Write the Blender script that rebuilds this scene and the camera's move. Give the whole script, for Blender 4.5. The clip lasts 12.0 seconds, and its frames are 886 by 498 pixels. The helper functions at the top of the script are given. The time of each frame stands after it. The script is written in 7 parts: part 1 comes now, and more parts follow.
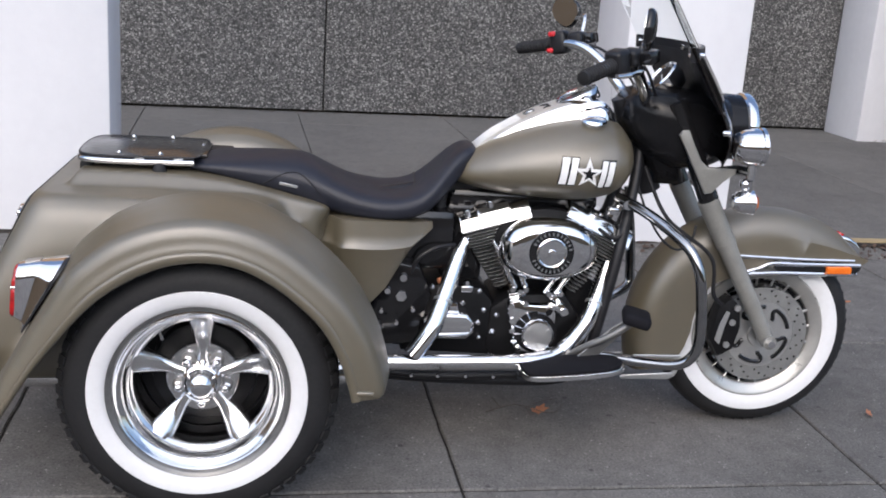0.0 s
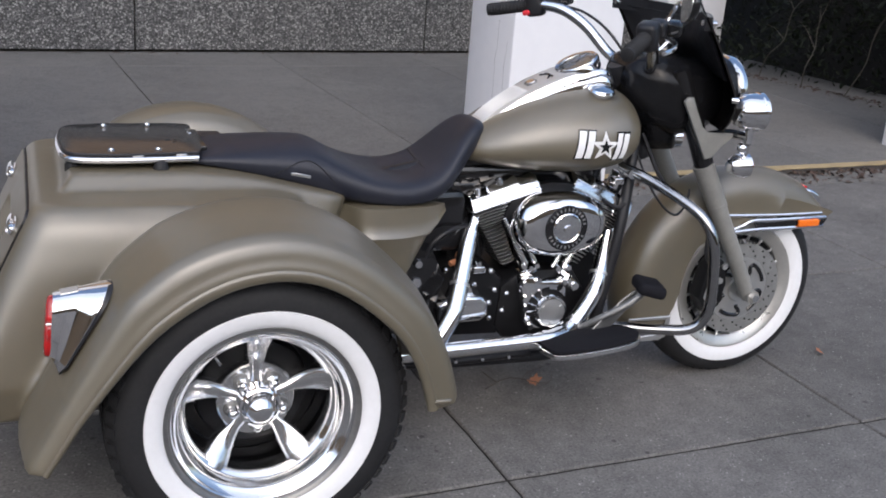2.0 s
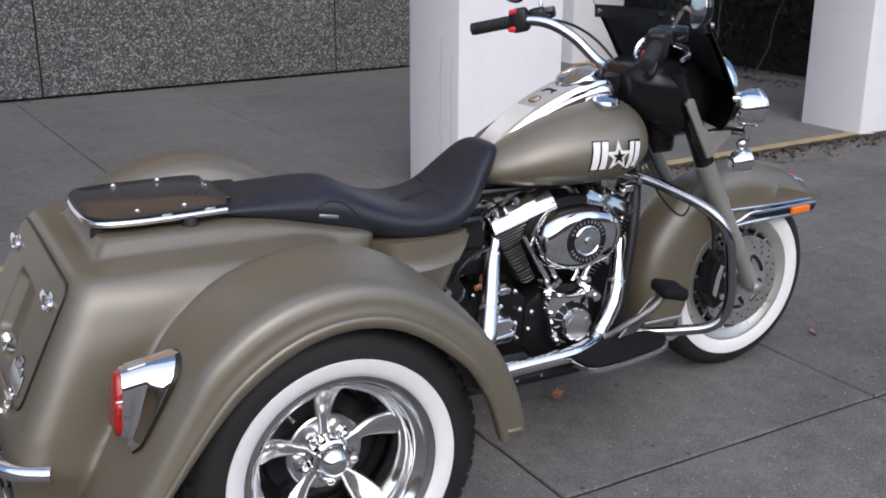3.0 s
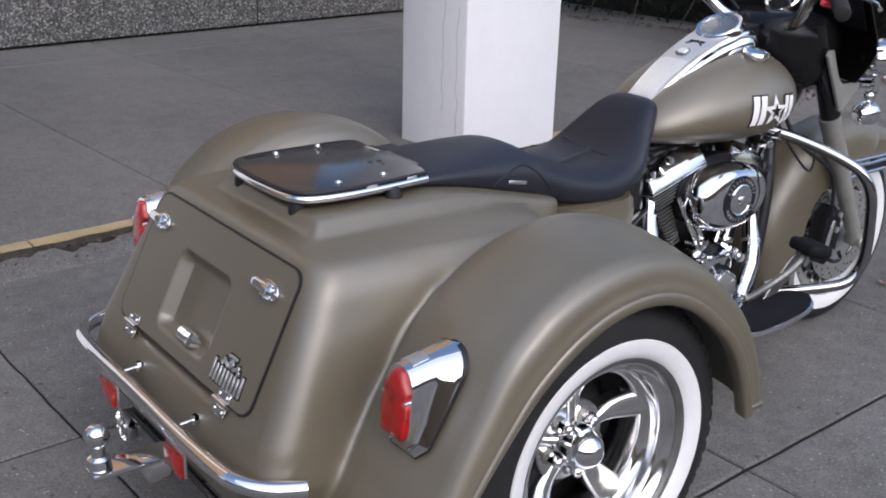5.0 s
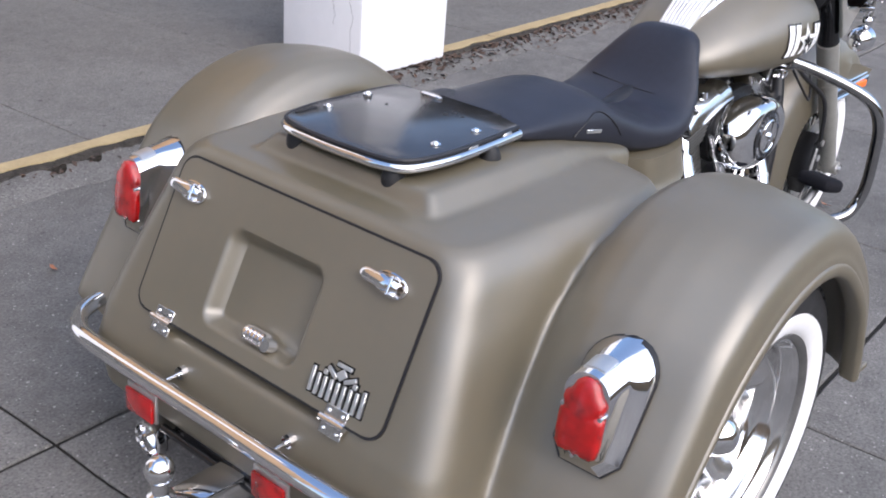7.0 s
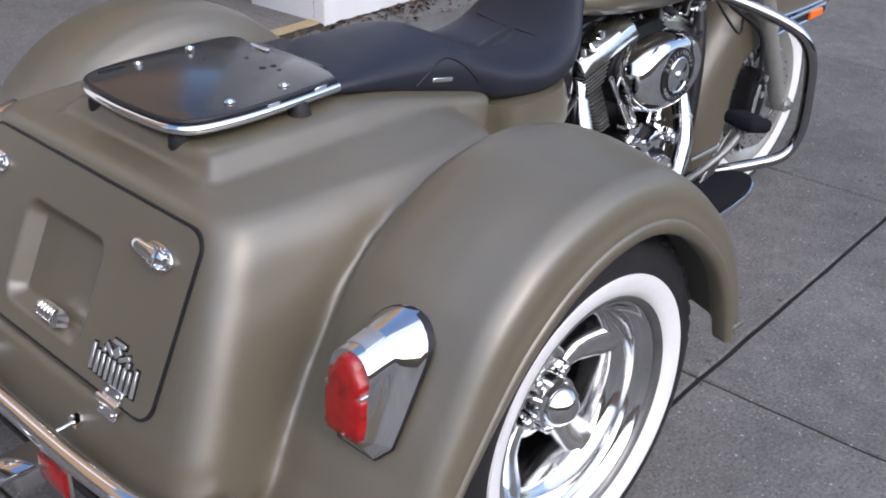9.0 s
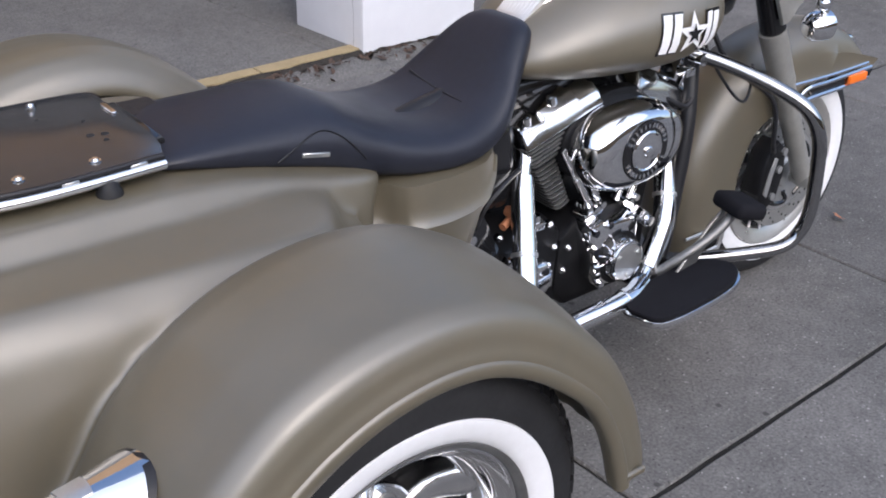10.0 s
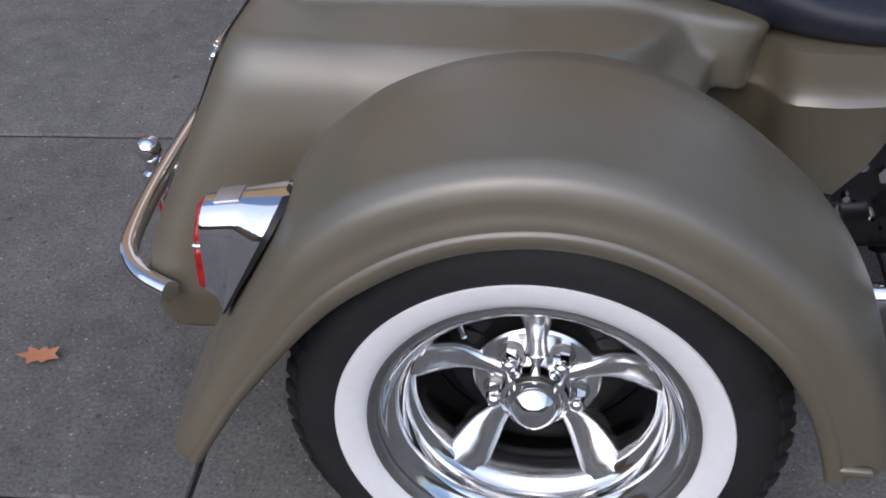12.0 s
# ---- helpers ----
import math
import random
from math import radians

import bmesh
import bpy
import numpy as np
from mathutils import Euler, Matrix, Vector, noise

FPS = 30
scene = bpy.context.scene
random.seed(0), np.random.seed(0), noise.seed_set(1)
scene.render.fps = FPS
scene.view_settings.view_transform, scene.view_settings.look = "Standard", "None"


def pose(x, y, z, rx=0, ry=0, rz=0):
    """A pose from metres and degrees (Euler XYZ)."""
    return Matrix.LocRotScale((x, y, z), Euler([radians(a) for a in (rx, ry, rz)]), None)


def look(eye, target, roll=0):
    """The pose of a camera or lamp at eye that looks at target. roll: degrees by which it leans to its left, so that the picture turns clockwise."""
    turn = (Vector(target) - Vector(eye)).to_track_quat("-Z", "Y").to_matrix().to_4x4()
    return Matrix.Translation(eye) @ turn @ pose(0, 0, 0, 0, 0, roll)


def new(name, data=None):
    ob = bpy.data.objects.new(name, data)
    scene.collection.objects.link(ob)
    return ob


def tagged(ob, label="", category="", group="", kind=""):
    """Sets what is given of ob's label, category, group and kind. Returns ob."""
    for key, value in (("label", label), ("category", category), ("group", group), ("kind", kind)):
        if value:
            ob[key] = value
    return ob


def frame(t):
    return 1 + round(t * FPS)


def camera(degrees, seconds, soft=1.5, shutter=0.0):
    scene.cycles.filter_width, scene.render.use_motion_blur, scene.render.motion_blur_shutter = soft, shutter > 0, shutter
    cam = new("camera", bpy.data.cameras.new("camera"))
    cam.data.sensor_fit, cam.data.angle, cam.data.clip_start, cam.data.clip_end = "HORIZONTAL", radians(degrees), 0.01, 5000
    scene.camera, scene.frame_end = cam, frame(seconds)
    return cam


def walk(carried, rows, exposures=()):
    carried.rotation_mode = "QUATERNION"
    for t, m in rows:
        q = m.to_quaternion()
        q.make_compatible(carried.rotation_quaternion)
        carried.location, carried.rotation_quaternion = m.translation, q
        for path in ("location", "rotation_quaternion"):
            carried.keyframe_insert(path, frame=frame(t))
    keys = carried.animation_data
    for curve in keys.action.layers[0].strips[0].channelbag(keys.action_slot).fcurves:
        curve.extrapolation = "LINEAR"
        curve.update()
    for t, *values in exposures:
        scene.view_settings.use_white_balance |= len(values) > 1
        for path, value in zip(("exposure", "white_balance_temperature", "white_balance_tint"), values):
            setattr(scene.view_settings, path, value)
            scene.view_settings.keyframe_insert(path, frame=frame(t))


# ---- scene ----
cam = camera(45.2, 12.0, 1.9)
METRES = 4.5950
BASE = pose(0.2270, -2.9846, 1.3359, -15.204, -3.688, -6.849)
ROWS = [
    (0.0, 0.0, 0.0, 0.0, 0.0, 0.0, -0.0),
    (0.5, -0.0485, -0.0068, 0.0045, -4.88, -0.57, 1.96),
    (1.0, -0.0921, -0.0072, 0.0089, -7.16, -0.96, 1.98),
    (1.5, -0.127, 0.0205, 0.0162, -9.77, -1.25, 2.78),
    (2.0, -0.1523, 0.0485, 0.0431, -13.66, -4.9, 3.01),
    (2.5, -0.1767, 0.0615, 0.0525, -16.32, -3.45, 5.11),
    (3.0, -0.222, 0.078, 0.06, -19.96, -5.0, 8.62),
    (3.5, -0.2506, 0.0993, 0.0607, -20.28, -9.42, 5.77),
    (3.7, -0.2616, 0.1146, 0.0636, -19.97, -9.78, 5.70),
    (5.3, -0.3828, 0.2083, 0.0958, -30.66, -8.73, 9.19),
    (5.5, -0.3924, 0.221, 0.0976, -31.31, -8.87, 8.61),
    (6.0, -0.4029, 0.2665, 0.1091, -32.9, -10.92, 8.74),
    (6.5, -0.4107, 0.3038, 0.1187, -34.09, -13.67, 8.23),
    (7.0, -0.4273, 0.3262, 0.1263, -41.71, -16.4, 8.85),
    (7.2, -0.4325, 0.3313, 0.1266, -45.82, -17.25, 10.13),
    (8.8, -0.3594, 0.2865, 0.1120, -38.97, -18.69, 10.54),
    (9.0, -0.3409, 0.2884, 0.1097, -38.46, -18.97, 11.42),
    (9.5, -0.2827, 0.2917, 0.1165, -33.33, -15.57, 9.34),
    (10.0, -0.2229, 0.2878, 0.1058, -30.1, -17.08, 9.67),
    (10.5, -0.1664, 0.2725, 0.0957, -13.57, -18.06, 3.12),
    (11.0, -0.1296, 0.2763, 0.0863, -9.27, -21.03, 4.58),
    (11.5, -0.1017, 0.2871, 0.0853, 3.39, -24.13, 2.06),
    (12.0, -0.0719, 0.2881, 0.0836, 15.84, -21.52, 2.15),
]
walk(cam, [(t, BASE @ pose(METRES * x, METRES * y, METRES * z, 90 + pitch, roll, yaw)) for t, x, y, z, yaw, pitch, roll in ROWS],
     exposures=[(t, e, k, 11 if t < 5 else 12.5) for t, e, k in ((0.0, 0.18, 6090), (2.0, 0.10, 6090), (3.5, -0.04, 6080), (5.5, 0.14, 6020), (6.5, 0.34, 6040), (7.0, 0.69, 6040), (7.6, 0.69, 6040), (9.0, 0.32, 5970), (9.5, 0.18, 5990), (10.5, 0.42, 5910), (11.0, 0.1, 5840), (12.0, -0.2, 5840))])

# ---- light ----
world = bpy.data.worlds.new("sky")
scene.world = world
world.use_nodes = True
wn = world.node_tree.nodes
wl = world.node_tree.links
sky = wn.new("ShaderNodeTexSky")
sky.sky_type = "NISHITA"
sky.sun_disc = False
sky.sun_elevation = radians(40)
sky.sun_rotation = radians(195)
sky.air_density, sky.dust_density = 1.0, 3.0
wn["Background"].inputs["Strength"].default_value = 0.22
wl.new(sky.outputs[0], wn["Background"].inputs["Color"])
sun = new("sun", bpy.data.lights.new("sun", "SUN"))
sun.data.energy, sun.data.angle, sun.data.color = 1.5, radians(115), (1.0, 0.985, 0.965)
sun.matrix_world = look((-0.8, -3.0, 3.0), (0, 0, 0))


# ---- materials ----
def node_mat(name, base, rough, metal=0.0, spec=0.5):
    m = bpy.data.materials.new(name)
    m.use_nodes = True
    b = m.node_tree.nodes["Principled BSDF"]
    b.inputs["Base Color"].default_value = (*base, 1)
    b.inputs["Roughness"].default_value = rough
    b.inputs["Metallic"].default_value = metal
    b.inputs["Specular IOR Level"].default_value = spec
    return m, m.node_tree.nodes, m.node_tree.links, b


def noise_tex(ns, ls, scale, detail=4.0, rough=0.6):
    co = ns.new("ShaderNodeTexCoord")
    n = ns.new("ShaderNodeTexNoise")
    n.inputs["Scale"].default_value, n.inputs["Detail"].default_value, n.inputs["Roughness"].default_value = scale, detail, rough
    ls.new(co.outputs["Object"], n.inputs["Vector"])
    return n


def ramp(ns, ls, src, stops):
    r = ns.new("ShaderNodeValToRGB")
    while len(r.color_ramp.elements) < len(stops):
        r.color_ramp.elements.new(0.5)
    for e, (p, c) in zip(r.color_ramp.elements, stops):
        e.position, e.color = p, (*c, 1)
    ls.new(src, r.inputs["Fac"])
    return r.outputs["Color"]


def mix(ns, ls, fac, a, b, mode="MIX"):
    m = ns.new("ShaderNodeMix")
    m.data_type, m.blend_type = "RGBA", mode
    for sock, v in ((m.inputs[0], fac), (m.inputs[6], a), (m.inputs[7], b)):
        if isinstance(v, (int, float)):
            sock.default_value = v
        elif isinstance(v, tuple):
            sock.default_value = (*v, 1)
        else:
            ls.new(v, sock)
    return m.outputs[2]


def bump(ns, ls, b, height, strength, distance):
    n = ns.new("ShaderNodeBump")
    n.inputs["Strength"].default_value, n.inputs["Distance"].default_value = strength, distance
    ls.new(height, n.inputs["Height"])
    ls.new(n.outputs["Normal"], b.inputs["Normal"])


def varied(name, lo, hi, rough, scale, metal=0.0, spec=0.5, rough_var=0.08, bump_scale=0, bump_dist=0.001, bump_str=0.3):
    """A plain surface with two scales of colour change, uneven gloss and fine relief."""
    m, ns, ls, b = node_mat(name, lo, rough, metal, spec)
    big, small = noise_tex(ns, ls, scale), noise_tex(ns, ls, scale * 9, 6)
    f = mix(ns, ls, 0.4, big.outputs["Fac"], small.outputs["Fac"])
    ls.new(ramp(ns, ls, f, [(0.3, lo), (0.7, hi)]), b.inputs["Base Color"])
    mr = ns.new("ShaderNodeMapRange")
    mr.inputs[1].default_value, mr.inputs[2].default_value = 0.3, 0.7
    mr.inputs[3].default_value, mr.inputs[4].default_value = max(0.01, rough - rough_var), rough + rough_var
    ls.new(big.outputs["Fac"], mr.inputs[0])
    ls.new(mr.outputs[0], b.inputs["Roughness"])
    if bump_scale:
        bump(ns, ls, b, noise_tex(ns, ls, bump_scale, 5).outputs["Fac"], bump_str, bump_dist)
    return m


def concrete(name, lo, hi, speck):
    m, ns, ls, b = node_mat(name, lo, 0.85, 0, 0.35)
    stain, mid = noise_tex(ns, ls, 1.1, 6, 0.7), noise_tex(ns, ls, 13, 6, 0.75)
    f = mix(ns, ls, 0.45, stain.outputs["Fac"], mid.outputs["Fac"])
    col = ramp(ns, ls, f, [(0.36, lo), (0.5, tuple((p + q) / 2 for p, q in zip(lo, hi))), (0.64, hi)])
    grit = noise_tex(ns, ls, 130, 4, 0.7)
    col = mix(ns, ls, 1.0, col, ramp(ns, ls, grit.outputs["Fac"], [(0.3, (0.58,) * 3), (0.7, (1.42,) * 3)]), "MULTIPLY")
    co = ns.new("ShaderNodeTexCoord")
    for scale, keep, tone in ((150, 0.95, tuple(c * 0.75 for c in speck)), (95, 0.978, tuple(c * 0.85 for c in speck)), (110, 0.93, (0.045, 0.044, 0.042)), (36, 0.987, (0.05, 0.048, 0.045))):
        v = ns.new("ShaderNodeTexVoronoi")
        v.inputs["Scale"].default_value = scale
        ls.new(co.outputs["Object"], v.inputs["Vector"])
        sep = ns.new("ShaderNodeSeparateColor")
        ls.new(v.outputs["Color"], sep.inputs[0])
        pick = ramp(ns, ls, sep.outputs[1], [(keep - 0.005, (0, 0, 0)), (keep, (1, 1, 1))])
        dot = ramp(ns, ls, v.outputs["Distance"], [(0.22, (0.85,) * 3), (0.36, (0, 0, 0))])
        col = mix(ns, ls, mix(ns, ls, 1.0, pick, dot, "MULTIPLY"), col, tone)
    rnd = ns.new("ShaderNodeObjectInfo")
    tone = ramp(ns, ls, rnd.outputs["Random"], [(0, (0.9,) * 3), (1, (1.08,) * 3)])
    col = mix(ns, ls, 1.0, col, tone, "MULTIPLY")
    ls.new(col, b.inputs["Base Color"])
    bump(ns, ls, b, grit.outputs["Fac"], 0.5, 0.002)
    return m


def aggregate(name):
    """Exposed-aggregate panel: small light and dark pebbles."""
    m, ns, ls, b = node_mat(name, (0.15, 0.15, 0.15), 0.8)
    co = ns.new("ShaderNodeTexCoord")
    v = ns.new("ShaderNodeTexVoronoi")
    v.inputs["Scale"].default_value = 80
    ls.new(co.outputs["Object"], v.inputs["Vector"])
    sep = ns.new("ShaderNodeSeparateColor")
    ls.new(v.outputs["Color"], sep.inputs[0])
    col = ramp(ns, ls, sep.outputs[0], [(0.0, (0.056, 0.056, 0.056)), (0.4, (0.106, 0.105, 0.103)), (0.75, (0.182, 0.179, 0.175)), (0.95, (0.345, 0.34, 0.328))])
    gap = ramp(ns, ls, v.outputs["Distance"], [(0.35, (1, 1, 1)), (0.75, (0.38, 0.38, 0.38))])
    col = mix(ns, ls, 1.0, col, gap, "MULTIPLY")
    st = noise_tex(ns, ls, 1.7, 6, 0.7)
    col = mix(ns, ls, 1.0, col, ramp(ns, ls, st.outputs["Fac"], [(0.3, (0.78,) * 3), (0.7, (1.15,) * 3)]), "MULTIPLY")
    ls.new(col, b.inputs["Base Color"])
    inv = ns.new("ShaderNodeMath")
    inv.operation = "SUBTRACT"
    inv.inputs[0].default_value = 1.0
    ls.new(v.outputs["Distance"], inv.inputs[1])
    bump(ns, ls, b, inv.outputs[0], 0.8, 0.006)
    return m


# Broad noise towards brown puts patchy brown reflections into the paint's colour.
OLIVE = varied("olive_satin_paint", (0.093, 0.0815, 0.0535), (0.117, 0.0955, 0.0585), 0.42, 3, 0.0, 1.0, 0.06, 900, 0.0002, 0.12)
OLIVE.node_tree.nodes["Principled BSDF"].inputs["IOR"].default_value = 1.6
# Ordinary chrome with dark reflections put into its base colour.
GUARD_CHROME = varied("darkened_chrome", (0.30, 0.30, 0.305), (0.40, 0.40, 0.40), 0.08, 18, 1.0, 0.5, 0.04)
SPOKE_ALLOY = varied("buffed_wheel_alloy", (0.70, 0.70, 0.705), (0.79, 0.79, 0.79), 0.20, 14, 1.0, 0.5, 0.05)
CHROME = varied("chrome", (0.77, 0.77, 0.78), (0.83, 0.83, 0.835), 0.06, 20, 1.0, 0.5, 0.03)
POLISHED = varied("polished_aluminium", (0.66, 0.66, 0.665), (0.76, 0.76, 0.76), 0.12, 14, 1.0, 0.5, 0.04)
SATIN = varied("satin_aluminium", (0.55, 0.55, 0.54), (0.66, 0.66, 0.64), 0.38, 30, 0.9)
BRUSHED = varied("brushed_pale_metal", (0.68, 0.67, 0.64), (0.78, 0.77, 0.74), 0.46, 30, 0.75)
DULL = varied("cast_grey_metal", (0.16, 0.16, 0.16), (0.26, 0.26, 0.25), 0.45, 40, 0.8)
BLACK = varied("gloss_black_paint", (0.008, 0.008, 0.009), (0.013, 0.013, 0.014), 0.12, 12, 0, 0.5, 0.05)
# Base lifted off black to imitate the grey sky and pillar reflected there.
RACK_BLACK = varied("greyed_gloss_black_plate", (0.020, 0.020, 0.021), (0.036, 0.035, 0.035), 0.17, 9, 0, 0.9, 0.06)
NACELLE = varied("satin_black_paint", (0.006, 0.006, 0.007), (0.011, 0.011, 0.012), 0.2, 12, 0, 0.22, 0.06)
WRINKLE = varied("wrinkle_black_engine_paint", (0.004, 0.004, 0.0045), (0.008, 0.008, 0.009), 0.42, 60, 0, 0.22, 0.08, 500, 0.0006, 0.5)
PLASTIC = varied("black_plastic", (0.010, 0.010, 0.012), (0.018, 0.018, 0.02), 0.4, 40, 0, 0.35, 0.08, 700, 0.0003, 0.3)
RUBBER = varied("tyre_rubber", (0.011, 0.011, 0.012), (0.023, 0.023, 0.024), 0.62, 14, 0, 0.3, 0.1, 300, 0.0006, 0.3)
WHITEWALL = varied("whitewall_rubber", (0.70, 0.70, 0.70), (0.79, 0.79, 0.80), 0.45, 7, 0, 0.4)
PAD = varied("matt_black_rubber_pad", (0.007, 0.007, 0.009), (0.013, 0.013, 0.016), 0.85, 30, 0, 0.12, 0.05, 400, 0.0006, 0.4)
LEATHER = varied("black_vinyl_leather", (0.011, 0.012, 0.018), (0.019, 0.021, 0.031), 0.46, 8, 0, 0.4, 0.06, 520, 0.0005, 0.35)
RED = varied("red_plastic_switch", (0.55, 0.02, 0.03), (0.7, 0.04, 0.05), 0.35, 30)
ORANGE = varied("amber_lens", (0.75, 0.14, 0.01), (0.85, 0.2, 0.02), 0.2, 30)
WHITE_VINYL = varied("white_vinyl", (0.75, 0.75, 0.74), (0.82, 0.82, 0.81), 0.4, 20)
PAINT_WHITE = varied("white_stucco_paint", (0.64, 0.64, 0.66), (0.71, 0.71, 0.725), 0.75, 1.6, 0, 0.3, 0.05, 90, 0.002, 0.25)
YELLOW = varied("worn_yellow_kerb_paint", (0.27, 0.21, 0.115), (0.42, 0.33, 0.185), 0.8, 7, 0, 0.3, 0.05, 120, 0.002, 0.4)
CONCRETE = concrete("aggregate_concrete", (0.080, 0.077, 0.072), (0.166, 0.158, 0.149), (0.42, 0.41, 0.385))
WALK = concrete("walkway_concrete", (0.11, 0.106, 0.10), (0.165, 0.16, 0.15), (0.24, 0.235, 0.22))
SEAL = varied("pale_joint_seal", (0.15, 0.145, 0.135), (0.24, 0.23, 0.215), 0.9, 14, 0, 0.2, 0.03, 120, 0.002, 0.4)
JOINT = varied("joint_dirt", (0.012, 0.011, 0.010), (0.035, 0.033, 0.03), 0.95, 30, 0, 0.2, 0.02, 200, 0.003, 0.6)
# Very dark base, so the kerb's broken face reads near black.
KERB_DARK = varied("broken_kerb_concrete", (0.008, 0.007, 0.006), (0.070, 0.062, 0.052), 0.9, 22, 0, 0.2, 0.02, 90, 0.008, 0.8)
WALL = aggregate("exposed_aggregate_wall")
# Leaf green taken near black, holding the shade over the hedge.
LEAF = varied("shade_toned_leaf", (0.005, 0.007, 0.004), (0.012, 0.016, 0.008), 0.55, 3, 0, 0.15)
TWIG = varied("grey_twig", (0.06, 0.05, 0.04), (0.10, 0.088, 0.07), 0.8, 30)
DRY_LEAF = varied("dry_leaf", (0.30, 0.11, 0.05), (0.42, 0.18, 0.085), 0.7, 40)
LITTER = varied("leaf_litter", (0.030, 0.020, 0.015), (0.105, 0.064, 0.045), 0.8, 9)
THICKET_SHADE = varied("thicket_shade_fill", (0.003, 0.003, 0.0025), (0.008, 0.007, 0.006), 0.95, 9)
TIMBER = varied("brown_stained_timber", (0.27, 0.165, 0.085), (0.37, 0.235, 0.125), 0.6, 3, 0, 0.4, 0.08, 40, 0.002, 0.3)
SILVER = varied("silver_painted_alloy", (0.25, 0.247, 0.228), (0.33, 0.325, 0.30), 0.36, 24, 0.35, 0.5, 0.06)
DISC = varied("brake_disc_steel", (0.30, 0.30, 0.29), (0.40, 0.40, 0.385), 0.42, 35, 0.7)
RIM_ALLOY = varied("satin_rim_alloy", (0.46, 0.455, 0.43), (0.56, 0.55, 0.52), 0.34, 25, 0.7)


def lens_mat(name, col):
    m, ns, ls, b = node_mat(name, col, 0.12)
    n = noise_tex(ns, ls, 28, 2)
    # Noise darkens the red in blotches, imitating shadowed depths inside the lens.
    ls.new(ramp(ns, ls, n.outputs["Fac"], [(0.34, tuple(c * 0.4 for c in col)), (0.46, tuple(c * 0.75 for c in col)), (0.62, col)]), b.inputs["Base Color"])
    w = ns.new("ShaderNodeTexWave")
    w.inputs["Scale"].default_value = 60
    bump(ns, ls, b, w.outputs["Fac"], 0.25, 0.001)
    b.inputs["Coat Weight"].default_value = 0.6
    return m


RED_LENS = lens_mat("red_lamp_lens", (0.42, 0.006, 0.006))
GLASS, _n, _l, _b = node_mat("clear_acrylic", (0.9, 0.92, 0.92), 0.03)
_b.inputs["Transmission Weight"].default_value, _b.inputs["IOR"].default_value = 1.0, 1.15
LENS_GLASS, _n, _l, _b = node_mat("gauge_glass", (0.95, 0.96, 0.96), 0.04)
_b.inputs["Transmission Weight"].default_value, _b.inputs["IOR"].default_value = 1.0, 1.5
DARK_ACRYLIC = varied("smoked_acrylic", (0.006, 0.005, 0.005), (0.012, 0.010, 0.009), 0.1, 10)


# ---- mesh helpers ----
def shade(bm, angle=38):
    bmesh.ops.remove_doubles(bm, verts=bm.verts, dist=1e-5)
    bmesh.ops.recalc_face_normals(bm, faces=bm.faces)
    for f in bm.faces:
        f.smooth = True
    lim = radians(angle)
    for e in bm.edges:
        e.smooth = len(e.link_faces) == 2 and e.calc_face_angle(0) < lim


def part(name, bm, material, parent=None, label="", angle=38):
    """Links a bmesh as one mesh object under a thing or a part."""
    shade(bm, angle)
    me = bpy.data.meshes.new(name)
    bm.to_mesh(me)
    bm.free()
    me.materials.append(material)
    ob = new(name, me)
    hang(ob, parent)
    return tagged(ob, label) if label else ob


def hang(ob, parent):
    """Puts ob under parent, three levels at most."""
    if parent is None:
        return
    if parent.parent and parent.parent.parent:
        ob.matrix_basis = parent.matrix_basis.copy()
        parent = parent.parent
    ob.parent = parent


def split(name, bm, material, parent, label="", angle=38):
    """Like part(), but each loose piece becomes an object of its own."""
    left = set(bm.verts)
    while left:
        seed = left.pop()
        group, todo = {seed}, [seed]
        while todo:
            v = todo.pop()
            for e in v.link_edges:
                o = e.other_vert(v)
                if o not in group:
                    group.add(o)
                    todo.append(o)
        left -= group
        one = bmesh.new()
        made = {v: one.verts.new(v.co) for v in group}
        for f in {f for v in group for f in v.link_faces}:
            one.faces.new([made[v] for v in f.verts])
        part(name, one, material, parent, label, angle)
    bm.free()


def share(name, ob, parent, m):
    """Another object on the mesh of ob."""
    o = new(name, ob.data)
    hang(o, parent)
    o.matrix_basis = o.matrix_basis @ m
    return o


def rings(bm, rows, closed=True, caps=True):
    vs = [[bm.verts.new(p) for p in r] for r in rows]
    n = len(vs[0])
    for a, b in zip(vs, vs[1:]):
        for i in range(n if closed else n - 1):
            j = (i + 1) % n
            try:
                bm.faces.new((a[i], a[j], b[j], b[i]))
            except ValueError:
                pass
    if caps and closed:
        bm.faces.new(vs[0][::-1])
        bm.faces.new(vs[-1])
    return vs


def spline(pts, n=8):
    """Points of a smooth line through pts."""
    P = [Vector(p) for p in pts]
    P = [2 * P[0] - P[1]] + P + [2 * P[-1] - P[-2]]
    out = []
    for i in range(1, len(P) - 2):
        a, b, c, d = P[i - 1:i + 3]
        for k in range(n):
            t = k / n
            out.append(0.5 * (2 * b + (c - a) * t + (2 * a - 5 * b + 4 * c - d) * t * t + (3 * b - a - 3 * c + d) * t ** 3))
    return out + [P[-2]]


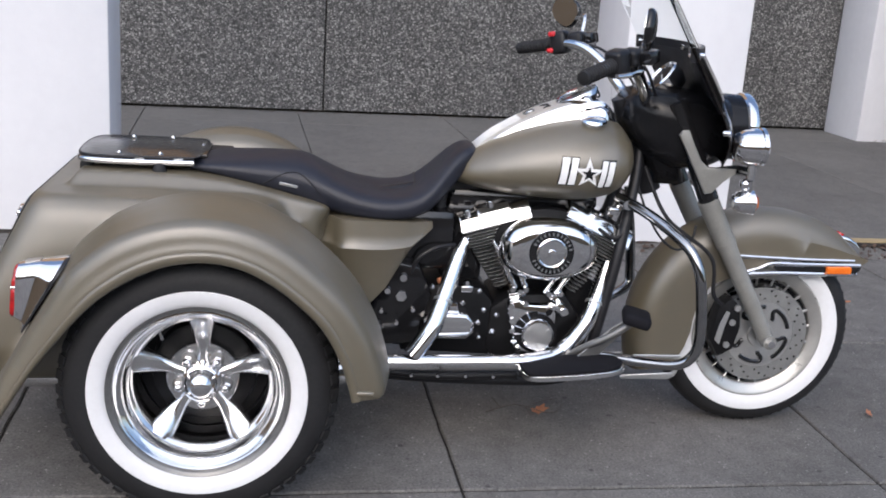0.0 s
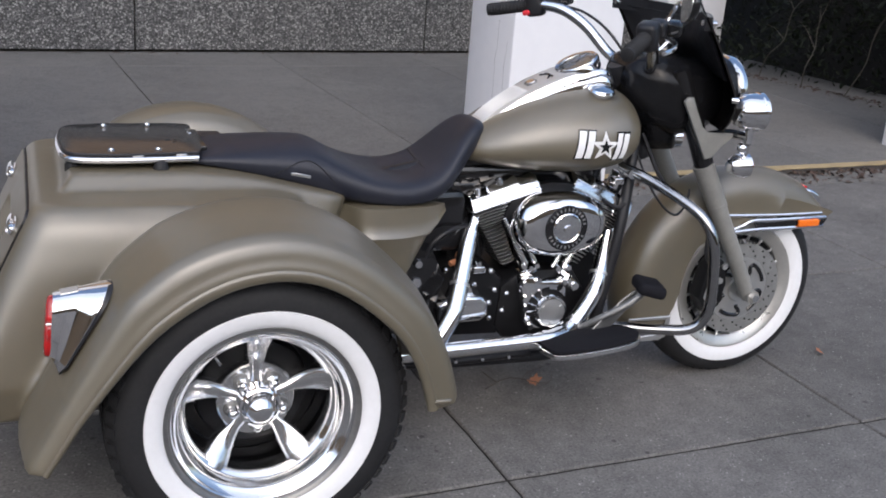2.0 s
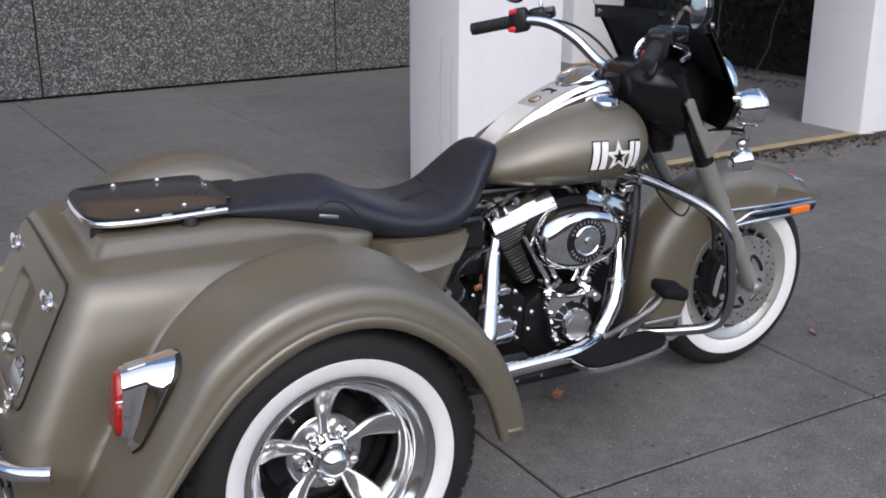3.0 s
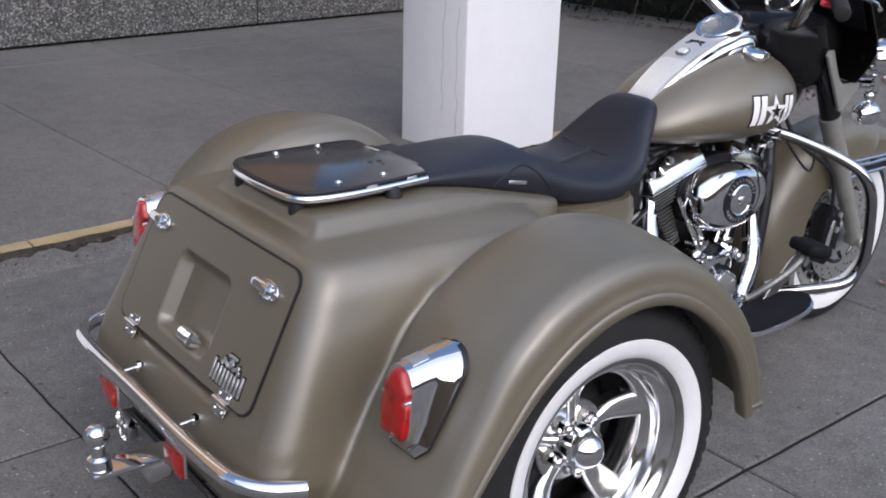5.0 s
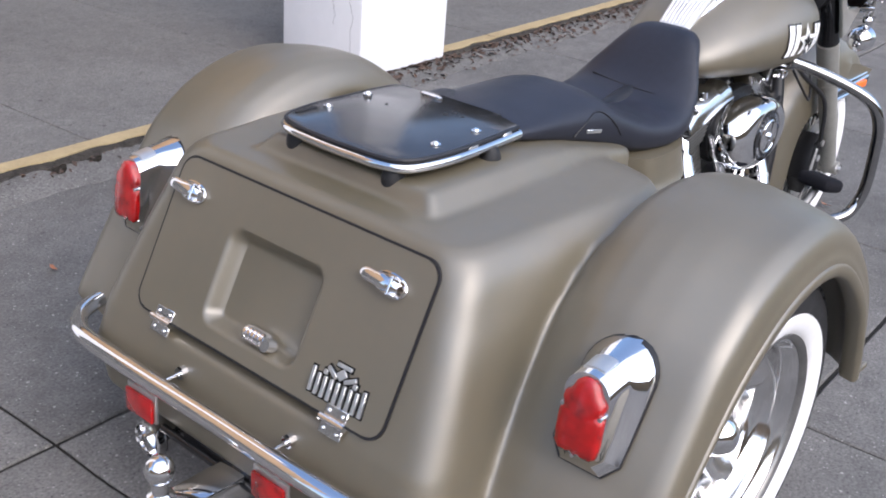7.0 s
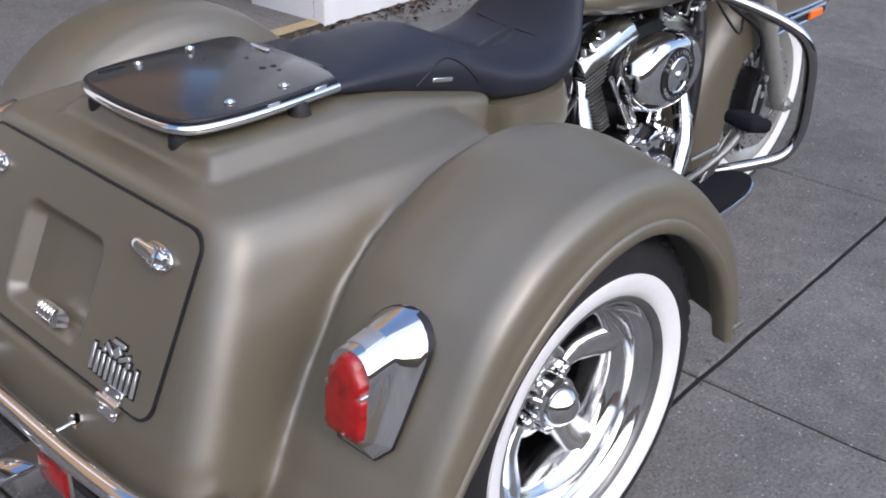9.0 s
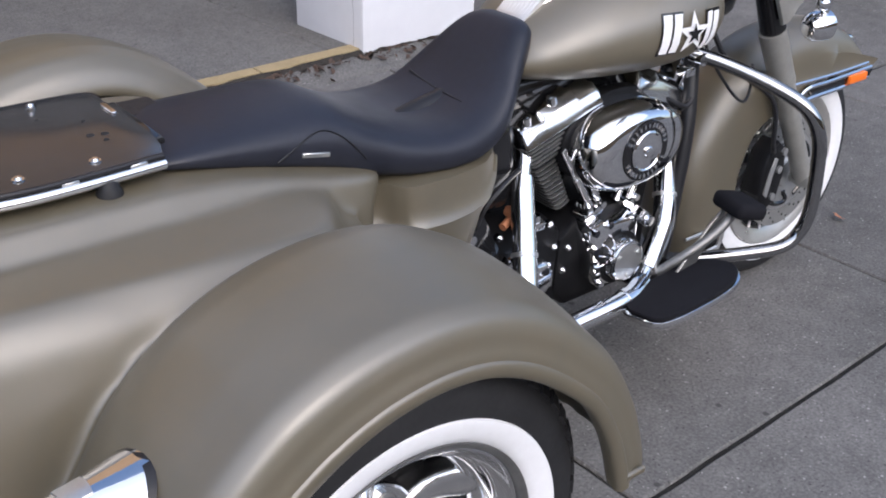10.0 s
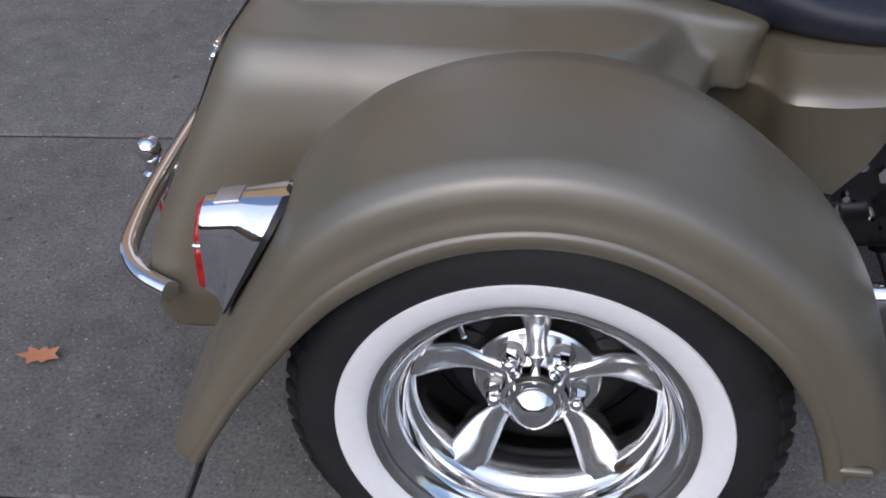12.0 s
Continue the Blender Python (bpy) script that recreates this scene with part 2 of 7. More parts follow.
def tube(bm, pts, r, seg=12, smooth=8, caps=True):
    """A round bar along pts; r is one radius or one for each end."""
    path = spline(pts, smooth) if smooth else [Vector(p) for p in pts]
    rr = r if isinstance(r, (tuple, list)) else (r, r)
    up = Vector((0.13, 0.31, 0.94)).normalized()
    rows, last = [], None
    for i, p in enumerate(path):
        d = (path[min(i + 1, len(path) - 1)] - path[max(i - 1, 0)]).normalized()
        u = d.cross(up) if last is None else (last - d * last.dot(d))
        u.normalize()
        last = u
        v = d.cross(u)
        q = rr[0] + (rr[1] - rr[0]) * i / (len(path) - 1)
        rows.append([p + q * (math.cos(a) * u + math.sin(a) * v) for a in (2 * math.pi * k / seg for k in range(seg))])
    rings(bm, rows, caps=caps)


def lathe(bm, profile, centre=(0, 0, 0), axis="y", seg=48, ends=False):
    """Turns (radius, height) pairs about an axis through centre."""
    rows = []
    for r, h in profile:
        row = []
        for k in range(seg):
            a = 2 * math.pi * k / seg
            c, s_ = r * math.cos(a), r * math.sin(a)
            row.append(Vector(centre) + Vector({"y": (c, h, s_), "x": (h, c, s_), "z": (c, s_, h)}[axis]))
        rows.append(row)
    rings(bm, rows, caps=ends)


def box(bm, centre, size, bev=0.0, rot=(0, 0, 0), seg=2):
    r = bmesh.ops.create_cube(bm, size=1)
    vs = r["verts"]
    bmesh.ops.scale(bm, vec=size, verts=vs)
    if bev:
        es = list({e for v in vs for e in v.link_edges})
        made = bmesh.ops.bevel(bm, geom=es, offset=bev, segments=seg, affect="EDGES", profile=0.5)
        vs = list({v for f in made["faces"] for v in f.verts} | {v for v in vs if v.is_valid})
    bmesh.ops.transform(bm, matrix=pose(*centre, *rot), verts=vs)


def rod(bm, a, b, r0, r1=None, seg=16):
    tube(bm, [a, b], (r0, r0 if r1 is None else r1), seg, 0)


def prism(bm, outline, h0, h1, axis="y", bev=0.0, seg=2):
    """A plate with an outline in the plane across axis."""
    def put(p, h):
        return {"y": (p[0], h, p[1]), "x": (h, p[0], p[1]), "z": (p[0], p[1], h)}[axis]
    a = [bm.verts.new(put(p, h0)) for p in outline]
    b = [bm.verts.new(put(p, h1)) for p in outline]
    n = len(a)
    fs = [bm.faces.new(a[::-1]), bm.faces.new(b)]
    for i in range(n):
        fs.append(bm.faces.new((a[i], a[(i + 1) % n], b[(i + 1) % n], b[i])))
    bmesh.ops.recalc_face_normals(bm, faces=fs)
    if bev:
        es = list({e for f in fs[:2] for e in f.edges})
        bmesh.ops.bevel(bm, geom=es, offset=bev, segments=seg, affect="EDGES", profile=0.5)


def round_rect(x0, x1, y0, y1, r, k=5):
    out = []
    for cx, cy, a0 in ((x1 - r, y1 - r, 0), (x0 + r, y1 - r, 90), (x0 + r, y0 + r, 180), (x1 - r, y0 + r, 270)):
        for i in range(k + 1):
            a = radians(a0 + 90 * i / k)
            out.append((cx + r * math.cos(a), cy + r * math.sin(a)))
    return out


def lerp_table(table, x):
    """Smoothly read a table of (x, values...) rows at x."""
    xs = [r[0] for r in table]
    return [float(np.interp(x, xs, [r[i] for r in table])) for i in range(1, len(table[0]))]


def ball(bm, c, r, seg=16):
    bmesh.ops.create_uvsphere(bm, u_segments=seg, v_segments=max(6, seg // 2), radius=r, matrix=Matrix.Translation(c))


def B():
    return bmesh.new()


# ---- place: pavement, walkway, wall, pillars ----
SKEW = 3.6          # the building runs slightly askew to the trike
YARD = pose(0, 1.850, 0, 0, 0, SKEW)      # x along the kerb, y towards the building
STEP = 0.05         # the walkway's height above the pavement


def rough_edge(corners, n=18, amp=0.0042):
    """A slab's outline with a slightly chipped edge."""
    out = []
    for (ax, ay), (bx, by) in zip(corners, corners[1:] + corners[:1]):
        for k in range(n):
            x, y = ax + (bx - ax) * k / n, ay + (by - ay) * k / n
            q = (x * 11, y * 11, 0.3)
            out.append((x + amp * noise.noise(q), y + amp * noise.noise((q[1], q[0], 4.2))))
    return out


def build_ground():
    bm = B()
    n, far = 2, 400
    rings(bm, [[(-far, -far, -0.007), (far, -far, -0.007)], [(-far, far, -0.007), (far, far, -0.007)]], closed=False)
    tagged(part("ground", bm, JOINT), "dark packed dirt under and between the paving slabs", "ground", kind="structure")
    pave = tagged(new("pavement"), "grey aggregate concrete pavement of large cast slabs", "pavement", kind="structure")
    turn = pose(0, 0, 0, 0, 0, 2.2)
    xs = [-0.58 - 1.22 * k for k in range(7, 0, -1)] + [-0.58, 0.645, 1.834] + [1.834 + 1.22 * k for k in range(1, 7)]
    ys = [-0.519 - 1.08 * k for k in range(6, 0, -1)] + [-0.519, 0.606]
    for j in range(len(ys)):
        y0 = ys[j]
        y1 = ys[j + 1] if j + 1 < len(ys) else 2.9
        for i in range(len(xs) - 1):
            x0, x1 = xs[i], xs[i + 1]
            bm = B()
            if j + 1 < len(ys):
                rect = rough_edge([(x0 + 0.004, y0 + 0.006), (x1 - 0.004, y0 + 0.006), (x1 - 0.004, y1 - 0.006), (x0 + 0.004, y1 - 0.006)])
            else:
                lim = [1.850 + x * 0.0245 - 0.018 for x in (x0, x1)]
                rect = rough_edge([(x0 + 0.004, y0 + 0.006), (x1 - 0.004, y0 + 0.006), (x1 - 0.004, lim[1]), (x0 + 0.004, lim[0])])
            prism(bm, rect, -0.03, 0.0, "z", 0.004, 1)
            slab = part("slab", bm, CONCRETE, pave)
            slab.matrix_basis = turn
    bm = B()
    prism(bm, [(-60, -60), (60, -60), (60, -6.98), (-60, -6.98)], -0.03, 0.0, "z")
    p = part("slab", bm, CONCRETE, pave)
    p.matrix_basis = turn
    for x0, x1 in ((-60, xs[0] - 0.005), (xs[-1] + 0.005, 60)):
        bm = B()
        prism(bm, [(x0, -6.97), (x1, -6.97), (x1, 1.850 + x1 * 0.0245 - 0.018), (x0, 1.850 + x0 * 0.0245 - 0.018)], -0.03, 0.0, "z")
        p = part("slab", bm, CONCRETE, pave)
        p.matrix_basis = turn


def ragged_kerb():
    """Crumbling edge of the walkway with a worn yellow band on top."""
    kerb = tagged(new("kerb"), "low crumbling concrete kerb with a worn yellow painted band", "kerb", kind="structure")
    kerb.matrix_basis = YARD
    bm = B()
    rows, ramp_rows = [], []
    rng = random.Random(4)
    n = 700
    for i in range(n + 1):
        x = -6 + 14.0 * i / n
        d = 0.014 * noise.noise((x * 5, 0, 0)) + 0.012 * noise.noise((x * 21, 3, 0)) + 0.006 * rng.random()
        u = 0.012 * noise.noise((x * 9, 7, 0)) + 0.006 * rng.random()
        rows.append([(x, 0.11, -0.03), (x, 0.11, STEP), (x, 0.046 + d, STEP - 0.002), (x, 0.038 + d, STEP - 0.012 + u), (x, 0.020 + d * 0.5, STEP - 0.016 + u * 0.5), (x, 0.012, -0.03)])
        # stretches where the mortar has broken away from the kerb
        g = min(1.0, max(0.0, 2.2 * noise.noise((x * 3.1, 11, 0)) + 1.6 * noise.noise((x * 13, 2, 5)) + 0.15))
        ramp_rows.append([(x, 0.030 - 0.4 * d - 0.045 * g, -0.02), (x, 0.028 - 0.4 * d + u - 0.045 * g, STEP - 0.013 + 0.3 * u - 0.012 * g), (x, -0.01 - 0.030 * g, 0.029 + 0.3 * d - 0.010 * g), (x, -0.055 - 0.008 * g, 0.013 + 0.2 * u), (x, -0.105 + 1.6 * d, 0.0015), (x, -0.11, -0.02)])
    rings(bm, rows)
    part("kerb_edge", bm, KERB_DARK, kerb, "broken gritty kerb edge", 60)
    bm = B()
    rings(bm, ramp_rows)
    part("mortar_ramp", bm, CONCRETE, kerb, "worn mortar ramp along the kerb", 60)
    x = -6.0
    while x < 8:
        length = rng.uniform(1.3, 1.6)
        bm = B()
        a, b = [], []
        k = 40
        for i in range(k + 1):
            q = x + 0.004 + (length - 0.008) * i / k
            a.append((q, 0.052 + 0.018 * noise.noise((q * 7, 1, 0)) + 0.008 * rng.random()))
            b.append((q, 0.122 + 0.006 * noise.noise((q * 9, 5, 0))))
        prism(bm, a + b[::-1], STEP - 0.004, STEP + 0.004, "z")
        part("yellow_band", bm, YELLOW, kerb, "worn yellow paint band")
        x += length


def build_walkway():
    walk_ob = tagged(new("walkway"), "smooth grey concrete walkway slabs behind the kerb", "walkway", kind="structure")
    walk_ob.matrix_basis = YARD
    xs = [-8.0, -5.6, -3.25, -2.0, -0.80, 0.41, 1.63, 2.85, 4.05, 5.28, 6.5, 9.0, 12.0]
    for x0, x1 in zip(xs, xs[1:]):
        for y0, y1 in ((0.112, 3.9), (3.9, 12.0)):
            if y0 > 1 and x1 > 9:
                continue
            bm = B()
            prism(bm, round_rect(x0 + 0.003, x1 - 0.003, y0 + 0.003, min(y1, 3.95) - 0.003, 0.004, 1) if y0 < 1 else [(x0, y0), (x1, y0), (x1, y0 + 1), (x0, y0 + 1)], -0.03, STEP, "z", 0.003, 1)
            part("slab", bm, WALK, walk_ob)
    rng = random.Random(21)
    for k in range(9):
        x0, x1 = -3.4 + 1.22 * k, -3.4 + 1.22 * (k + 1) - 0.02
        edge = [(x0 + (x1 - x0) * i / 16, 3.39 + 0.010 * (x0 + (x1 - x0) * i / 16) + rng.uniform(0, 0.008)) for i in range(17)]
        bm = B()
        prism(bm, [(x, y - 0.012) for x, y in edge] + edge[::-1], STEP - 0.004, STEP + 0.0012, "z")
        part("joint_seal", bm, SEAL, walk_ob, "pale sealed joint")


def build_wall():
    wall = tagged(new("wall_north"), "exposed aggregate concrete panel wall with dark and light pebbles", "wall", kind="structure")
    wall.matrix_basis = YARD @ pose(0.0, 3.98, 0, 0, 0, 1.0)
    x = 0.62 - 2.44 * 4
    while x < 5.4:
        bm = B()
        prism(bm, [(x + 0.006, 0.07), (x + 2.434, 0.07), (x + 2.434, 3.0), (x + 0.006, 3.0)], 0.0, 0.16, "y", 0.006, 1)
        part("panel", bm, WALL, wall)
        x += 2.44
    bm = B()
    prism(bm, [(-9.2, -0.03), (5.6, -0.03), (5.6, 3.0), (-9.2, 3.0)], 0.05, 0.3, "y")
    part("wall_core", bm, KERB_DARK, wall)


def crack_line(bm, x, z0, z1, face_y, rng, axis):
    """A thin recessed-looking crack, a jagged dark strip 1 mm proud."""
    z, pts = z0, []
    while z < z1:
        pts.append((x + 0.02 * noise.noise((z * 9, x, 2)) + 0.006 * rng.uniform(-1, 1), z))
        z += 0.012
    w = 0.0008
    for (a, b), (c, d) in zip(pts, pts[1:]):
        q = [(a - w, b), (a + w, b), (c + w, d), (c - w, d)]
        if axis == "x":
            bm.faces.new([bm.verts.new((face_y, p[0], p[1])) for p in q])
        else:
            bm.faces.new([bm.verts.new((p[0], face_y, p[1])) for p in q])


def pillar(x0, y0, w, d, label, name="pillar", z=0.0):
    thing = tagged(new(name), label, "pillar", "pillars along the walkway", "structure")
    thing.matrix_basis = YARD @ pose(x0, y0, 0)
    bm = B()
    rows = []
    rng = random.Random(int(abs(x0) * 100) + 3)
    for h in [-0.03, 0.02, 0.05, 0.09, 0.15, 0.3, 0.6, 1, 1.6, 2.4, 3.4]:
        rows.append([(x + 0.004 * noise.noise((x * 4, h * 3, 1)), y + 0.004 * noise.noise((y * 4, h * 3, 5)), h) for x, y in round_rect(0, w, 0, d, 0.012, 2)])
    rings(bm, rows)
    part("shaft", bm, PAINT_WHITE, thing)
    return thing


def build_pillars():
    lab = "square white painted stucco pillar with cracked corner"
    for x, y in ((-1.25, 0.05), (1.735, 0.035), (4.80, 0.05)):
        p = pillar(x, y, 0.62, 0.47, lab)
    pillar(5.20, 3.50, 0.61, 0.55, "square white painted stucco pillar against the wall")
    bm = B()
    rng = random.Random(2)
    crack_line(bm, 0.06, 0.06, 0.75, -0.0012, rng, "x")
    crack_line(bm, 0.16, 0.25, 0.85, -0.0012, rng, "x")
    c = part("crack", bm, JOINT, bpy.data.objects["pillar.001"], "thin dark crack in the paint")


def build_hedge():
    hedge = tagged(new("hedge"), "dense dark evergreen shrubbery with bare grey twigs", "hedge", kind="stuff")
    rng = random.Random(9)
    bm = B()
    def leaf(p, s, q):
        a = q @ Vector((s, 0, 0))
        b = q @ Vector((0, s * 0.42, 0))
        c = q @ Vector((0, 0, s * 0.12))
        v = [bm.verts.new(p + k) for k in (-a, b * 0.9 - a * 0.1 + c, a, -b * 0.9 - a * 0.1 + c)]
        bm.faces.new(v)
    for i in range(26000):
        u, h = rng.random(), rng.random() ** 0.85 * 3.2
        edge = 0.22 * noise.noise((u * 9, h * 2.2, 0)) + 0.14 * noise.noise((u * 30, h * 6, 4)) - 0.18 * max(0, 0.45 - h)
        y = 1.6 + 5.4 * u
        x = 6.03 - 0.30 * max(0.0, y - 3.9) + 0.6 * rng.random() ** 1.3 - edge
        p = Vector((x, y, 0.05 + h))
        if y > 5.3 and x < 5.84 and h > 0.38:
            continue
        leaf(p, rng.uniform(0.018, 0.045), Euler((rng.uniform(0, 6), rng.uniform(-1, 1), rng.uniform(0, 6))).to_quaternion())
    part("leaves", bm, LEAF, hedge, "glossy leaves, their colour darkened for shade", 180)
    bm = B()
    # A near-black block behind the leaves stands for the hedge's inner shade.
    prism(bm, [(6.55, 1.2), (7.4, 1.2), (7.4, 8), (6.2, 8), (6.2, 5.2)], 0.0, 3.4, "z")
    part("inner_thicket", bm, THICKET_SHADE, hedge, "near-black block for the shade inside the thicket")
    bm = B()
    for k in range(11):
        y = rng.uniform(2.2, 5.2)
        p = [Vector((5.98 - 0.30 * max(0.0, y - 3.9) + rng.uniform(-0.16, 0.10), y, 0.05))]
        drift = rng.uniform(-0.17, 0.17)
        for i in range(5):
            p.append(p[-1] + Vector((rng.uniform(-0.06, 0.05), drift + rng.uniform(-0.10, 0.10), rng.uniform(0.16, 0.30))))
        tube(bm, p, (0.0055, 0.002), 6, 4)
        for i in (2, 3):
            q = p[i] + Vector((rng.uniform(-0.08, 0.02), rng.uniform(-0.22, 0.22), rng.uniform(0.05, 0.22)))
            tube(bm, [p[i], p[i].lerp(q, 0.5) + Vector((0, 0, 0.03)), q], (0.0038, 0.0015), 5, 3)
    part("twigs", bm, TWIG, hedge, "bare pale twigs")


def oak_leaf(bm, size, rng, curl=0.2):
    out = []
    n = 14
    for i in range(n):
        a = 2 * math.pi * i / n
        r = size * (0.55 + 0.45 * abs(math.cos(a))) * (1 if i % 2 else 0.62)
        out.append((r * math.cos(a), 0.62 * r * math.sin(a)))
    c = bm.verts.new((0, 0, 0.004))
    v = [bm.verts.new((x, y, 0.006 + curl * (x * x + y * y) / size * rng.uniform(0.6, 1.4))) for x, y in out]
    for i in range(n):
        bm.faces.new((c, v[i], v[(i + 1) % n]))
    bmesh.ops.solidify(bm, geom=bm.faces[:], thickness=0.0008)


def build_litter():
    rng = random.Random(12)
    for x, y, s, a, z in ((0.969, -0.002, 0.044, 40, 0), (-0.945, -0.233, 0.045, 10, 0), (-0.18, 1.29, 0.022, 80, 0), (2.06, 0.0, 0.03, 70, 0), (1.5, 1.62, 0.02, 0, 0), (2.6, 1.2, 0.02, 0, 0)):
        bm = B()
        oak_leaf(bm, s, rng)
        o = tagged(part("fallen_leaf", bm, DRY_LEAF), "curled dry brown leaf lying on the pavement", "leaf", "fallen leaves")
        o.matrix_basis = pose(x, y, s * 0.16, 18, 0, a)
    bm = B()
    for p in ([(0.80, -0.02, 0.012), (0.9, 0.02, 0.02), (1.0, -0.03, 0.015), (1.06, 0.05, 0.012)], [(0.93, 0.0, 0.018), (0.98, 0.06, 0.012), (1.05, 0.09, 0.012)], [(0.85, 0.01, 0.015), (0.84, 0.1, 0.01)]):
        tube(bm, p, (0.0018, 0.001), 6, 4)
    tagged(part("dry_twig", bm, TWIG), "thin dry brown twig lying under the trike", "twig")
    bm = B()
    for i in range(2300):
        x = rng.uniform(-2, 6.5)
        if rng.random() > (1 if x > 1.2 else 0.3) * (0.45 + 0.9 * noise.noise((x * 4, 0, 9)) ** 2 + 0.4 * (x > 1.9)):
            continue
        y = 0.030 - abs(rng.gauss(0, 0.040 if x < 1.9 else 0.065))
        p = YARD @ Vector((x, y, max(0.003, 0.034 + 0.35 * min(0.0, y) if y > -0.09 else 0.003)))
        s = rng.uniform(0.005, 0.014 if x < 1.2 else 0.022)
        q = Euler((rng.uniform(-0.7, 0.7), rng.uniform(-0.7, 0.7), rng.uniform(0, 6)))
        vs = [p + q.to_matrix() @ Vector(k) + Vector((0, 0, s * 0.35)) for k in ((-s, 0, 0), (0, s * 0.6, 0.003), (s, 0, 0), (0, -s * 0.6, 0.003))]
        bm.faces.new([bm.verts.new(v) for v in vs])
    for i in range(420):
        y = rng.uniform(2.3, 6.2)
        p = Vector((5.92 - 0.30 * max(0.0, y - 3.9) - abs(rng.gauss(0, 0.10)), y, 0.055))
        s = rng.uniform(0.008, 0.024)
        q = Euler((rng.uniform(-0.6, 0.6), rng.uniform(-0.6, 0.6), rng.uniform(0, 6)))
        bm.faces.new([bm.verts.new(p + q.to_matrix() @ Vector(k) + Vector((0, 0, s * 0.5))) for k in ((-s, 0, 0), (0, s * 0.6, 0.003), (s, 0, 0), (0, -s * 0.6, 0.003))])
    for i in range(160):
        x = rng.uniform(-3.0, 4.6)
        p = YARD @ Vector((x, 3.93 + 0.0175 * x - abs(rng.gauss(0, 0.035)), 0.052))
        s = rng.uniform(0.005, 0.015)
        q = Euler((rng.uniform(-0.5, 0.5), rng.uniform(-0.5, 0.5), rng.uniform(0, 6)))
        bm.faces.new([bm.verts.new(p + q.to_matrix() @ Vector(k) + Vector((0, 0, s * 0.5))) for k in ((-s, 0, 0), (0, s * 0.6, 0.003), (s, 0, 0), (0, -s * 0.6, 0.003))])
    tagged(part("kerb_litter", bm, LITTER, None, "", 180), "small dry leaf bits gathered along kerb, hedge and wall", "leaf litter", kind="stuff")


def build_fascia():
    """Brown boarded upper front above the panels, unseen, set out from brown reflections."""
    roof = tagged(new("upper_fascia"), "unseen brown stained timber boarding above the panel wall", "roof", kind="structure")
    roof.matrix_basis = YARD @ pose(0.0, 3.98, 0, 0, 0, 1.0)
    bm = B()
    for k in range(36):
        z = 3.01 + 0.142 * k
        prism(bm, [(-9.2, z), (3.7, z), (3.7, z + 0.136), (-9.2, z + 0.136)], -0.25 + 0.01 * (k % 2), 0.3, "y", 0.004, 1)
    part("boards", bm, TIMBER, roof)


def build_far_wall():
    """Plain brown walls that close the yard, added out of view for reflections."""
    for name, y0, y1, x0, x1, h in (("wall_south", -17.4, -17.0, -17, 26, 4.6), ("wall_west", -17.0, 6.0, -17.4, -17.0, 5.2)):
        wall = tagged(new(name), "plain brown wall added out of view for reflections", "wall", kind="structure")
        bm = B()
        prism(bm, [(x0, y0), (x1, y0), (x1, y1), (x0, y1)], 0.002, h, "z", 0.02, 1)
        part("cladding", bm, TIMBER, wall)


build_far_wall()
build_fascia()
build_ground()
ragged_kerb()
build_walkway()
build_wall()
build_pillars()
build_hedge()
build_litter()

# ---- the trike: x forward, rear axle at x = 0 ----
TRIKE = tagged(new("trike_motorcycle"), "olive satin three-wheeled touring motorcycle with chrome trim and whitewall tyres", "motorcycle")
REAR_AXLE = (0.0, 0.326)
FRONT = (1.614, 0.0, 0.302)

# lower edge of the fender's arch: x, z and how far the crown stands off it
ARCH = [(-0.437, 0.275, 0.060), (-0.423, 0.297, 0.060), (-0.395, 0.342, 0.060), (-0.359, 0.397, 0.065), (-0.281, 0.497, 0.086), (-0.219, 0.562, 0.110), (-0.149, 0.611, 0.12), (-0.085, 0.641, 0.118), (-0.023, 0.655, 0.116),
        (0.037, 0.656, 0.115), (0.097, 0.643, 0.113), (0.158, 0.613, 0.11), (0.222, 0.565, 0.106), (0.279, 0.508, 0.104), (0.319, 0.44, 0.104), (0.340, 0.385, 0.104), (0.350, 0.350, 0.104), (0.355, 0.328, 0.104)]


def fender_solid(bm, side):
    line = spline([(x, 0, z) for x, z, _ in ARCH], 6)
    offs = np.interp(np.linspace(0, len(ARCH) - 1, len(line)), range(len(ARCH)), [a[2] for a in ARCH])
    rows = []
    for i, p in enumerate(line):
        d = (line[min(i + 1, len(line) - 1)] - line[max(i - 1, 0)]).normalized()
        n = Vector((-d.z, 0, d.x))
        end = max(0.0, 1 - min(i, len(line) - 1 - i) / 7)
        n = n.lerp(Vector((math.copysign(1, n.x), 0, 0)), 0.9 * end).normalized()
        k = offs[i] / 0.125 * (1 - 0.05 * max(0.0, 1 - min(i, len(line) - 1 - i) / 2))
        prof = [(0.0, -0.650), (0.0, -0.676), (0.006, -0.684), (0.034, -0.684), (0.041, -0.679), (0.062, -0.677), (0.084, -0.669), (0.098, -0.648), (0.105, -0.612), (0.114, -0.57), (0.121, -0.52), (0.122, -0.47), (0.112, -0.43), (0.09, -0.40), (0.06, -0.385), (0.03, -0.38)]
        inner = [(0.035, -0.398), (0.06, -0.402), (0.082, -0.418), (0.096, -0.445), (0.104, -0.48), (0.102, -0.53), (0.09, -0.575), (0.07, -0.615), (0.045, -0.638), (0.02, -0.648)]
        rows.append([p + n * (o * k) + Vector((0, y * side, 0)) for o, y in prof + inner])
    rings(bm, rows)


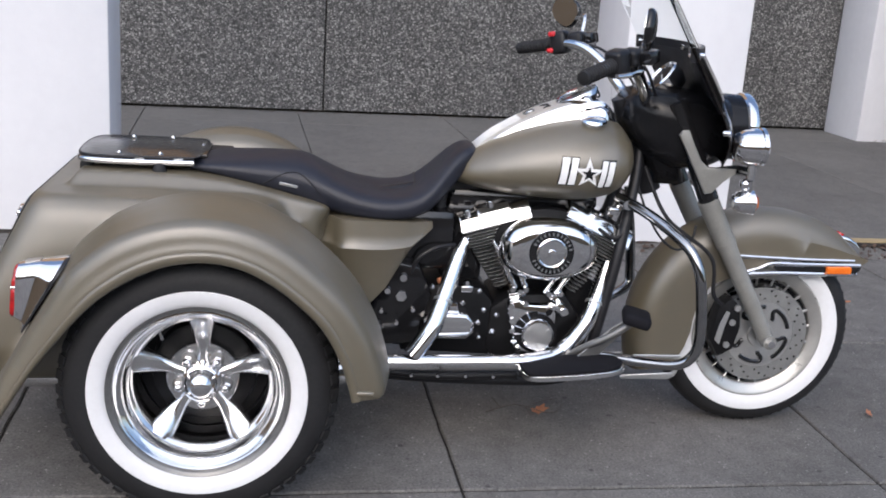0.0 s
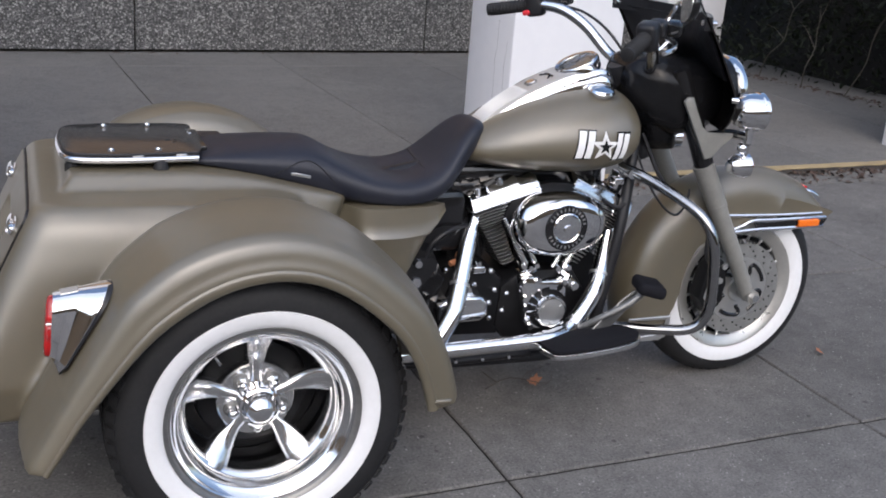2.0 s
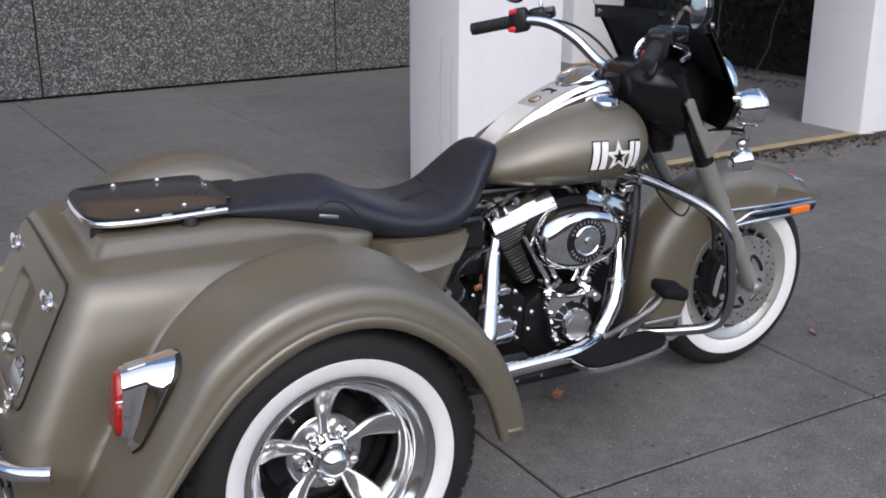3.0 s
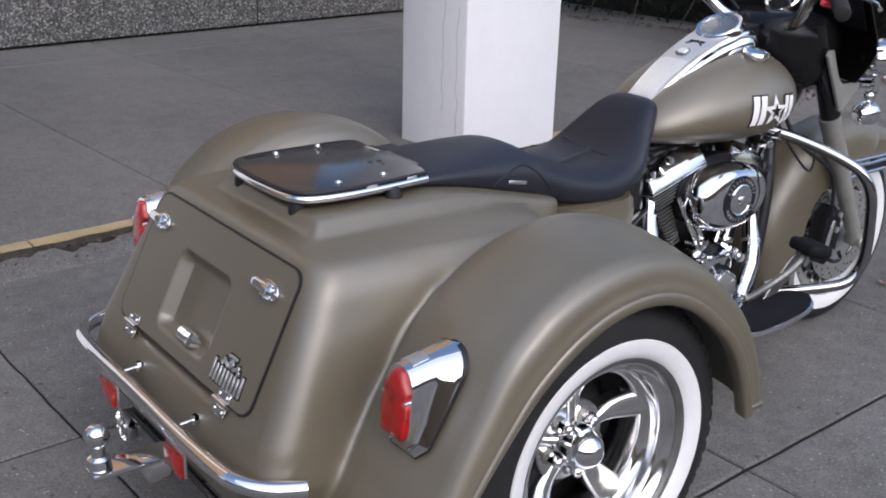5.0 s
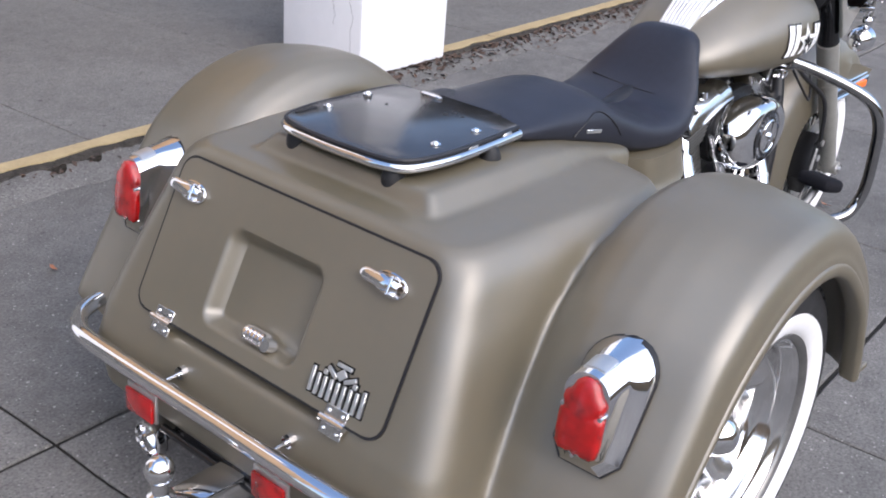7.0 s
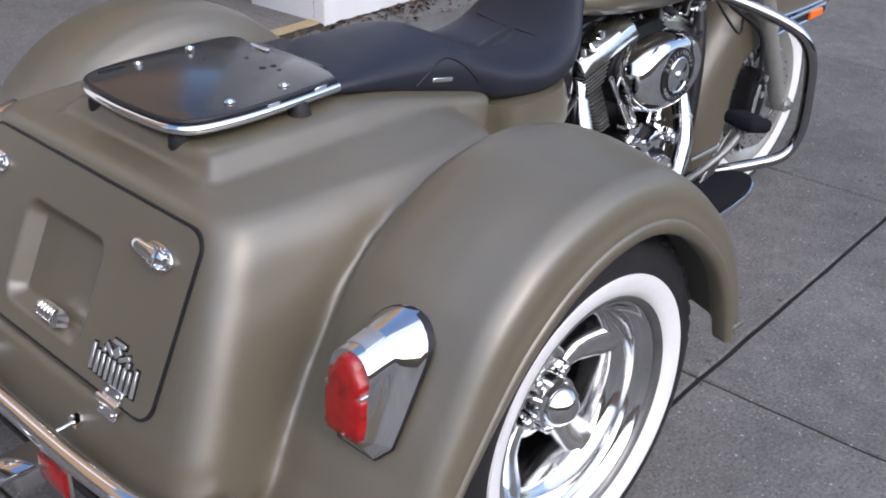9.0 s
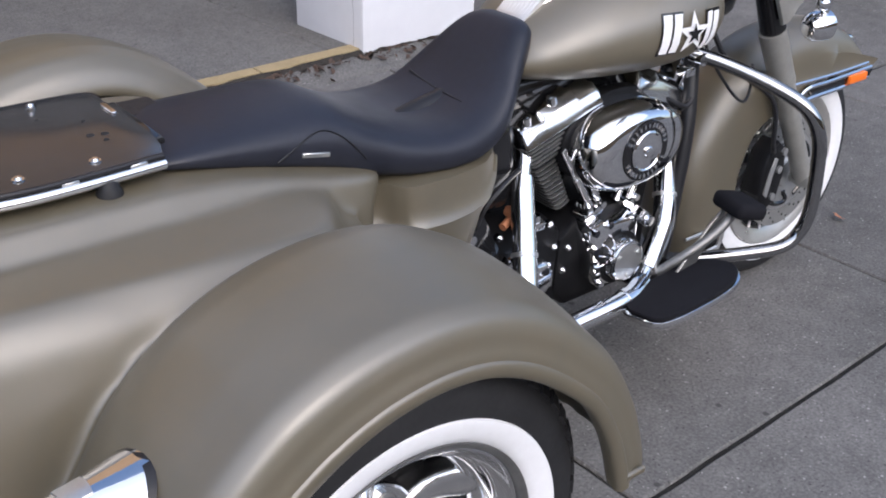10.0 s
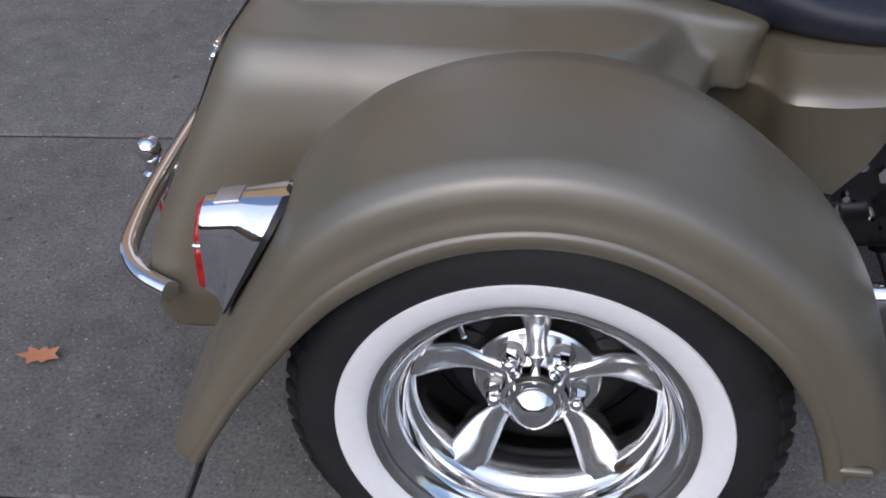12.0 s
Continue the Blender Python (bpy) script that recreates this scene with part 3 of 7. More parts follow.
def fillet(ob):
    """Fuses the shell's volumes into one skin and rounds the hollow where the fenders grow out of the boot."""
    skin = bpy.data.meshes.new_from_object(ob.evaluated_get(bpy.context.evaluated_depsgraph_get()))
    ob.modifiers.clear()
    ob.data = skin
    n = len(skin.vertices)
    co = np.empty(n * 3, dtype=np.float32)
    skin.vertices.foreach_get("co", co)
    co = co.reshape(n, 3).astype(np.float64)
    ed = np.empty(len(skin.edges) * 2, dtype=np.int32)
    skin.edges.foreach_get("vertices", ed)
    a, b = ed.reshape(-1, 2).T
    count = (np.bincount(a, minlength=n) + np.bincount(b, minlength=n))[:, None]
    x, y, z = co[:, 0], np.abs(co[:, 1]), co[:, 2]
    inside = np.clip((0.060 - np.abs(y - 0.392)) / 0.025, 0, 1) * np.clip((x + 0.50) / 0.03, 0, 1) * np.clip((0.16 - x) / 0.05, 0, 1)
    inside *= np.clip(1 - np.clip(y - 0.37, 0, 1) * np.clip((z - 0.70) * 60, 0, 1) * 20, 0, 1)
    for i in range(44):
        mean = np.stack([np.bincount(a, co[b, k], n) + np.bincount(b, co[a, k], n) for k in range(3)], 1) / count
        w = np.full(n, 0.5) if i < 9 else 0.5 * inside
        co += (mean - co) * w[:, None]
    skin.vertices.foreach_set("co", co.astype(np.float32).ravel())
    skin.polygons.foreach_set("use_smooth", np.ones(len(skin.polygons), dtype=bool))
    skin.update()


def build_body():
    bm = B()
    for side in (1, -1):
        fender_solid(bm, side)
    # boot, then the part between the wheels, then the raised top
    def outline(xr, hw, xm, xf, hf, r=0.055, z=0.0):
        # a hollow behind the lid's plate well
        deep = 0.07 if 0.43 < z < 0.65 else 0.001
        half = [(xr + deep, 0.195), (xr + 0.0005, 0.205)] + [(xr + r - r * math.cos(radians(a)), hw - r + r * math.sin(radians(a))) for a in range(0, 91, 15)]
        half += [(xr + r + (xm - xr - r) * k, hw + (hf - hw) * k) for k in (0.3, 0.65, 1.0)] + [(xm + (xf - xm) * 0.5, hf), (xf, hf - 0.01)]
        return [(x, -y) for x, y in half] + half[::-1]
    lev = [(0.245, -0.58, 0.375, 0.36), (0.258, -0.603, 0.40, 0.38), (0.34, -0.610, 0.42, 0.395), (0.42, -0.585, 0.410, 0.388), (0.45, -0.570, 0.404, 0.386), (0.50, -0.5455, 0.394, 0.385), (0.55, -0.521, 0.384, 0.385), (0.60, -0.4965, 0.373, 0.387), (0.62, -0.4865, 0.367, 0.385), (0.66, -0.467, 0.357, 0.376), (0.684, -0.455, 0.347, 0.366), (0.706, -0.443, 0.330, 0.345), (0.717, -0.43, 0.312, 0.325)]
    rings(bm, [[(x, y, z) for x, y in outline(xr, hw, -0.25, -0.18, hf, z=z)] for z, xr, hw, hf in lev])
    rows = []
    for x, yd, zd, yb in ((-0.40, 0.310, 0.714, 0.366), (-0.32, 0.322, 0.717, 0.378), (-0.24, 0.333, 0.718, 0.388), (-0.15, 0.342, 0.717, 0.396), (-0.06, 0.345, 0.714, 0.398), (0.01, 0.343, 0.711, 0.398), (0.06, 0.336, 0.708, 0.396), (0.10, 0.318, 0.704, 0.392), (0.135, 0.275, 0.697, 0.378), (0.165, 0.222, 0.687, 0.35), (0.19, 0.188, 0.678, 0.31), (0.212, 0.165, 0.666, 0.24), (0.235, 0.150, 0.652, 0.18), (0.250, 0.140, 0.640, 0.15)):
        half = [(yb * 0.97, 0.46), (max(yb, yd + 0.008), 0.585), (max(yb - 0.005, yd + 0.010), 0.635), (min(yd + 0.030, max(yb - 0.016, yd + 0.010)), zd - 0.034), (yd, zd - 0.003), (yd - 0.012, zd)]
        back = max(0.0, x - 0.2)      # the tongue's lower edge draws back under its rounded tip
        f = min(1.0, max(0.0, (x - 0.10) / 0.10))
        half = [(y - f * d, z) for (y, z), d in zip(half, (0, 0, 0.002, 0.010, 0.022, 0.034))]
        half = [(x - back * k, y, z) for (y, z), k in zip(half, (1.0, 0.40, 0.12, 0.0, 0.0, 0.02))]
        rows.append([Vector(p) for p in half] + [Vector((a, -y, z)) for a, y, z in half[::-1]])
    lines = [spline([r[k] for r in rows], 5) for k in range(len(rows[0]))]
    rings(bm, [list(r) for r in zip(*lines)])
    # the rack's pedestal runs forward under the seat into two rounded tongues
    rows = []
    for x, lean, yb, zb, yt, zt in ((-0.408, 0.050, 0.228, 0.690, 0.176, 0.744), (-0.385, 0.032, 0.235, 0.694, 0.182, 0.750), (-0.22, 0.0, 0.238, 0.700, 0.186, 0.750), (-0.08, 0.0, 0.230, 0.700, 0.184, 0.747), (0.02, 0.0, 0.215, 0.697, 0.180, 0.736), (0.09, 0.0, 0.202, 0.682, 0.178, 0.722), (0.15, 0.004, 0.198, 0.662, 0.178, 0.706), (0.21, 0.008, 0.194, 0.640, 0.175, 0.691), (0.245, 0.016, 0.189, 0.630, 0.171, 0.682), (0.262, 0.022, 0.182, 0.625, 0.163, 0.675), (0.274, 0.026, 0.168, 0.620, 0.148, 0.668), (0.281, 0.026, 0.145, 0.618, 0.125, 0.662)):
        half = [(yb, zb - 0.05, 0), (yb, zb, 0), (yt + 0.006, zt - 0.008, 0.88), (yt + 0.001, zt - 0.002, 0.97), (yt - 0.008, zt, 1)]
        rows.append([Vector((x + lean * k, y, z)) for y, z, k in half] + [Vector((x + lean * k, -y, z)) for y, z, k in half[::-1]])
    lines = [[p for a, c in zip(line, line[1:]) for p in (a, a.lerp(c, 0.5))] + [line[-1]] for line in ([r[k] for r in rows] for k in range(10))]
    rings(bm, [list(r) for r in zip(*lines)])
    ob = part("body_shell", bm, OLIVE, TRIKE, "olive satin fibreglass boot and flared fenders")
    ob.modifiers.new("union", "REMESH").voxel_size = 0.0048
    ob.modifiers["union"].mode = "VOXEL"
    fillet(ob)
    for side in (1, -1):
        line = spline([(x, 0, z) for x, z, _ in ARCH], 4)
        pts = []
        for i, p in enumerate(line):
            d = (line[min(i + 1, len(line) - 1)] - line[max(i - 1, 0)]).normalized()
            k = float(np.interp(i / (len(line) - 1), np.linspace(0, 1, len(ARCH)), [a[2] for a in ARCH])) / 0.125
            n = Vector((-d.z, 0, d.x))
            pts.append([p + n * o + Vector((0, y * side, 0)) for o, y in ((0.003, 0.655), (-0.002, 0.68), (0.002, 0.686), (0.012 * k, 0.688), (0.019 * k, 0.688), (0.024 * k, 0.686), (0.027 * k, 0.681), (0.028 * k, 0.674), (0.024 * k, 0.655))])
        bm = B()
        rings(bm, pts)
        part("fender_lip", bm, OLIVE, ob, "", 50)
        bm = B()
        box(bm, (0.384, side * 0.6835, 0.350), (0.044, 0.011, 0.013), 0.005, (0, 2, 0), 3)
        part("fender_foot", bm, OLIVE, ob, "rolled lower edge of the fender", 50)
    return ob


# the boot lid lies on the sloping rear face
LID = pose(-0.5065, 0, 0.5735, 0, 26.2, 0)      # local z up the face, local -x outwards


def build_lid():
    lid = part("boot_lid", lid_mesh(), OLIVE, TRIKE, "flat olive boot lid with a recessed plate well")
    lid.matrix_basis = LID
    bm = B()
    outer, inner = round_rect(-0.3012, 0.3012, -0.1502, 0.1392, 0.033, 6), round_rect(-0.297, 0.297, -0.146, 0.135, 0.030, 6)
    rings(bm, [[(-0.0065, y, z) for y, z in outer], [(-0.0065, y, z) for y, z in inner], [(0.012, y, z) for y, z in inner], [(0.012, y, z) for y, z in outer]] + [[(-0.0065, y, z) for y, z in outer]], caps=False)
    part("gasket", bm, PLASTIC, lid, "black rubber lid gasket")
    for side in (1, -1):
        # over-centre latch
        bm = B()
        prism(bm, [(0.035 * math.copysign(abs(math.cos(t)) ** 0.8, math.cos(t)), 0.0185 * math.sin(t)) for t in (2 * math.pi * k / 28 for k in range(28))], -0.014, -0.007, "x", 0.002, 1)
        la = part("latch", bm, CHROME, lid, "chrome over-centre latch")
        la.matrix_basis = pose(0, 0.235 * side + 0.013, 0.078, 2, 0, 0)
        bm = B()
        rings(bm, [[(-h - t * math.sin(q), yy, w * math.cos(q)) for q in (2 * math.pi * k / 16 for k in range(16))] for yy, h, t, w in ((-0.022, 0.011, 0.004, 0.008), (-0.016, 0.014, 0.006, 0.0115), (0.004, 0.018, 0.006, 0.0120), (0.018, 0.0185, 0.0055, 0.0115), (0.030, 0.0185, 0.005, 0.0105), (0.042, 0.018, 0.005, 0.0110), (0.050, 0.0175, 0.0045, 0.0100), (0.055, 0.017, 0.003, 0.006))])
        for zz in (-0.0125, 0.0125):
            box(bm, (-0.016, -0.006, zz), (0.012, 0.030, 0.003), 0.001, seg=1)
        rod(bm, (-0.019, -0.006, -0.015), (-0.019, -0.006, 0.015), 0.0035, seg=10)
        lathe(bm, [(0.0, -0.018), (0.0065, -0.018), (0.0075, -0.014), (0.0075, -0.010)], (0, -0.026, 0), "x", 12)
        part("lever", bm, CHROME, la)
        # hinge with two leaves
        bm = B()
        box(bm, (-0.010, 0, 0.013), (0.004, 0.046, 0.020), 0.001, seg=1)
        box(bm, (-0.010, 0, -0.014), (0.004, 0.046, 0.020), 0.001, seg=1)
        hi = part("hinge", bm, CHROME, lid, "chrome butt hinge")
        hi.matrix_basis = pose(0, 0.212 * side, -0.149)
        bm = B()
        rod(bm, (-0.014, -0.026, 0), (-0.014, 0.026, 0), 0.0065)
        for z in (0.014, -0.015):
            for y in (-0.014, 0.014):
                ball(bm, (-0.012, y, z), 0.0035, 8)
        part("hinge_pin", bm, CHROME, hi)
    bm = B()
    prof = [(0.0, -0.024)] + [(r, -0.0235 + 0.0094 * k + d) for k in range(5) for d, r in ((0.0, 0.0125), (0.0012, 0.0145), (0.0068, 0.0145), (0.008, 0.0125))] + [(0.0, 0.024)]
    lathe(bm, prof, (-0.003, 0, -0.095), "y", 24)
    lamp = part("plate_light", bm, CHROME, lid, "small ribbed chrome plate lamp")
    bm = B()
    rod(bm, (0.006, -0.030, -0.098), (-0.014, -0.030, -0.098), 0.0115)
    part("lamp_foot", bm, CHROME, lamp)
    # badge: a row of upright pewter strokes, each on its black backing, under a small ornament
    back, bar = B(), B()
    for i in range(9):
        y, z = -0.143 - 0.0135 * i, -0.109 + (0.004 if i in (0, 8) else 0.0)
        tall = 0.040 if i in (0, 8) else 0.034
        box(back, (-0.0082, y, z), (0.002, 0.0108, tall + 0.005), 0, (-4, 0, 0))
        box(bar, (-0.0105, y, z), (0.004, 0.0066, tall), 0.0008, (-4, 0, 0), 1)
    box(back, (-0.0080, -0.197, -0.1095), (0.0016, 0.112, 0.014), 0)
    for y, z, w, h, turn in ((-0.197, -0.079, 0.014, 0.016, 45), (-0.178, -0.082, 0.024, 0.007, 28), (-0.216, -0.082, 0.024, 0.007, -28), (-0.197, -0.066, 0.030, 0.006, 0), (-0.166, -0.086, 0.008, 0.008, 0), (-0.228, -0.086, 0.008, 0.008, 0)):
        box(back, (-0.0084, y, z), (0.002, w + 0.005, h + 0.005), 0, (turn, 0, 0))
        box(bar, (-0.0108, y, z), (0.004, w, h), 0.0008, (turn, 0, 0), 1)
    split("badge_backing", back, BLACK, lid, "black backing of a badge stroke")
    split("badge_stroke", bar, SATIN, lid, "raised pewter badge stroke")


def lid_mesh():
    """A thin lid with a dished well for a plate."""
    bm = B()
    n, m = 150, 72
    grid = []
    for j in range(m + 1):
        row = []
        for i in range(n + 1):
            z = -0.146 + 0.281 * j / m
            cut = max(0.0, 0.030 - (z + 0.146), 0.030 - (0.135 - z))
            y = (0.297 - 0.030 + math.sqrt(max(0.0, 0.030 ** 2 - cut ** 2))) * (-1 + 2 * i / n)
            # plate well
            u, v = max(0.0, abs(y - 0.0175) - 0.0845), max(0.0, abs(z + 0.0305) - 0.0575)
            out = math.hypot(u, v)
            run = min(1.0, max(0.0, (0.030 - out) / 0.021))
            d = 0.027 * (run + 0.05 * math.sin(2 * math.pi * run) * -1)
            row.append((-0.0075 + d, y, z))
        grid.append(row)
    vs = rings(bm, grid, closed=False, caps=False)
    edge = [vs[0][i] for i in range(n + 1)] + [vs[j][n] for j in range(1, m + 1)] + [vs[m][i] for i in range(n - 1, -1, -1)] + [vs[j][0] for j in range(m - 1, 0, -1)]
    back = [bm.verts.new((v.co.x + 0.012, v.co.y, v.co.z)) for v in edge]
    for i in range(len(edge)):
        j = (i + 1) % len(edge)
        bm.faces.new((edge[i], edge[j], back[j], back[i]))
    return bm


def star(n, r0, r1, turn=90):
    return [((r0 if k % 2 == 0 else r1) * math.cos(radians(turn + 180 * k / n)), (r0 if k % 2 == 0 else r1) * math.sin(radians(turn + 180 * k / n))) for k in range(2 * n)]


def build_rear_wheel(side):
    """Five-spoke polished wheel; built for the near side, outward is -y."""
    x, z = REAR_AXLE
    wheel = new("rear_wheel")
    wheel.parent = TRIKE
    tagged(wheel, "polished five-spoke wheel with a wide whitewall tyre")
    wheel.matrix_basis = pose(x, 0, z) if side < 0 else pose(x, 0, z, 0, 0, 180)
    bm = B()
    prof = [(0.200, -0.618), (0.206, -0.632), (0.225, -0.643), (0.255, -0.648), (0.275, -0.647), (0.295, -0.640), (0.312, -0.624), (0.321, -0.606), (0.3255, -0.58), (0.327, -0.53), (0.3255, -0.48), (0.321, -0.455), (0.31, -0.437), (0.27, -0.415), (0.2, -0.42)]
    lathe(bm, prof, seg=96)
    tyre = part("tyre", bm, RUBBER, wheel, "black rubber tyre")
    bm = B()
    # tread blocks round the shoulder
    for k in range(72):
        a = 2 * math.pi * k / 72
        for y, w, sk in ((-0.588, 0.024, 0.25), (-0.553, 0.034, -0.2), (-0.512, 0.034, 0.2), (-0.474, 0.024, -0.25)):
            r = 0.3265 if abs(y + 0.53) < 0.04 else 0.3225
            c = Vector((r * math.cos(a), y, r * math.sin(a)))
            m = Matrix.Translation(c) @ Matrix.Rotation(-a, 4, "Y") @ Matrix.Rotation(sk, 4, "X")
            vs = bmesh.ops.create_cube(bm, size=1)["verts"]
            bmesh.ops.transform(bm, matrix=m @ Matrix.Diagonal((0.0035, w, 0.024, 1)), verts=vs)
    for k in range(54):
        a = 2 * math.pi * k / 54
        m = Matrix.Rotation(-a, 4, "Y") @ Matrix.Translation((0.3145, -0.6215, 0)) @ Matrix.Rotation(-0.75, 4, "Z")
        vs = bmesh.ops.create_cube(bm, size=1)["verts"]
        bmesh.ops.transform(bm, matrix=m @ Matrix.Diagonal((0.009, 0.023, 0.023, 1)), verts=vs)
    tagged(part("tread", bm, RUBBER, tyre), "tread blocks", kind="stuff")
    bm = B()
    lathe(bm, [(0.2115, -0.636), (0.2145, -0.6405), (0.226, -0.6465), (0.246, -0.651), (0.252, -0.6508), (0.2535, -0.647)], seg=96)
    part("whitewall", bm, WHITEWALL, tyre, "wide white sidewall band")
    bm = B()
    lathe(bm, [(0.200, -0.62), (0.2015, -0.634), (0.2045, -0.6375), (0.2125, -0.6412), (0.2135, -0.634), (0.200, -0.62)], seg=96)
    part("bead_edge", bm, DULL, tyre)
    bm = B()
    lathe(bm, [(0.204, -0.620), (0.2025, -0.631), (0.197, -0.632), (0.193, -0.628), (0.189, -0.620), (0.182, -0.616), (0.178, -0.613), (0.1755, -0.604), (0.173, -0.588), (0.166, -0.580), (0.161, -0.577), (0.157, -0.568), (0.157, -0.45), (0.165, -0.43)], seg=96)
    part("rim", bm, POLISHED, wheel, "polished dished rim")
    bm = B()
    lathe(bm, [(0.0, -0.500), (0.118, -0.500), (0.125, -0.495), (0.13, -0.47), (0.156, -0.465), (0.156, -0.44), (0.0, -0.44)], seg=48)
    part("brake_drum", bm, WRINKLE, wheel, "black brake drum behind the spokes")
    # one spoke: narrow hollowed waist at the hub, flaring to the rim
    bm = B()
    rows = []
    for r, w, y in ((0.036, 0.0200, -0.548), (0.056, 0.0165, -0.545), (0.074, 0.0160, -0.543), (0.092, 0.0200, -0.544), (0.110, 0.0248, -0.548), (0.128, 0.0286, -0.558), (0.144, 0.0312, -0.570), (0.155, 0.0322, -0.577), (0.166, 0.0325, -0.583)):
        row = [(-w * math.cos(math.pi * k / 16), y + 0.024 - 0.024 * math.sin(math.pi * k / 16) ** 0.62, r) for k in range(17)]
        rows.append(row + [(w * 0.9, y + 0.042, r), (-w * 0.9, y + 0.042, r)])
    rings(bm, rows)
    first = part("spoke", bm, SPOKE_ALLOY, wheel, "polished rounded spoke", 60)
    for k in range(1, 5):
        share("spoke", first, wheel, pose(0, 0, 0, 0, 72 * k, 0))
    bm = B()
    lathe(bm, [(0.0, -0.536), (0.083, -0.536), (0.0865, -0.533), (0.0875, -0.527), (0.0875, -0.490), (0.0, -0.490)], seg=60)
    hub = part("hub", bm, SPOKE_ALLOY, wheel, "polished hub plate")
    bm = B()
    for k in range(5):
        a = radians(90 + 36 + 72 * k)
        c = (0.058 * math.cos(a), 0, 0.058 * math.sin(a))
        rod(bm, (c[0], -0.530, c[2]), (c[0], -0.5385, c[2]), 0.0175, seg=20)
    split("lug_seat", bm, DULL, hub)
    bm = B()
    lx, lz = 0.058 * math.cos(radians(126)), 0.058 * math.sin(radians(126))
    rod(bm, (lx, -0.534, lz), (lx, -0.562, lz), 0.0135, 0.0115, 6)
    ball(bm, (lx, -0.562, lz), 0.0112, 10)
    nut = part("lug_nut", bm, CHROME, hub)
    for k in range(1, 5):
        share("lug_nut", nut, hub, pose(0, 0, 0, 0, 72 * k, 0))
    bm = B()
    lathe(bm, [(0.047, -0.53), (0.047, -0.574), (0.0455, -0.579), (0.040, -0.582), (0.0375, -0.590), (0.031, -0.600), (0.018, -0.612), (0.012, -0.614), (0.0, -0.615)], seg=8 * 5)
    part("centre_cap", bm, CHROME, wheel, "chrome conical centre cap")
    bm = B()
    rod(bm, (-0.10, -0.56, 0.130), (-0.088, -0.59, 0.116), 0.004)
    part("valve", bm, CHROME, wheel)
    return wheel


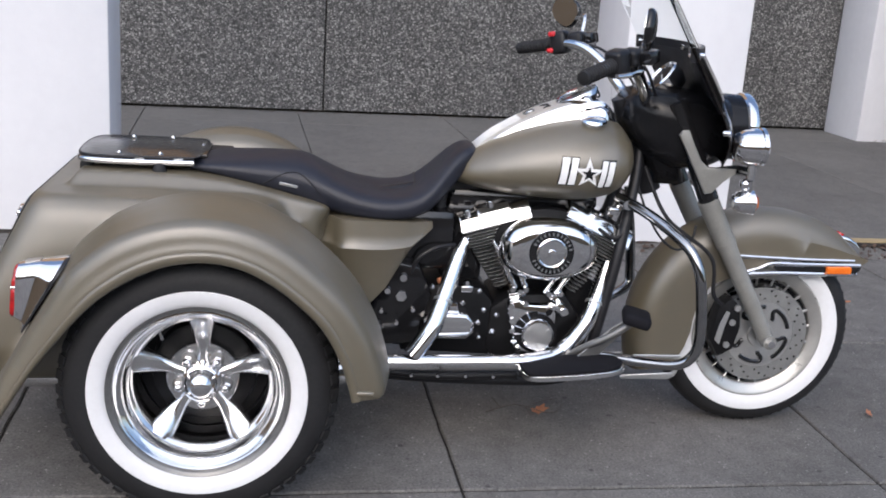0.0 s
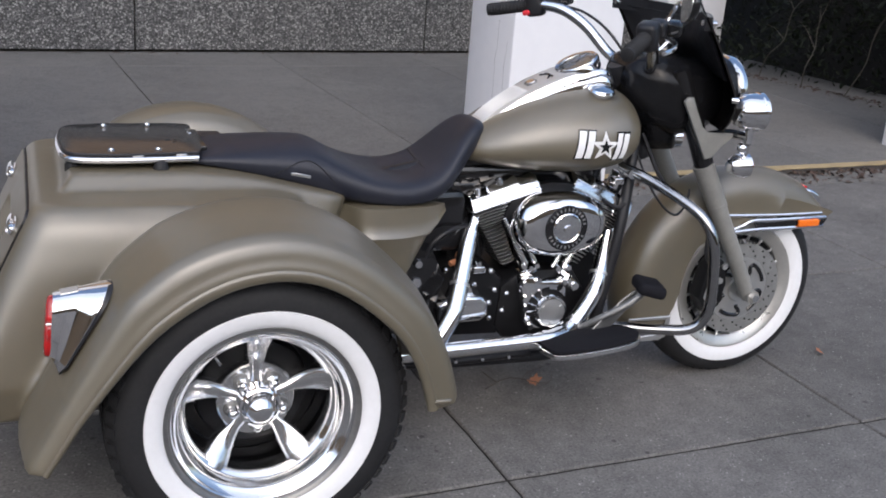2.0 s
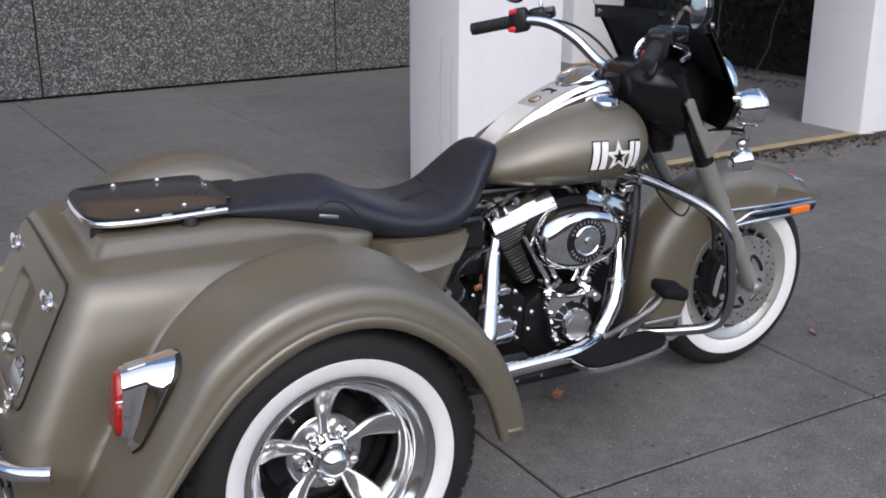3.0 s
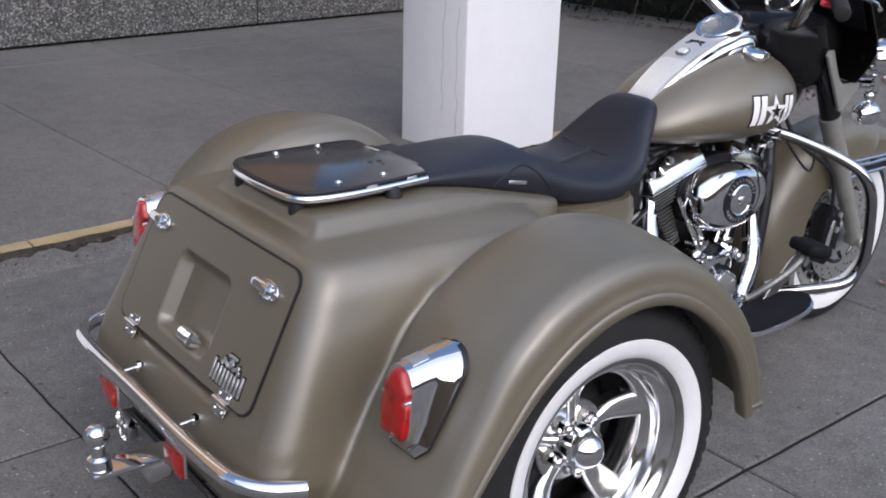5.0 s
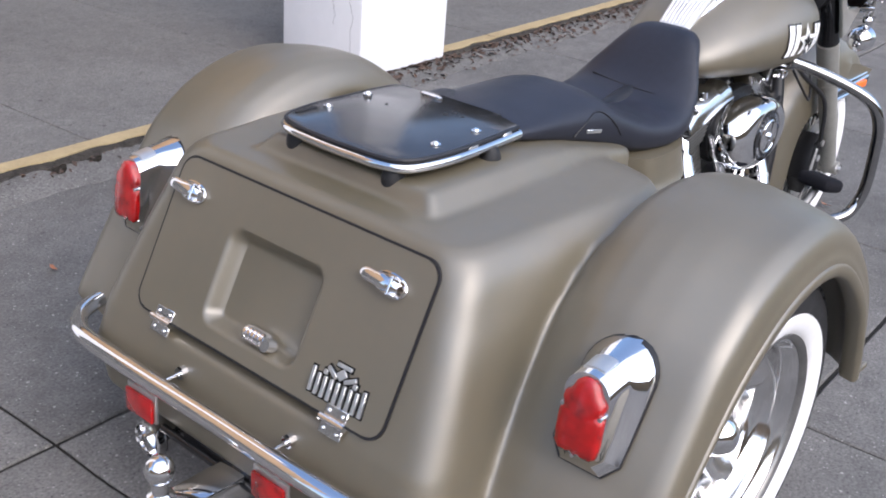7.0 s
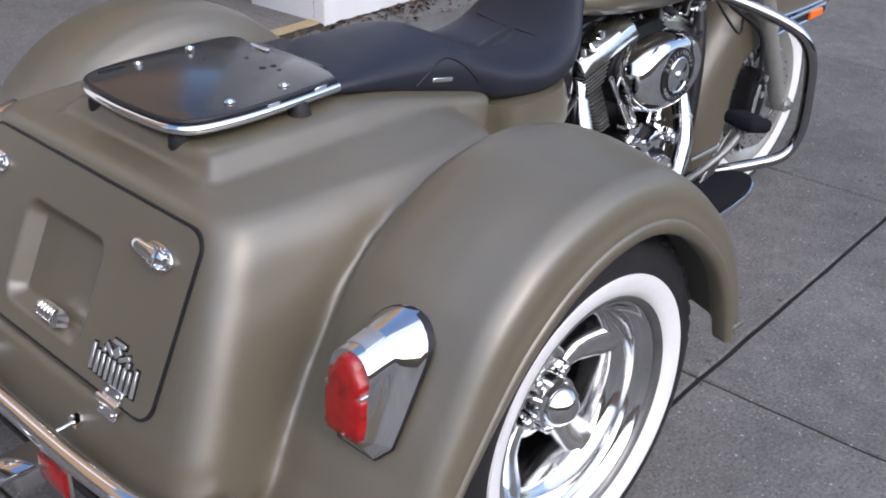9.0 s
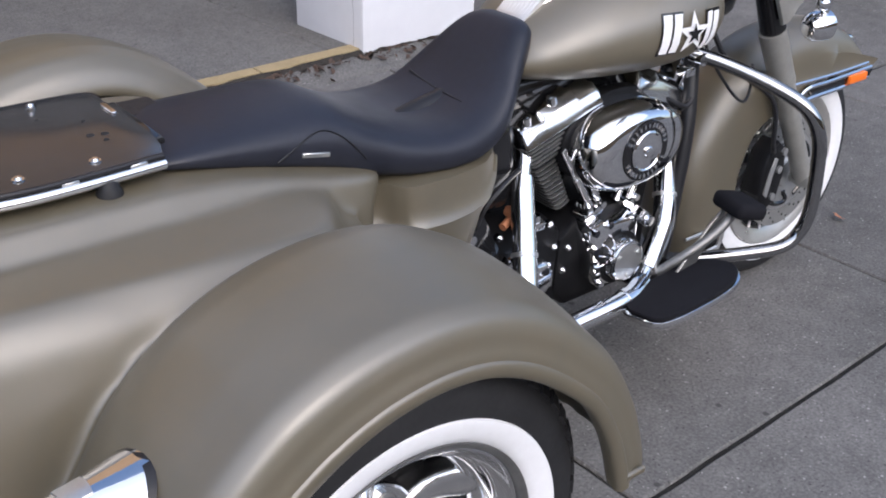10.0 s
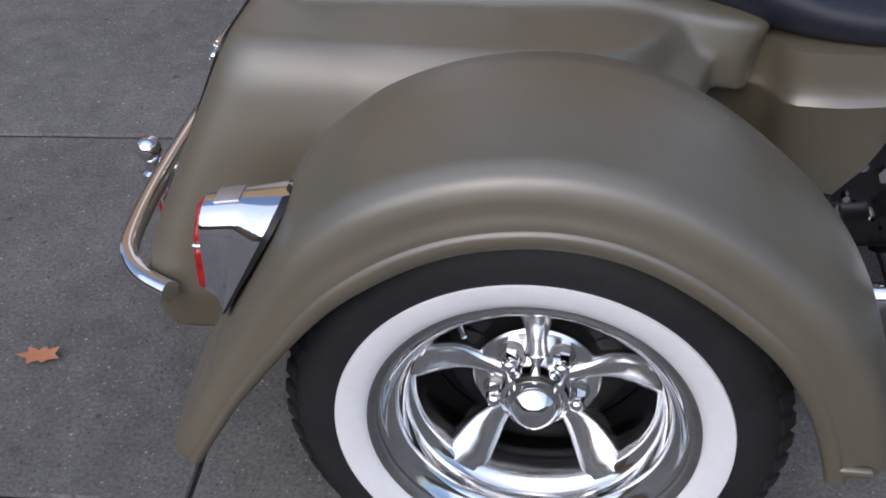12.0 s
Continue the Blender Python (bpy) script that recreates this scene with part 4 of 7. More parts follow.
def build_front_wheel():
    wheel = new("front_wheel")
    wheel.parent = TRIKE
    tagged(wheel, "spoked front wheel with a whitewall tyre and drilled discs")
    wheel.matrix_basis = pose(*FRONT, 0, 0, 0)
    bm = B()
    half = [(0.203, 0.05), (0.212, 0.058), (0.23, 0.063), (0.25, 0.0635), (0.272, 0.059), (0.288, 0.048), (0.298, 0.03), (0.302, 0.0)]
    lathe(bm, [(r, -y) for r, y in half] + [(r, y) for r, y in half[-2::-1]], seg=96)
    tyre = part("tyre", bm, RUBBER, wheel, "black rubber tyre")
    bm = B()
    for k in range(60):
        a = 2 * math.pi * k / 60
        for y, sk in ((-0.025, 0.35), (-0.008, -0.2), (0.009, 0.2), (0.025, -0.35)):
            r = 0.3005 - abs(y) ** 2 * 4.6
            m = Matrix.Translation((r * math.cos(a), y, r * math.sin(a))) @ Matrix.Rotation(-a, 4, "Y") @ Matrix.Rotation(sk, 4, "X")
            vs = bmesh.ops.create_cube(bm, size=1)["verts"]
            bmesh.ops.transform(bm, matrix=m @ Matrix.Diagonal((0.0022, 0.012, 0.024, 1)), verts=vs)
    tagged(part("tread", bm, RUBBER, tyre), "tread blocks", kind="stuff")
    for s_ in (-1, 1):
        bm = B()
        lathe(bm, [(0.2075, s_ * 0.058), (0.212, s_ * 0.061), (0.23, s_ * 0.0655), (0.246, s_ * 0.066), (0.2515, s_ * 0.065), (0.252, s_ * 0.061)], seg=96)
        part("whitewall", bm, WHITEWALL, tyre, "white sidewall band")
    bm = B()
    lip = [(0.205, 0.05), (0.2065, 0.060), (0.204, 0.0635), (0.199, 0.063), (0.190, 0.057), (0.176, 0.053), (0.168, 0.046), (0.165, 0.03), (0.163, 0.012)]
    lathe(bm, [(r, -y) for r, y in lip] + [(r, y) for r, y in lip[::-1]], seg=96)
    part("rim", bm, RIM_ALLOY, wheel, "broad satin alloy rim")
    bm = B()
    lathe(bm, [(0.1635, -0.045), (0.152, -0.040), (0.150, 0.0), (0.152, 0.040), (0.1635, 0.045)], seg=72)
    part("rim_well", bm, BLACK, wheel, "black inside of the rim")
    bm = B()
    for k in range(20):
        a = radians(18 * k + 7)
        c, d = math.cos(a), math.sin(a)
        rod(bm, (0.146 * c, -0.043, 0.146 * d), (0.169 * c, -0.049, 0.169 * d), 0.0034, 0.0045, 8)
    split("rim_rib", bm, SATIN, wheel, "short bright spoke end")
    bm = B()
    lathe(bm, [(0.0, -0.06), (0.035, -0.06), (0.035, -0.03), (0.02, -0.02), (0.02, 0.02), (0.035, 0.03), (0.035, 0.06), (0, 0.06)], seg=32)
    part("hub", bm, CHROME, wheel)
    bm = B()
    rod(bm, (0.03, -0.035, 0.0), (0.02, -0.012, 0.180), 0.0042, seg=8)
    first = part("spoke", bm, SATIN, wheel, "thin steel spoke")
    for k in range(1, 40):
        share("spoke", first, wheel, (pose(0, 0, 0, 0, 9 * k, 0) if k % 2 == 0 else pose(0, 0, 0, 0, 9 * k, 0) @ Matrix.Diagonal((-1, -1, 1, 1))))
    # two drilled, slotted discs
    for s_ in (-1, 1):
        bm = B()
        n = 84
        lathe(bm, [(0.105, s_ * 0.072), (0.148, s_ * 0.072), (0.148, s_ * 0.077), (0.105, s_ * 0.077), (0.105, s_ * 0.072)], seg=n)
        disc = part("brake_disc", bm, DISC, wheel, "drilled steel brake disc")
        bm = B()
        lathe(bm, [(0.0, s_ * 0.0735), (0.1045, s_ * 0.0735), (0.1045, s_ * 0.0765), (0.0, s_ * 0.0765)], seg=60)
        part("carrier", bm, SATIN, wheel, "bright slotted disc carrier")
        bm = B()
        for k in range(5):
            a = 72 * k + 14
            arc = [(0.088, a + 46 * j / 8) for j in range(9)]
            tail = [(0.088 - 0.034 * j / 5, a + 46 + 5 * math.sin(j)) for j in range(1, 6)]
            pts = [(r * math.cos(radians(q)), s_ * 0.0762, r * math.sin(radians(q))) for r, q in arc + tail]
            tube(bm, pts, 0.0068, 8, 2)
        split("carrier_slot", bm, BLACK, wheel)
        bm = B()
        lathe(bm, [(0.0, s_ * 0.084), (0.038, s_ * 0.084), (0.040, s_ * 0.080), (0.040, s_ * 0.07)], seg=40)
        part("disc_hub", bm, SATIN, wheel)
        bm = B()
        for k in range(48):
            a = radians(7.5 * k)
            r = (0.114, 0.127, 0.139)[k % 3]
            lathe(bm, [(0.0, s_ * 0.0774), (0.0033, s_ * 0.0774), (0.0033, s_ * 0.076)], (r * math.cos(a), 0, r * math.sin(a)), seg=8)
        split("vent_hole", bm, BLACK, disc)
    return wheel


def build_front_fender():
    cx, _, cz = FRONT
    f = []
    # angle from straight ahead, outer radius, lower edge radius
    table = [(39, 0.392, 0.386), (45, 0.389, 0.346), (60, 0.385, 0.29), (75, 0.379, 0.25), (90, 0.378, 0.23), (105, 0.382, 0.21), (120, 0.390, 0.21), (140, 0.397, 0.235), (160, 0.400, 0.228), (178, 0.402, 0.223), (190, 0.404, 0.24), (199, 0.405, 0.275)]
    bm = B()
    rows = []
    for i in range(81):
        a = 39 + 160 * i / 80
        ro, ri = lerp_table(table, a)
        if a < 98:
            h = 0.246 if a < 80 else 0.246 - 0.03 * (a - 80) / 18
            ri = min(ro - 0.004, h / math.sin(radians(a)))
        c, s_ = math.cos(radians(a)), math.sin(radians(a))
        w = 0.088
        prof = []
        for r, y in ((ri, -w), (ri + (ro - ri) * 0.45, -w - 0.002), (ro - 0.065, -w), (ro - 0.042, -w + 0.006), (ro - 0.022, -w + 0.02), (ro - 0.008, -w + 0.042), (ro, -w + 0.07)):
            prof.append((r, y))
        prof = prof + [(ro + 0.001, 0)] + [(r, -y) for r, y in prof[::-1]]
        inn = [(r - (0.004 if j > 2 else 0), y * 0.955) for j, (r, y) in enumerate(prof[:7])]
        inn = inn + [(ro - 0.004, 0)] + [(r, -y) for r, y in inn[::-1]]
        rows.append([(cx + r * c, y, cz + r * s_) for r, y in prof + inn[::-1]])
    rings(bm, rows)
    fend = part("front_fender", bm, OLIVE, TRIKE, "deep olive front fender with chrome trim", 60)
    for s_ in (-1, 1):
        bm = B()
        tube(bm, [(1.50, s_ * 0.093, 0.513), (1.62, s_ * 0.093, 0.509), (1.76, s_ * 0.093, 0.506), (1.90, s_ * 0.088, 0.505)], 0.0055, 8, 5)
        tube(bm, [(1.555, s_ * 0.096, 0.462), (1.60, s_ * 0.096, 0.476), (1.64, s_ * 0.096, 0.492), (1.72, s_ * 0.096, 0.492), (1.92, s_ * 0.088, 0.491)], 0.0065, 8, 6)
        tube(bm, [(1.57, s_ * 0.096, 0.458), (1.66, s_ * 0.096, 0.463), (1.78, s_ * 0.094, 0.463), (1.915, s_ * 0.085, 0.463)], 0.0065, 8, 6)
        bmesh.ops.translate(bm, verts=bm.verts, vec=(-0.028, 0, 0.039))
        split("fender_trim", bm, CHROME, fend, "chrome trim strips")
        bm = B()
        box(bm, (1.822, s_ * 0.097, 0.5165), (0.078, 0.012, 0.022), 0.004)
        part("side_marker", bm, ORANGE, fend, "amber side marker")
        bm = B()
        prism(bm, [(1.63, 0.507), (1.885, 0.507), (1.897, 0.526), (1.62, 0.526)], s_ * 0.084, s_ * 0.094, "y", 0.002, 1)
        part("trim_backing", bm, BLACK, fend)
        bm = B()
        prism(bm, [(1.185, 0.164), (1.19, 0.158), (1.335, 0.158), (1.355, 0.168), (1.366, 0.195), (1.367, 0.236), (1.22, 0.236), (1.22, 0.228), (1.352, 0.224), (1.345, 0.180), (1.19, 0.170)], s_ * 0.089, s_ * 0.096, "y", 0.002, 1)
        part("fender_skirt_trim", bm, SATIN, fend, "bright trim along the lower rear edge")
    bm = B()
    rows = []
    for x, h, w in ((1.835, 0.008, 0.022), (1.855, 0.022, 0.026), (1.88, 0.032, 0.028), (1.905, 0.034, 0.027), (1.918, 0.026, 0.024)):
        rows.append([(x, y, 0.598 - 0.62 * (x - 1.835) - 0.022 + z) for y, z in round_rect(-w, w, 0, h + 0.02, 0.008, 3)])
    rings(bm, rows)
    part("fender_tip_lamp", bm, CHROME, fend, "chrome fender tip lamp with a red lens")
    bm = B()
    rod(bm, (1.85, 0, 0.588), (1.862, 0, 0.610), 0.016, 0.012)
    part("tip_lens", bm, RED_LENS, fend)


def build_forks():
    ax, az = 1.614, 0.302
    d = Vector((-0.495, 0, 0.869)).normalized()
    for s_ in (-1, 1):
        y = s_ * 0.125
        P = lambda k: Vector((ax, y, az)) + d * k
        bm = B()
        rod(bm, P(0.34), P(0.485), 0.0295, 0.031, 24)
        rod(bm, P(0.33), P(0.345), 0.030, 0.0305, 24)
        leg = part("fork_leg", bm, SILVER, TRIKE, "satin silver front fork leg")
        bm = B()
        rod(bm, P(0.03), P(0.335), 0.0235, 0.027, 24)
        tube(bm, [P(-0.01), P(0.03)], (0.022, 0.0235), 20, 0)
        rod(bm, (ax, y - s_ * 0.028, az), (ax, y + s_ * 0.03, az), 0.021)
        part("slider", bm, SILVER, leg, "satin silver fork slider")
        bm = B()
        rod(bm, P(0.485) + Vector((0.004, 0, 0)), P(0.80) + Vector((0.032, 0, 0)), 0.029, 0.027, 24)
        part("upper_tube", bm, BLACK, leg, "black upper fork shroud")
        bm = B()
        rod(bm, (ax, y + s_ * 0.028, az), (ax, y + s_ * 0.042, az), 0.013, 0.012, 6)
        part("axle_nut", bm, CHROME, leg)
        # caliper
        bm = B()
        prism(bm, [(1.435, 0.30), (1.47, 0.245), (1.515, 0.27), (1.53, 0.34), (1.52, 0.405), (1.49, 0.43), (1.455, 0.40)], s_ * 0.066, s_ * 0.125, "y", 0.008, 2)
        cal = part("brake_caliper", bm, WRINKLE, leg, "black brake caliper")
        bm = B()
        prism(bm, [(1.452, 0.30), (1.468, 0.285), (1.478, 0.34), (1.49, 0.385), (1.478, 0.39), (1.462, 0.35)], s_ * 0.124, s_ * 0.128, "y", 0.001, 1)
        for x, z in ((1.50, 0.355), (1.49, 0.285), (1.51, 0.40)):
            rod(bm, (x, s_ * 0.12, z), (x, s_ * 0.131, z), 0.010, seg=8)
        split("caliper_trim", bm, SATIN, cal)
    bm = B()
    tube(bm, [(1.20, -0.06, 0.80), (1.27, -0.1, 0.66), (1.40, -0.14, 0.56), (1.42, -0.15, 0.45), (1.46, -0.13, 0.41)], 0.006, 8)
    tube(bm, [(1.16, -0.05, 0.82), (1.20, -0.10, 0.69), (1.245, -0.135, 0.61), (1.30, -0.135, 0.575), (1.345, -0.115, 0.60), (1.36, -0.10, 0.64)], 0.0035, 8)
    split("brake_hose", bm, PLASTIC, TRIKE, "black brake hose")


def build_crash_bar():
    bm = B()
    tube(bm, [(1.12, -0.09, 0.715), (1.18, -0.165, 0.69), (1.235, -0.25, 0.655), (1.275, -0.31, 0.615), (1.298, -0.335, 0.555), (1.312, -0.338, 0.47), (1.320, -0.335, 0.38), (1.313, -0.325, 0.325), (1.28, -0.308, 0.290), (1.21, -0.265, 0.276), (1.08, -0.19, 0.268)], 0.0155, 16)
    bar = part("crash_bar", bm, GUARD_CHROME, TRIKE, "bent chrome engine guard, toned dark for its reflections")
    bm = B()
    tube(bm, [(1.12, 0.09, 0.715), (1.17, 0.16, 0.69), (1.235, 0.26, 0.655), (1.275, 0.31, 0.615), (1.298, 0.335, 0.555), (1.312, 0.338, 0.47), (1.320, 0.335, 0.38), (1.313, 0.325, 0.325), (1.23, 0.28, 0.29), (1.15, 0.20, 0.285), (1.08, 0.14, 0.285)], 0.0165, 16)
    part("crash_bar", bm, GUARD_CHROME, TRIKE, "bent chrome engine guard, toned dark for its reflections")


def build_frame():
    bm = B()
    for s_ in (-1, 1):
        tube(bm, [(1.19, s_ * 0.03, 0.88), (1.17, s_ * 0.07, 0.74), (1.13, s_ * 0.12, 0.55), (1.085, s_ * 0.14, 0.34), (1.06, s_ * 0.14, 0.24), (0.98, s_ * 0.14, 0.175), (0.75, s_ * 0.14, 0.17), (0.5, s_ * 0.15, 0.185), (0.3, s_ * 0.16, 0.22)], 0.0165, 12)
        tube(bm, [(0.62, s_ * 0.05, 0.72), (0.60, s_ * 0.06, 0.60), (0.52, s_ * 0.07, 0.46), (0.44, s_ * 0.08, 0.34), (0.36, s_ * 0.09, 0.25)], 0.017, 12)
        tube(bm, [(0.46, s_ * 0.17, 0.205), (0.6, s_ * 0.18, 0.195), (0.85, s_ * 0.18, 0.2)], 0.012, 10)
    tube(bm, [(0.4, 0, 0.66), (0.7, 0, 0.72), (1.0, 0, 0.78), (1.2, 0, 0.86)], 0.03, 12)
    rod(bm, (1.13, 0, 0.99), (1.24, 0, 0.72), 0.034)
    part("frame", bm, PLASTIC, TRIKE, "black tubular frame")
    # rear axle and underbody
    bm = B()
    rod(bm, (0, -0.45, 0.326), (0, 0.45, 0.326), 0.04)
    box(bm, (0, 0, 0.326), (0.22, 0.24, 0.2), 0.04)
    box(bm, (0.22, 0, 0.34), (0.34, 0.28, 0.24), 0.03)
    box(bm, (-0.36, 0, 0.27), (0.4, 0.56, 0.06), 0.02)
    part("rear_axle", bm, WRINKLE, TRIKE, "black rear axle and swing arm")


def build_side_panels():
    for s_ in (-1, 1):
        bm = B()
        rows = []
        for x, y1, zt, zr, zl in ((0.20, 0.125, 0.640, 0.570, 0.45), (0.27, 0.135, 0.643, 0.570, 0.45), (0.302, 0.150, 0.643, 0.569, 0.44), (0.318, 0.170, 0.643, 0.568, 0.437), (0.328, 0.193, 0.643, 0.567, 0.434), (0.345, 0.202, 0.643, 0.567, 0.428), (0.375, 0.205, 0.643, 0.567, 0.42), (0.40, 0.205, 0.642, 0.566, 0.410), (0.42, 0.204, 0.642, 0.566, 0.406), (0.46, 0.198, 0.640, 0.566, 0.450), (0.50, 0.187, 0.638, 0.568, 0.518), (0.526, 0.174, 0.635, 0.571, 0.556), (0.56, 0.148, 0.632, 0.592, 0.586), (0.59, 0.115, 0.626, 0.611, 0.607)):
            m = (zt - zr) * 0.5
            rows.append([(x, s_ * y, z) for y, z in ((0.06, zt), (y1 - 0.015, zt), (y1 - 0.012, zr + m), (y1 - 0.009, zr + m * 0.4), (y1 - 0.003, zr + 0.004), (y1, zr), (y1 - 0.002, zr - min(0.006, (zr - zl) * 0.4)), (y1 - 0.012, (zr + zl) / 2), (y1 - 0.018, zl + 0.002), (y1 - 0.03, zl), (0.06, zl))])
        rings(bm, rows)
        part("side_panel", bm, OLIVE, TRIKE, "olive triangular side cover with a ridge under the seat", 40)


def build_seat():
    table = [(-0.075, 0.768, 0.745, 0.110), (-0.03, 0.779, 0.738, 0.125), (0.05, 0.787, 0.715, 0.130), (0.14, 0.791, 0.690, 0.134), (0.215, 0.791, 0.667, 0.138), (0.25, 0.781, 0.655, 0.143), (0.30, 0.752, 0.640, 0.152), (0.37, 0.722, 0.630, 0.165), (0.44, 0.708, 0.626, 0.172), (0.50, 0.710, 0.628, 0.170), (0.55, 0.725, 0.640, 0.162), (0.59, 0.758, 0.665, 0.150), (0.625, 0.80, 0.70, 0.122), (0.66, 0.832, 0.74, 0.10), (0.69, 0.842, 0.775, 0.083), (0.712, 0.834, 0.79, 0.06), (0.722, 0.822, 0.80, 0.03)]
    xs = np.linspace(-0.075, 0.722, 64)
    P = {}
    for i in (1, 2, 3):
        P[i] = np.interp(xs, [r[0] for r in table], [r[i] for r in table])
        for _ in range(2):
            P[i][1:-1] = (P[i][:-2] + 2 * P[i][1:-1] + P[i][2:]) / 4
    bm = B()
    rows = []
    for x, zt, zb, hw in zip(xs, P[1], P[2], P[3]):
        dish = 0.012 * math.exp(-((x - 0.46) / 0.13) ** 2)
        row = []
        for k in range(32):
            a = 2 * math.pi * k / 32
            c, s_ = math.cos(a), math.sin(a)
            e = float(np.interp(x, [0.02, 0.22, 0.40, 0.6], [1.0, 1.0, 0.75, 0.62]))
            y = hw * math.copysign(abs(c) ** e, c)
            if s_ >= 0:
                z = (zt + zb) / 2 + (zt - zb) / 2 * abs(s_) ** max(0.75, 0.85 * e) - dish * math.exp(-(y / (hw * 0.6)) ** 2) * s_
            else:
                z = (zt + zb) / 2 - (zt - zb) / 2 * min(1, abs(s_) ** 0.5)
            row.append((x, y, z))
        rows.append(row)
    rings(bm, rows)
    seat = part("seat", bm, LEATHER, TRIKE, "stepped black vinyl two-up saddle", 60)
    for s_ in (-1, 1):
        bm = B()
        box(bm, (0.187, s_ * 0.1345, 0.722), (0.05, 0.006, 0.008), 0.001, (s_ * -8, 10, s_ * 3), 1)
        part("seat_tag", bm, SATIN, seat, "small grey maker's tag")
    # seams
    bm = B()
    for s_ in (-1, 1):
        pts = []
        for x in np.linspace(0.12, 0.275, 9):
            zt, zb, hw = [float(np.interp(x, xs, P[i])) for i in (1, 2, 3)]
            u = (x - 0.12) / 0.18
            f = 0.30 + 0.42 * math.sin(math.pi * min(1, u * 1.05))
            e = float(np.interp(x, [0.02, 0.22, 0.40, 0.6], [1.0, 1.0, 0.75, 0.62]))
            v = max(0.0, 2 * f - 1) ** (1 / max(0.75, 0.85 * e))
            pts.append((x, s_ * hw * (1 - v * v) ** (e / 2), zb + (zt - zb) * f))
        tube(bm, pts, 0.0018, 6, 3)
    # sunk crease across the bowl, where it rises towards the tank
    tube(bm, [(0.551, 0.104, 0.7235), (0.547, 0.06, 0.7190), (0.5435, 0.015, 0.7162), (0.540, -0.03, 0.7158), (0.538, -0.068, 0.7160)], (0.0030, 0.0016), 8, 4)
    split("seam", bm, PLASTIC, seat, "stitched seams")


TANK = [(0.632, 0.742, 0.772, 0.035), (0.65, 0.732, 0.79, 0.075), (0.69, 0.722, 0.822, 0.115), (0.75, 0.711, 0.858, 0.146), (0.82, 0.703, 0.890, 0.170), (0.90, 0.697, 0.916, 0.190), (0.97, 0.695, 0.933, 0.202), (1.03, 0.699, 0.940, 0.207), (1.08, 0.711, 0.936, 0.202), (1.115, 0.735, 0.918, 0.185), (1.137, 0.768, 0.892, 0.150), (1.147, 0.80, 0.862, 0.09)]


def tank_y(x, z):
    zb, zt, hw = lerp_table(TANK, x)
    q = min(0.999, abs((z - (zb + (zt - zb) * 0.42)) / ((zt - zb) * (0.58 if z > zb + (zt - zb) * 0.42 else 0.42))))
    return hw * (1 - q ** 2.3) ** (1 / 2.0)


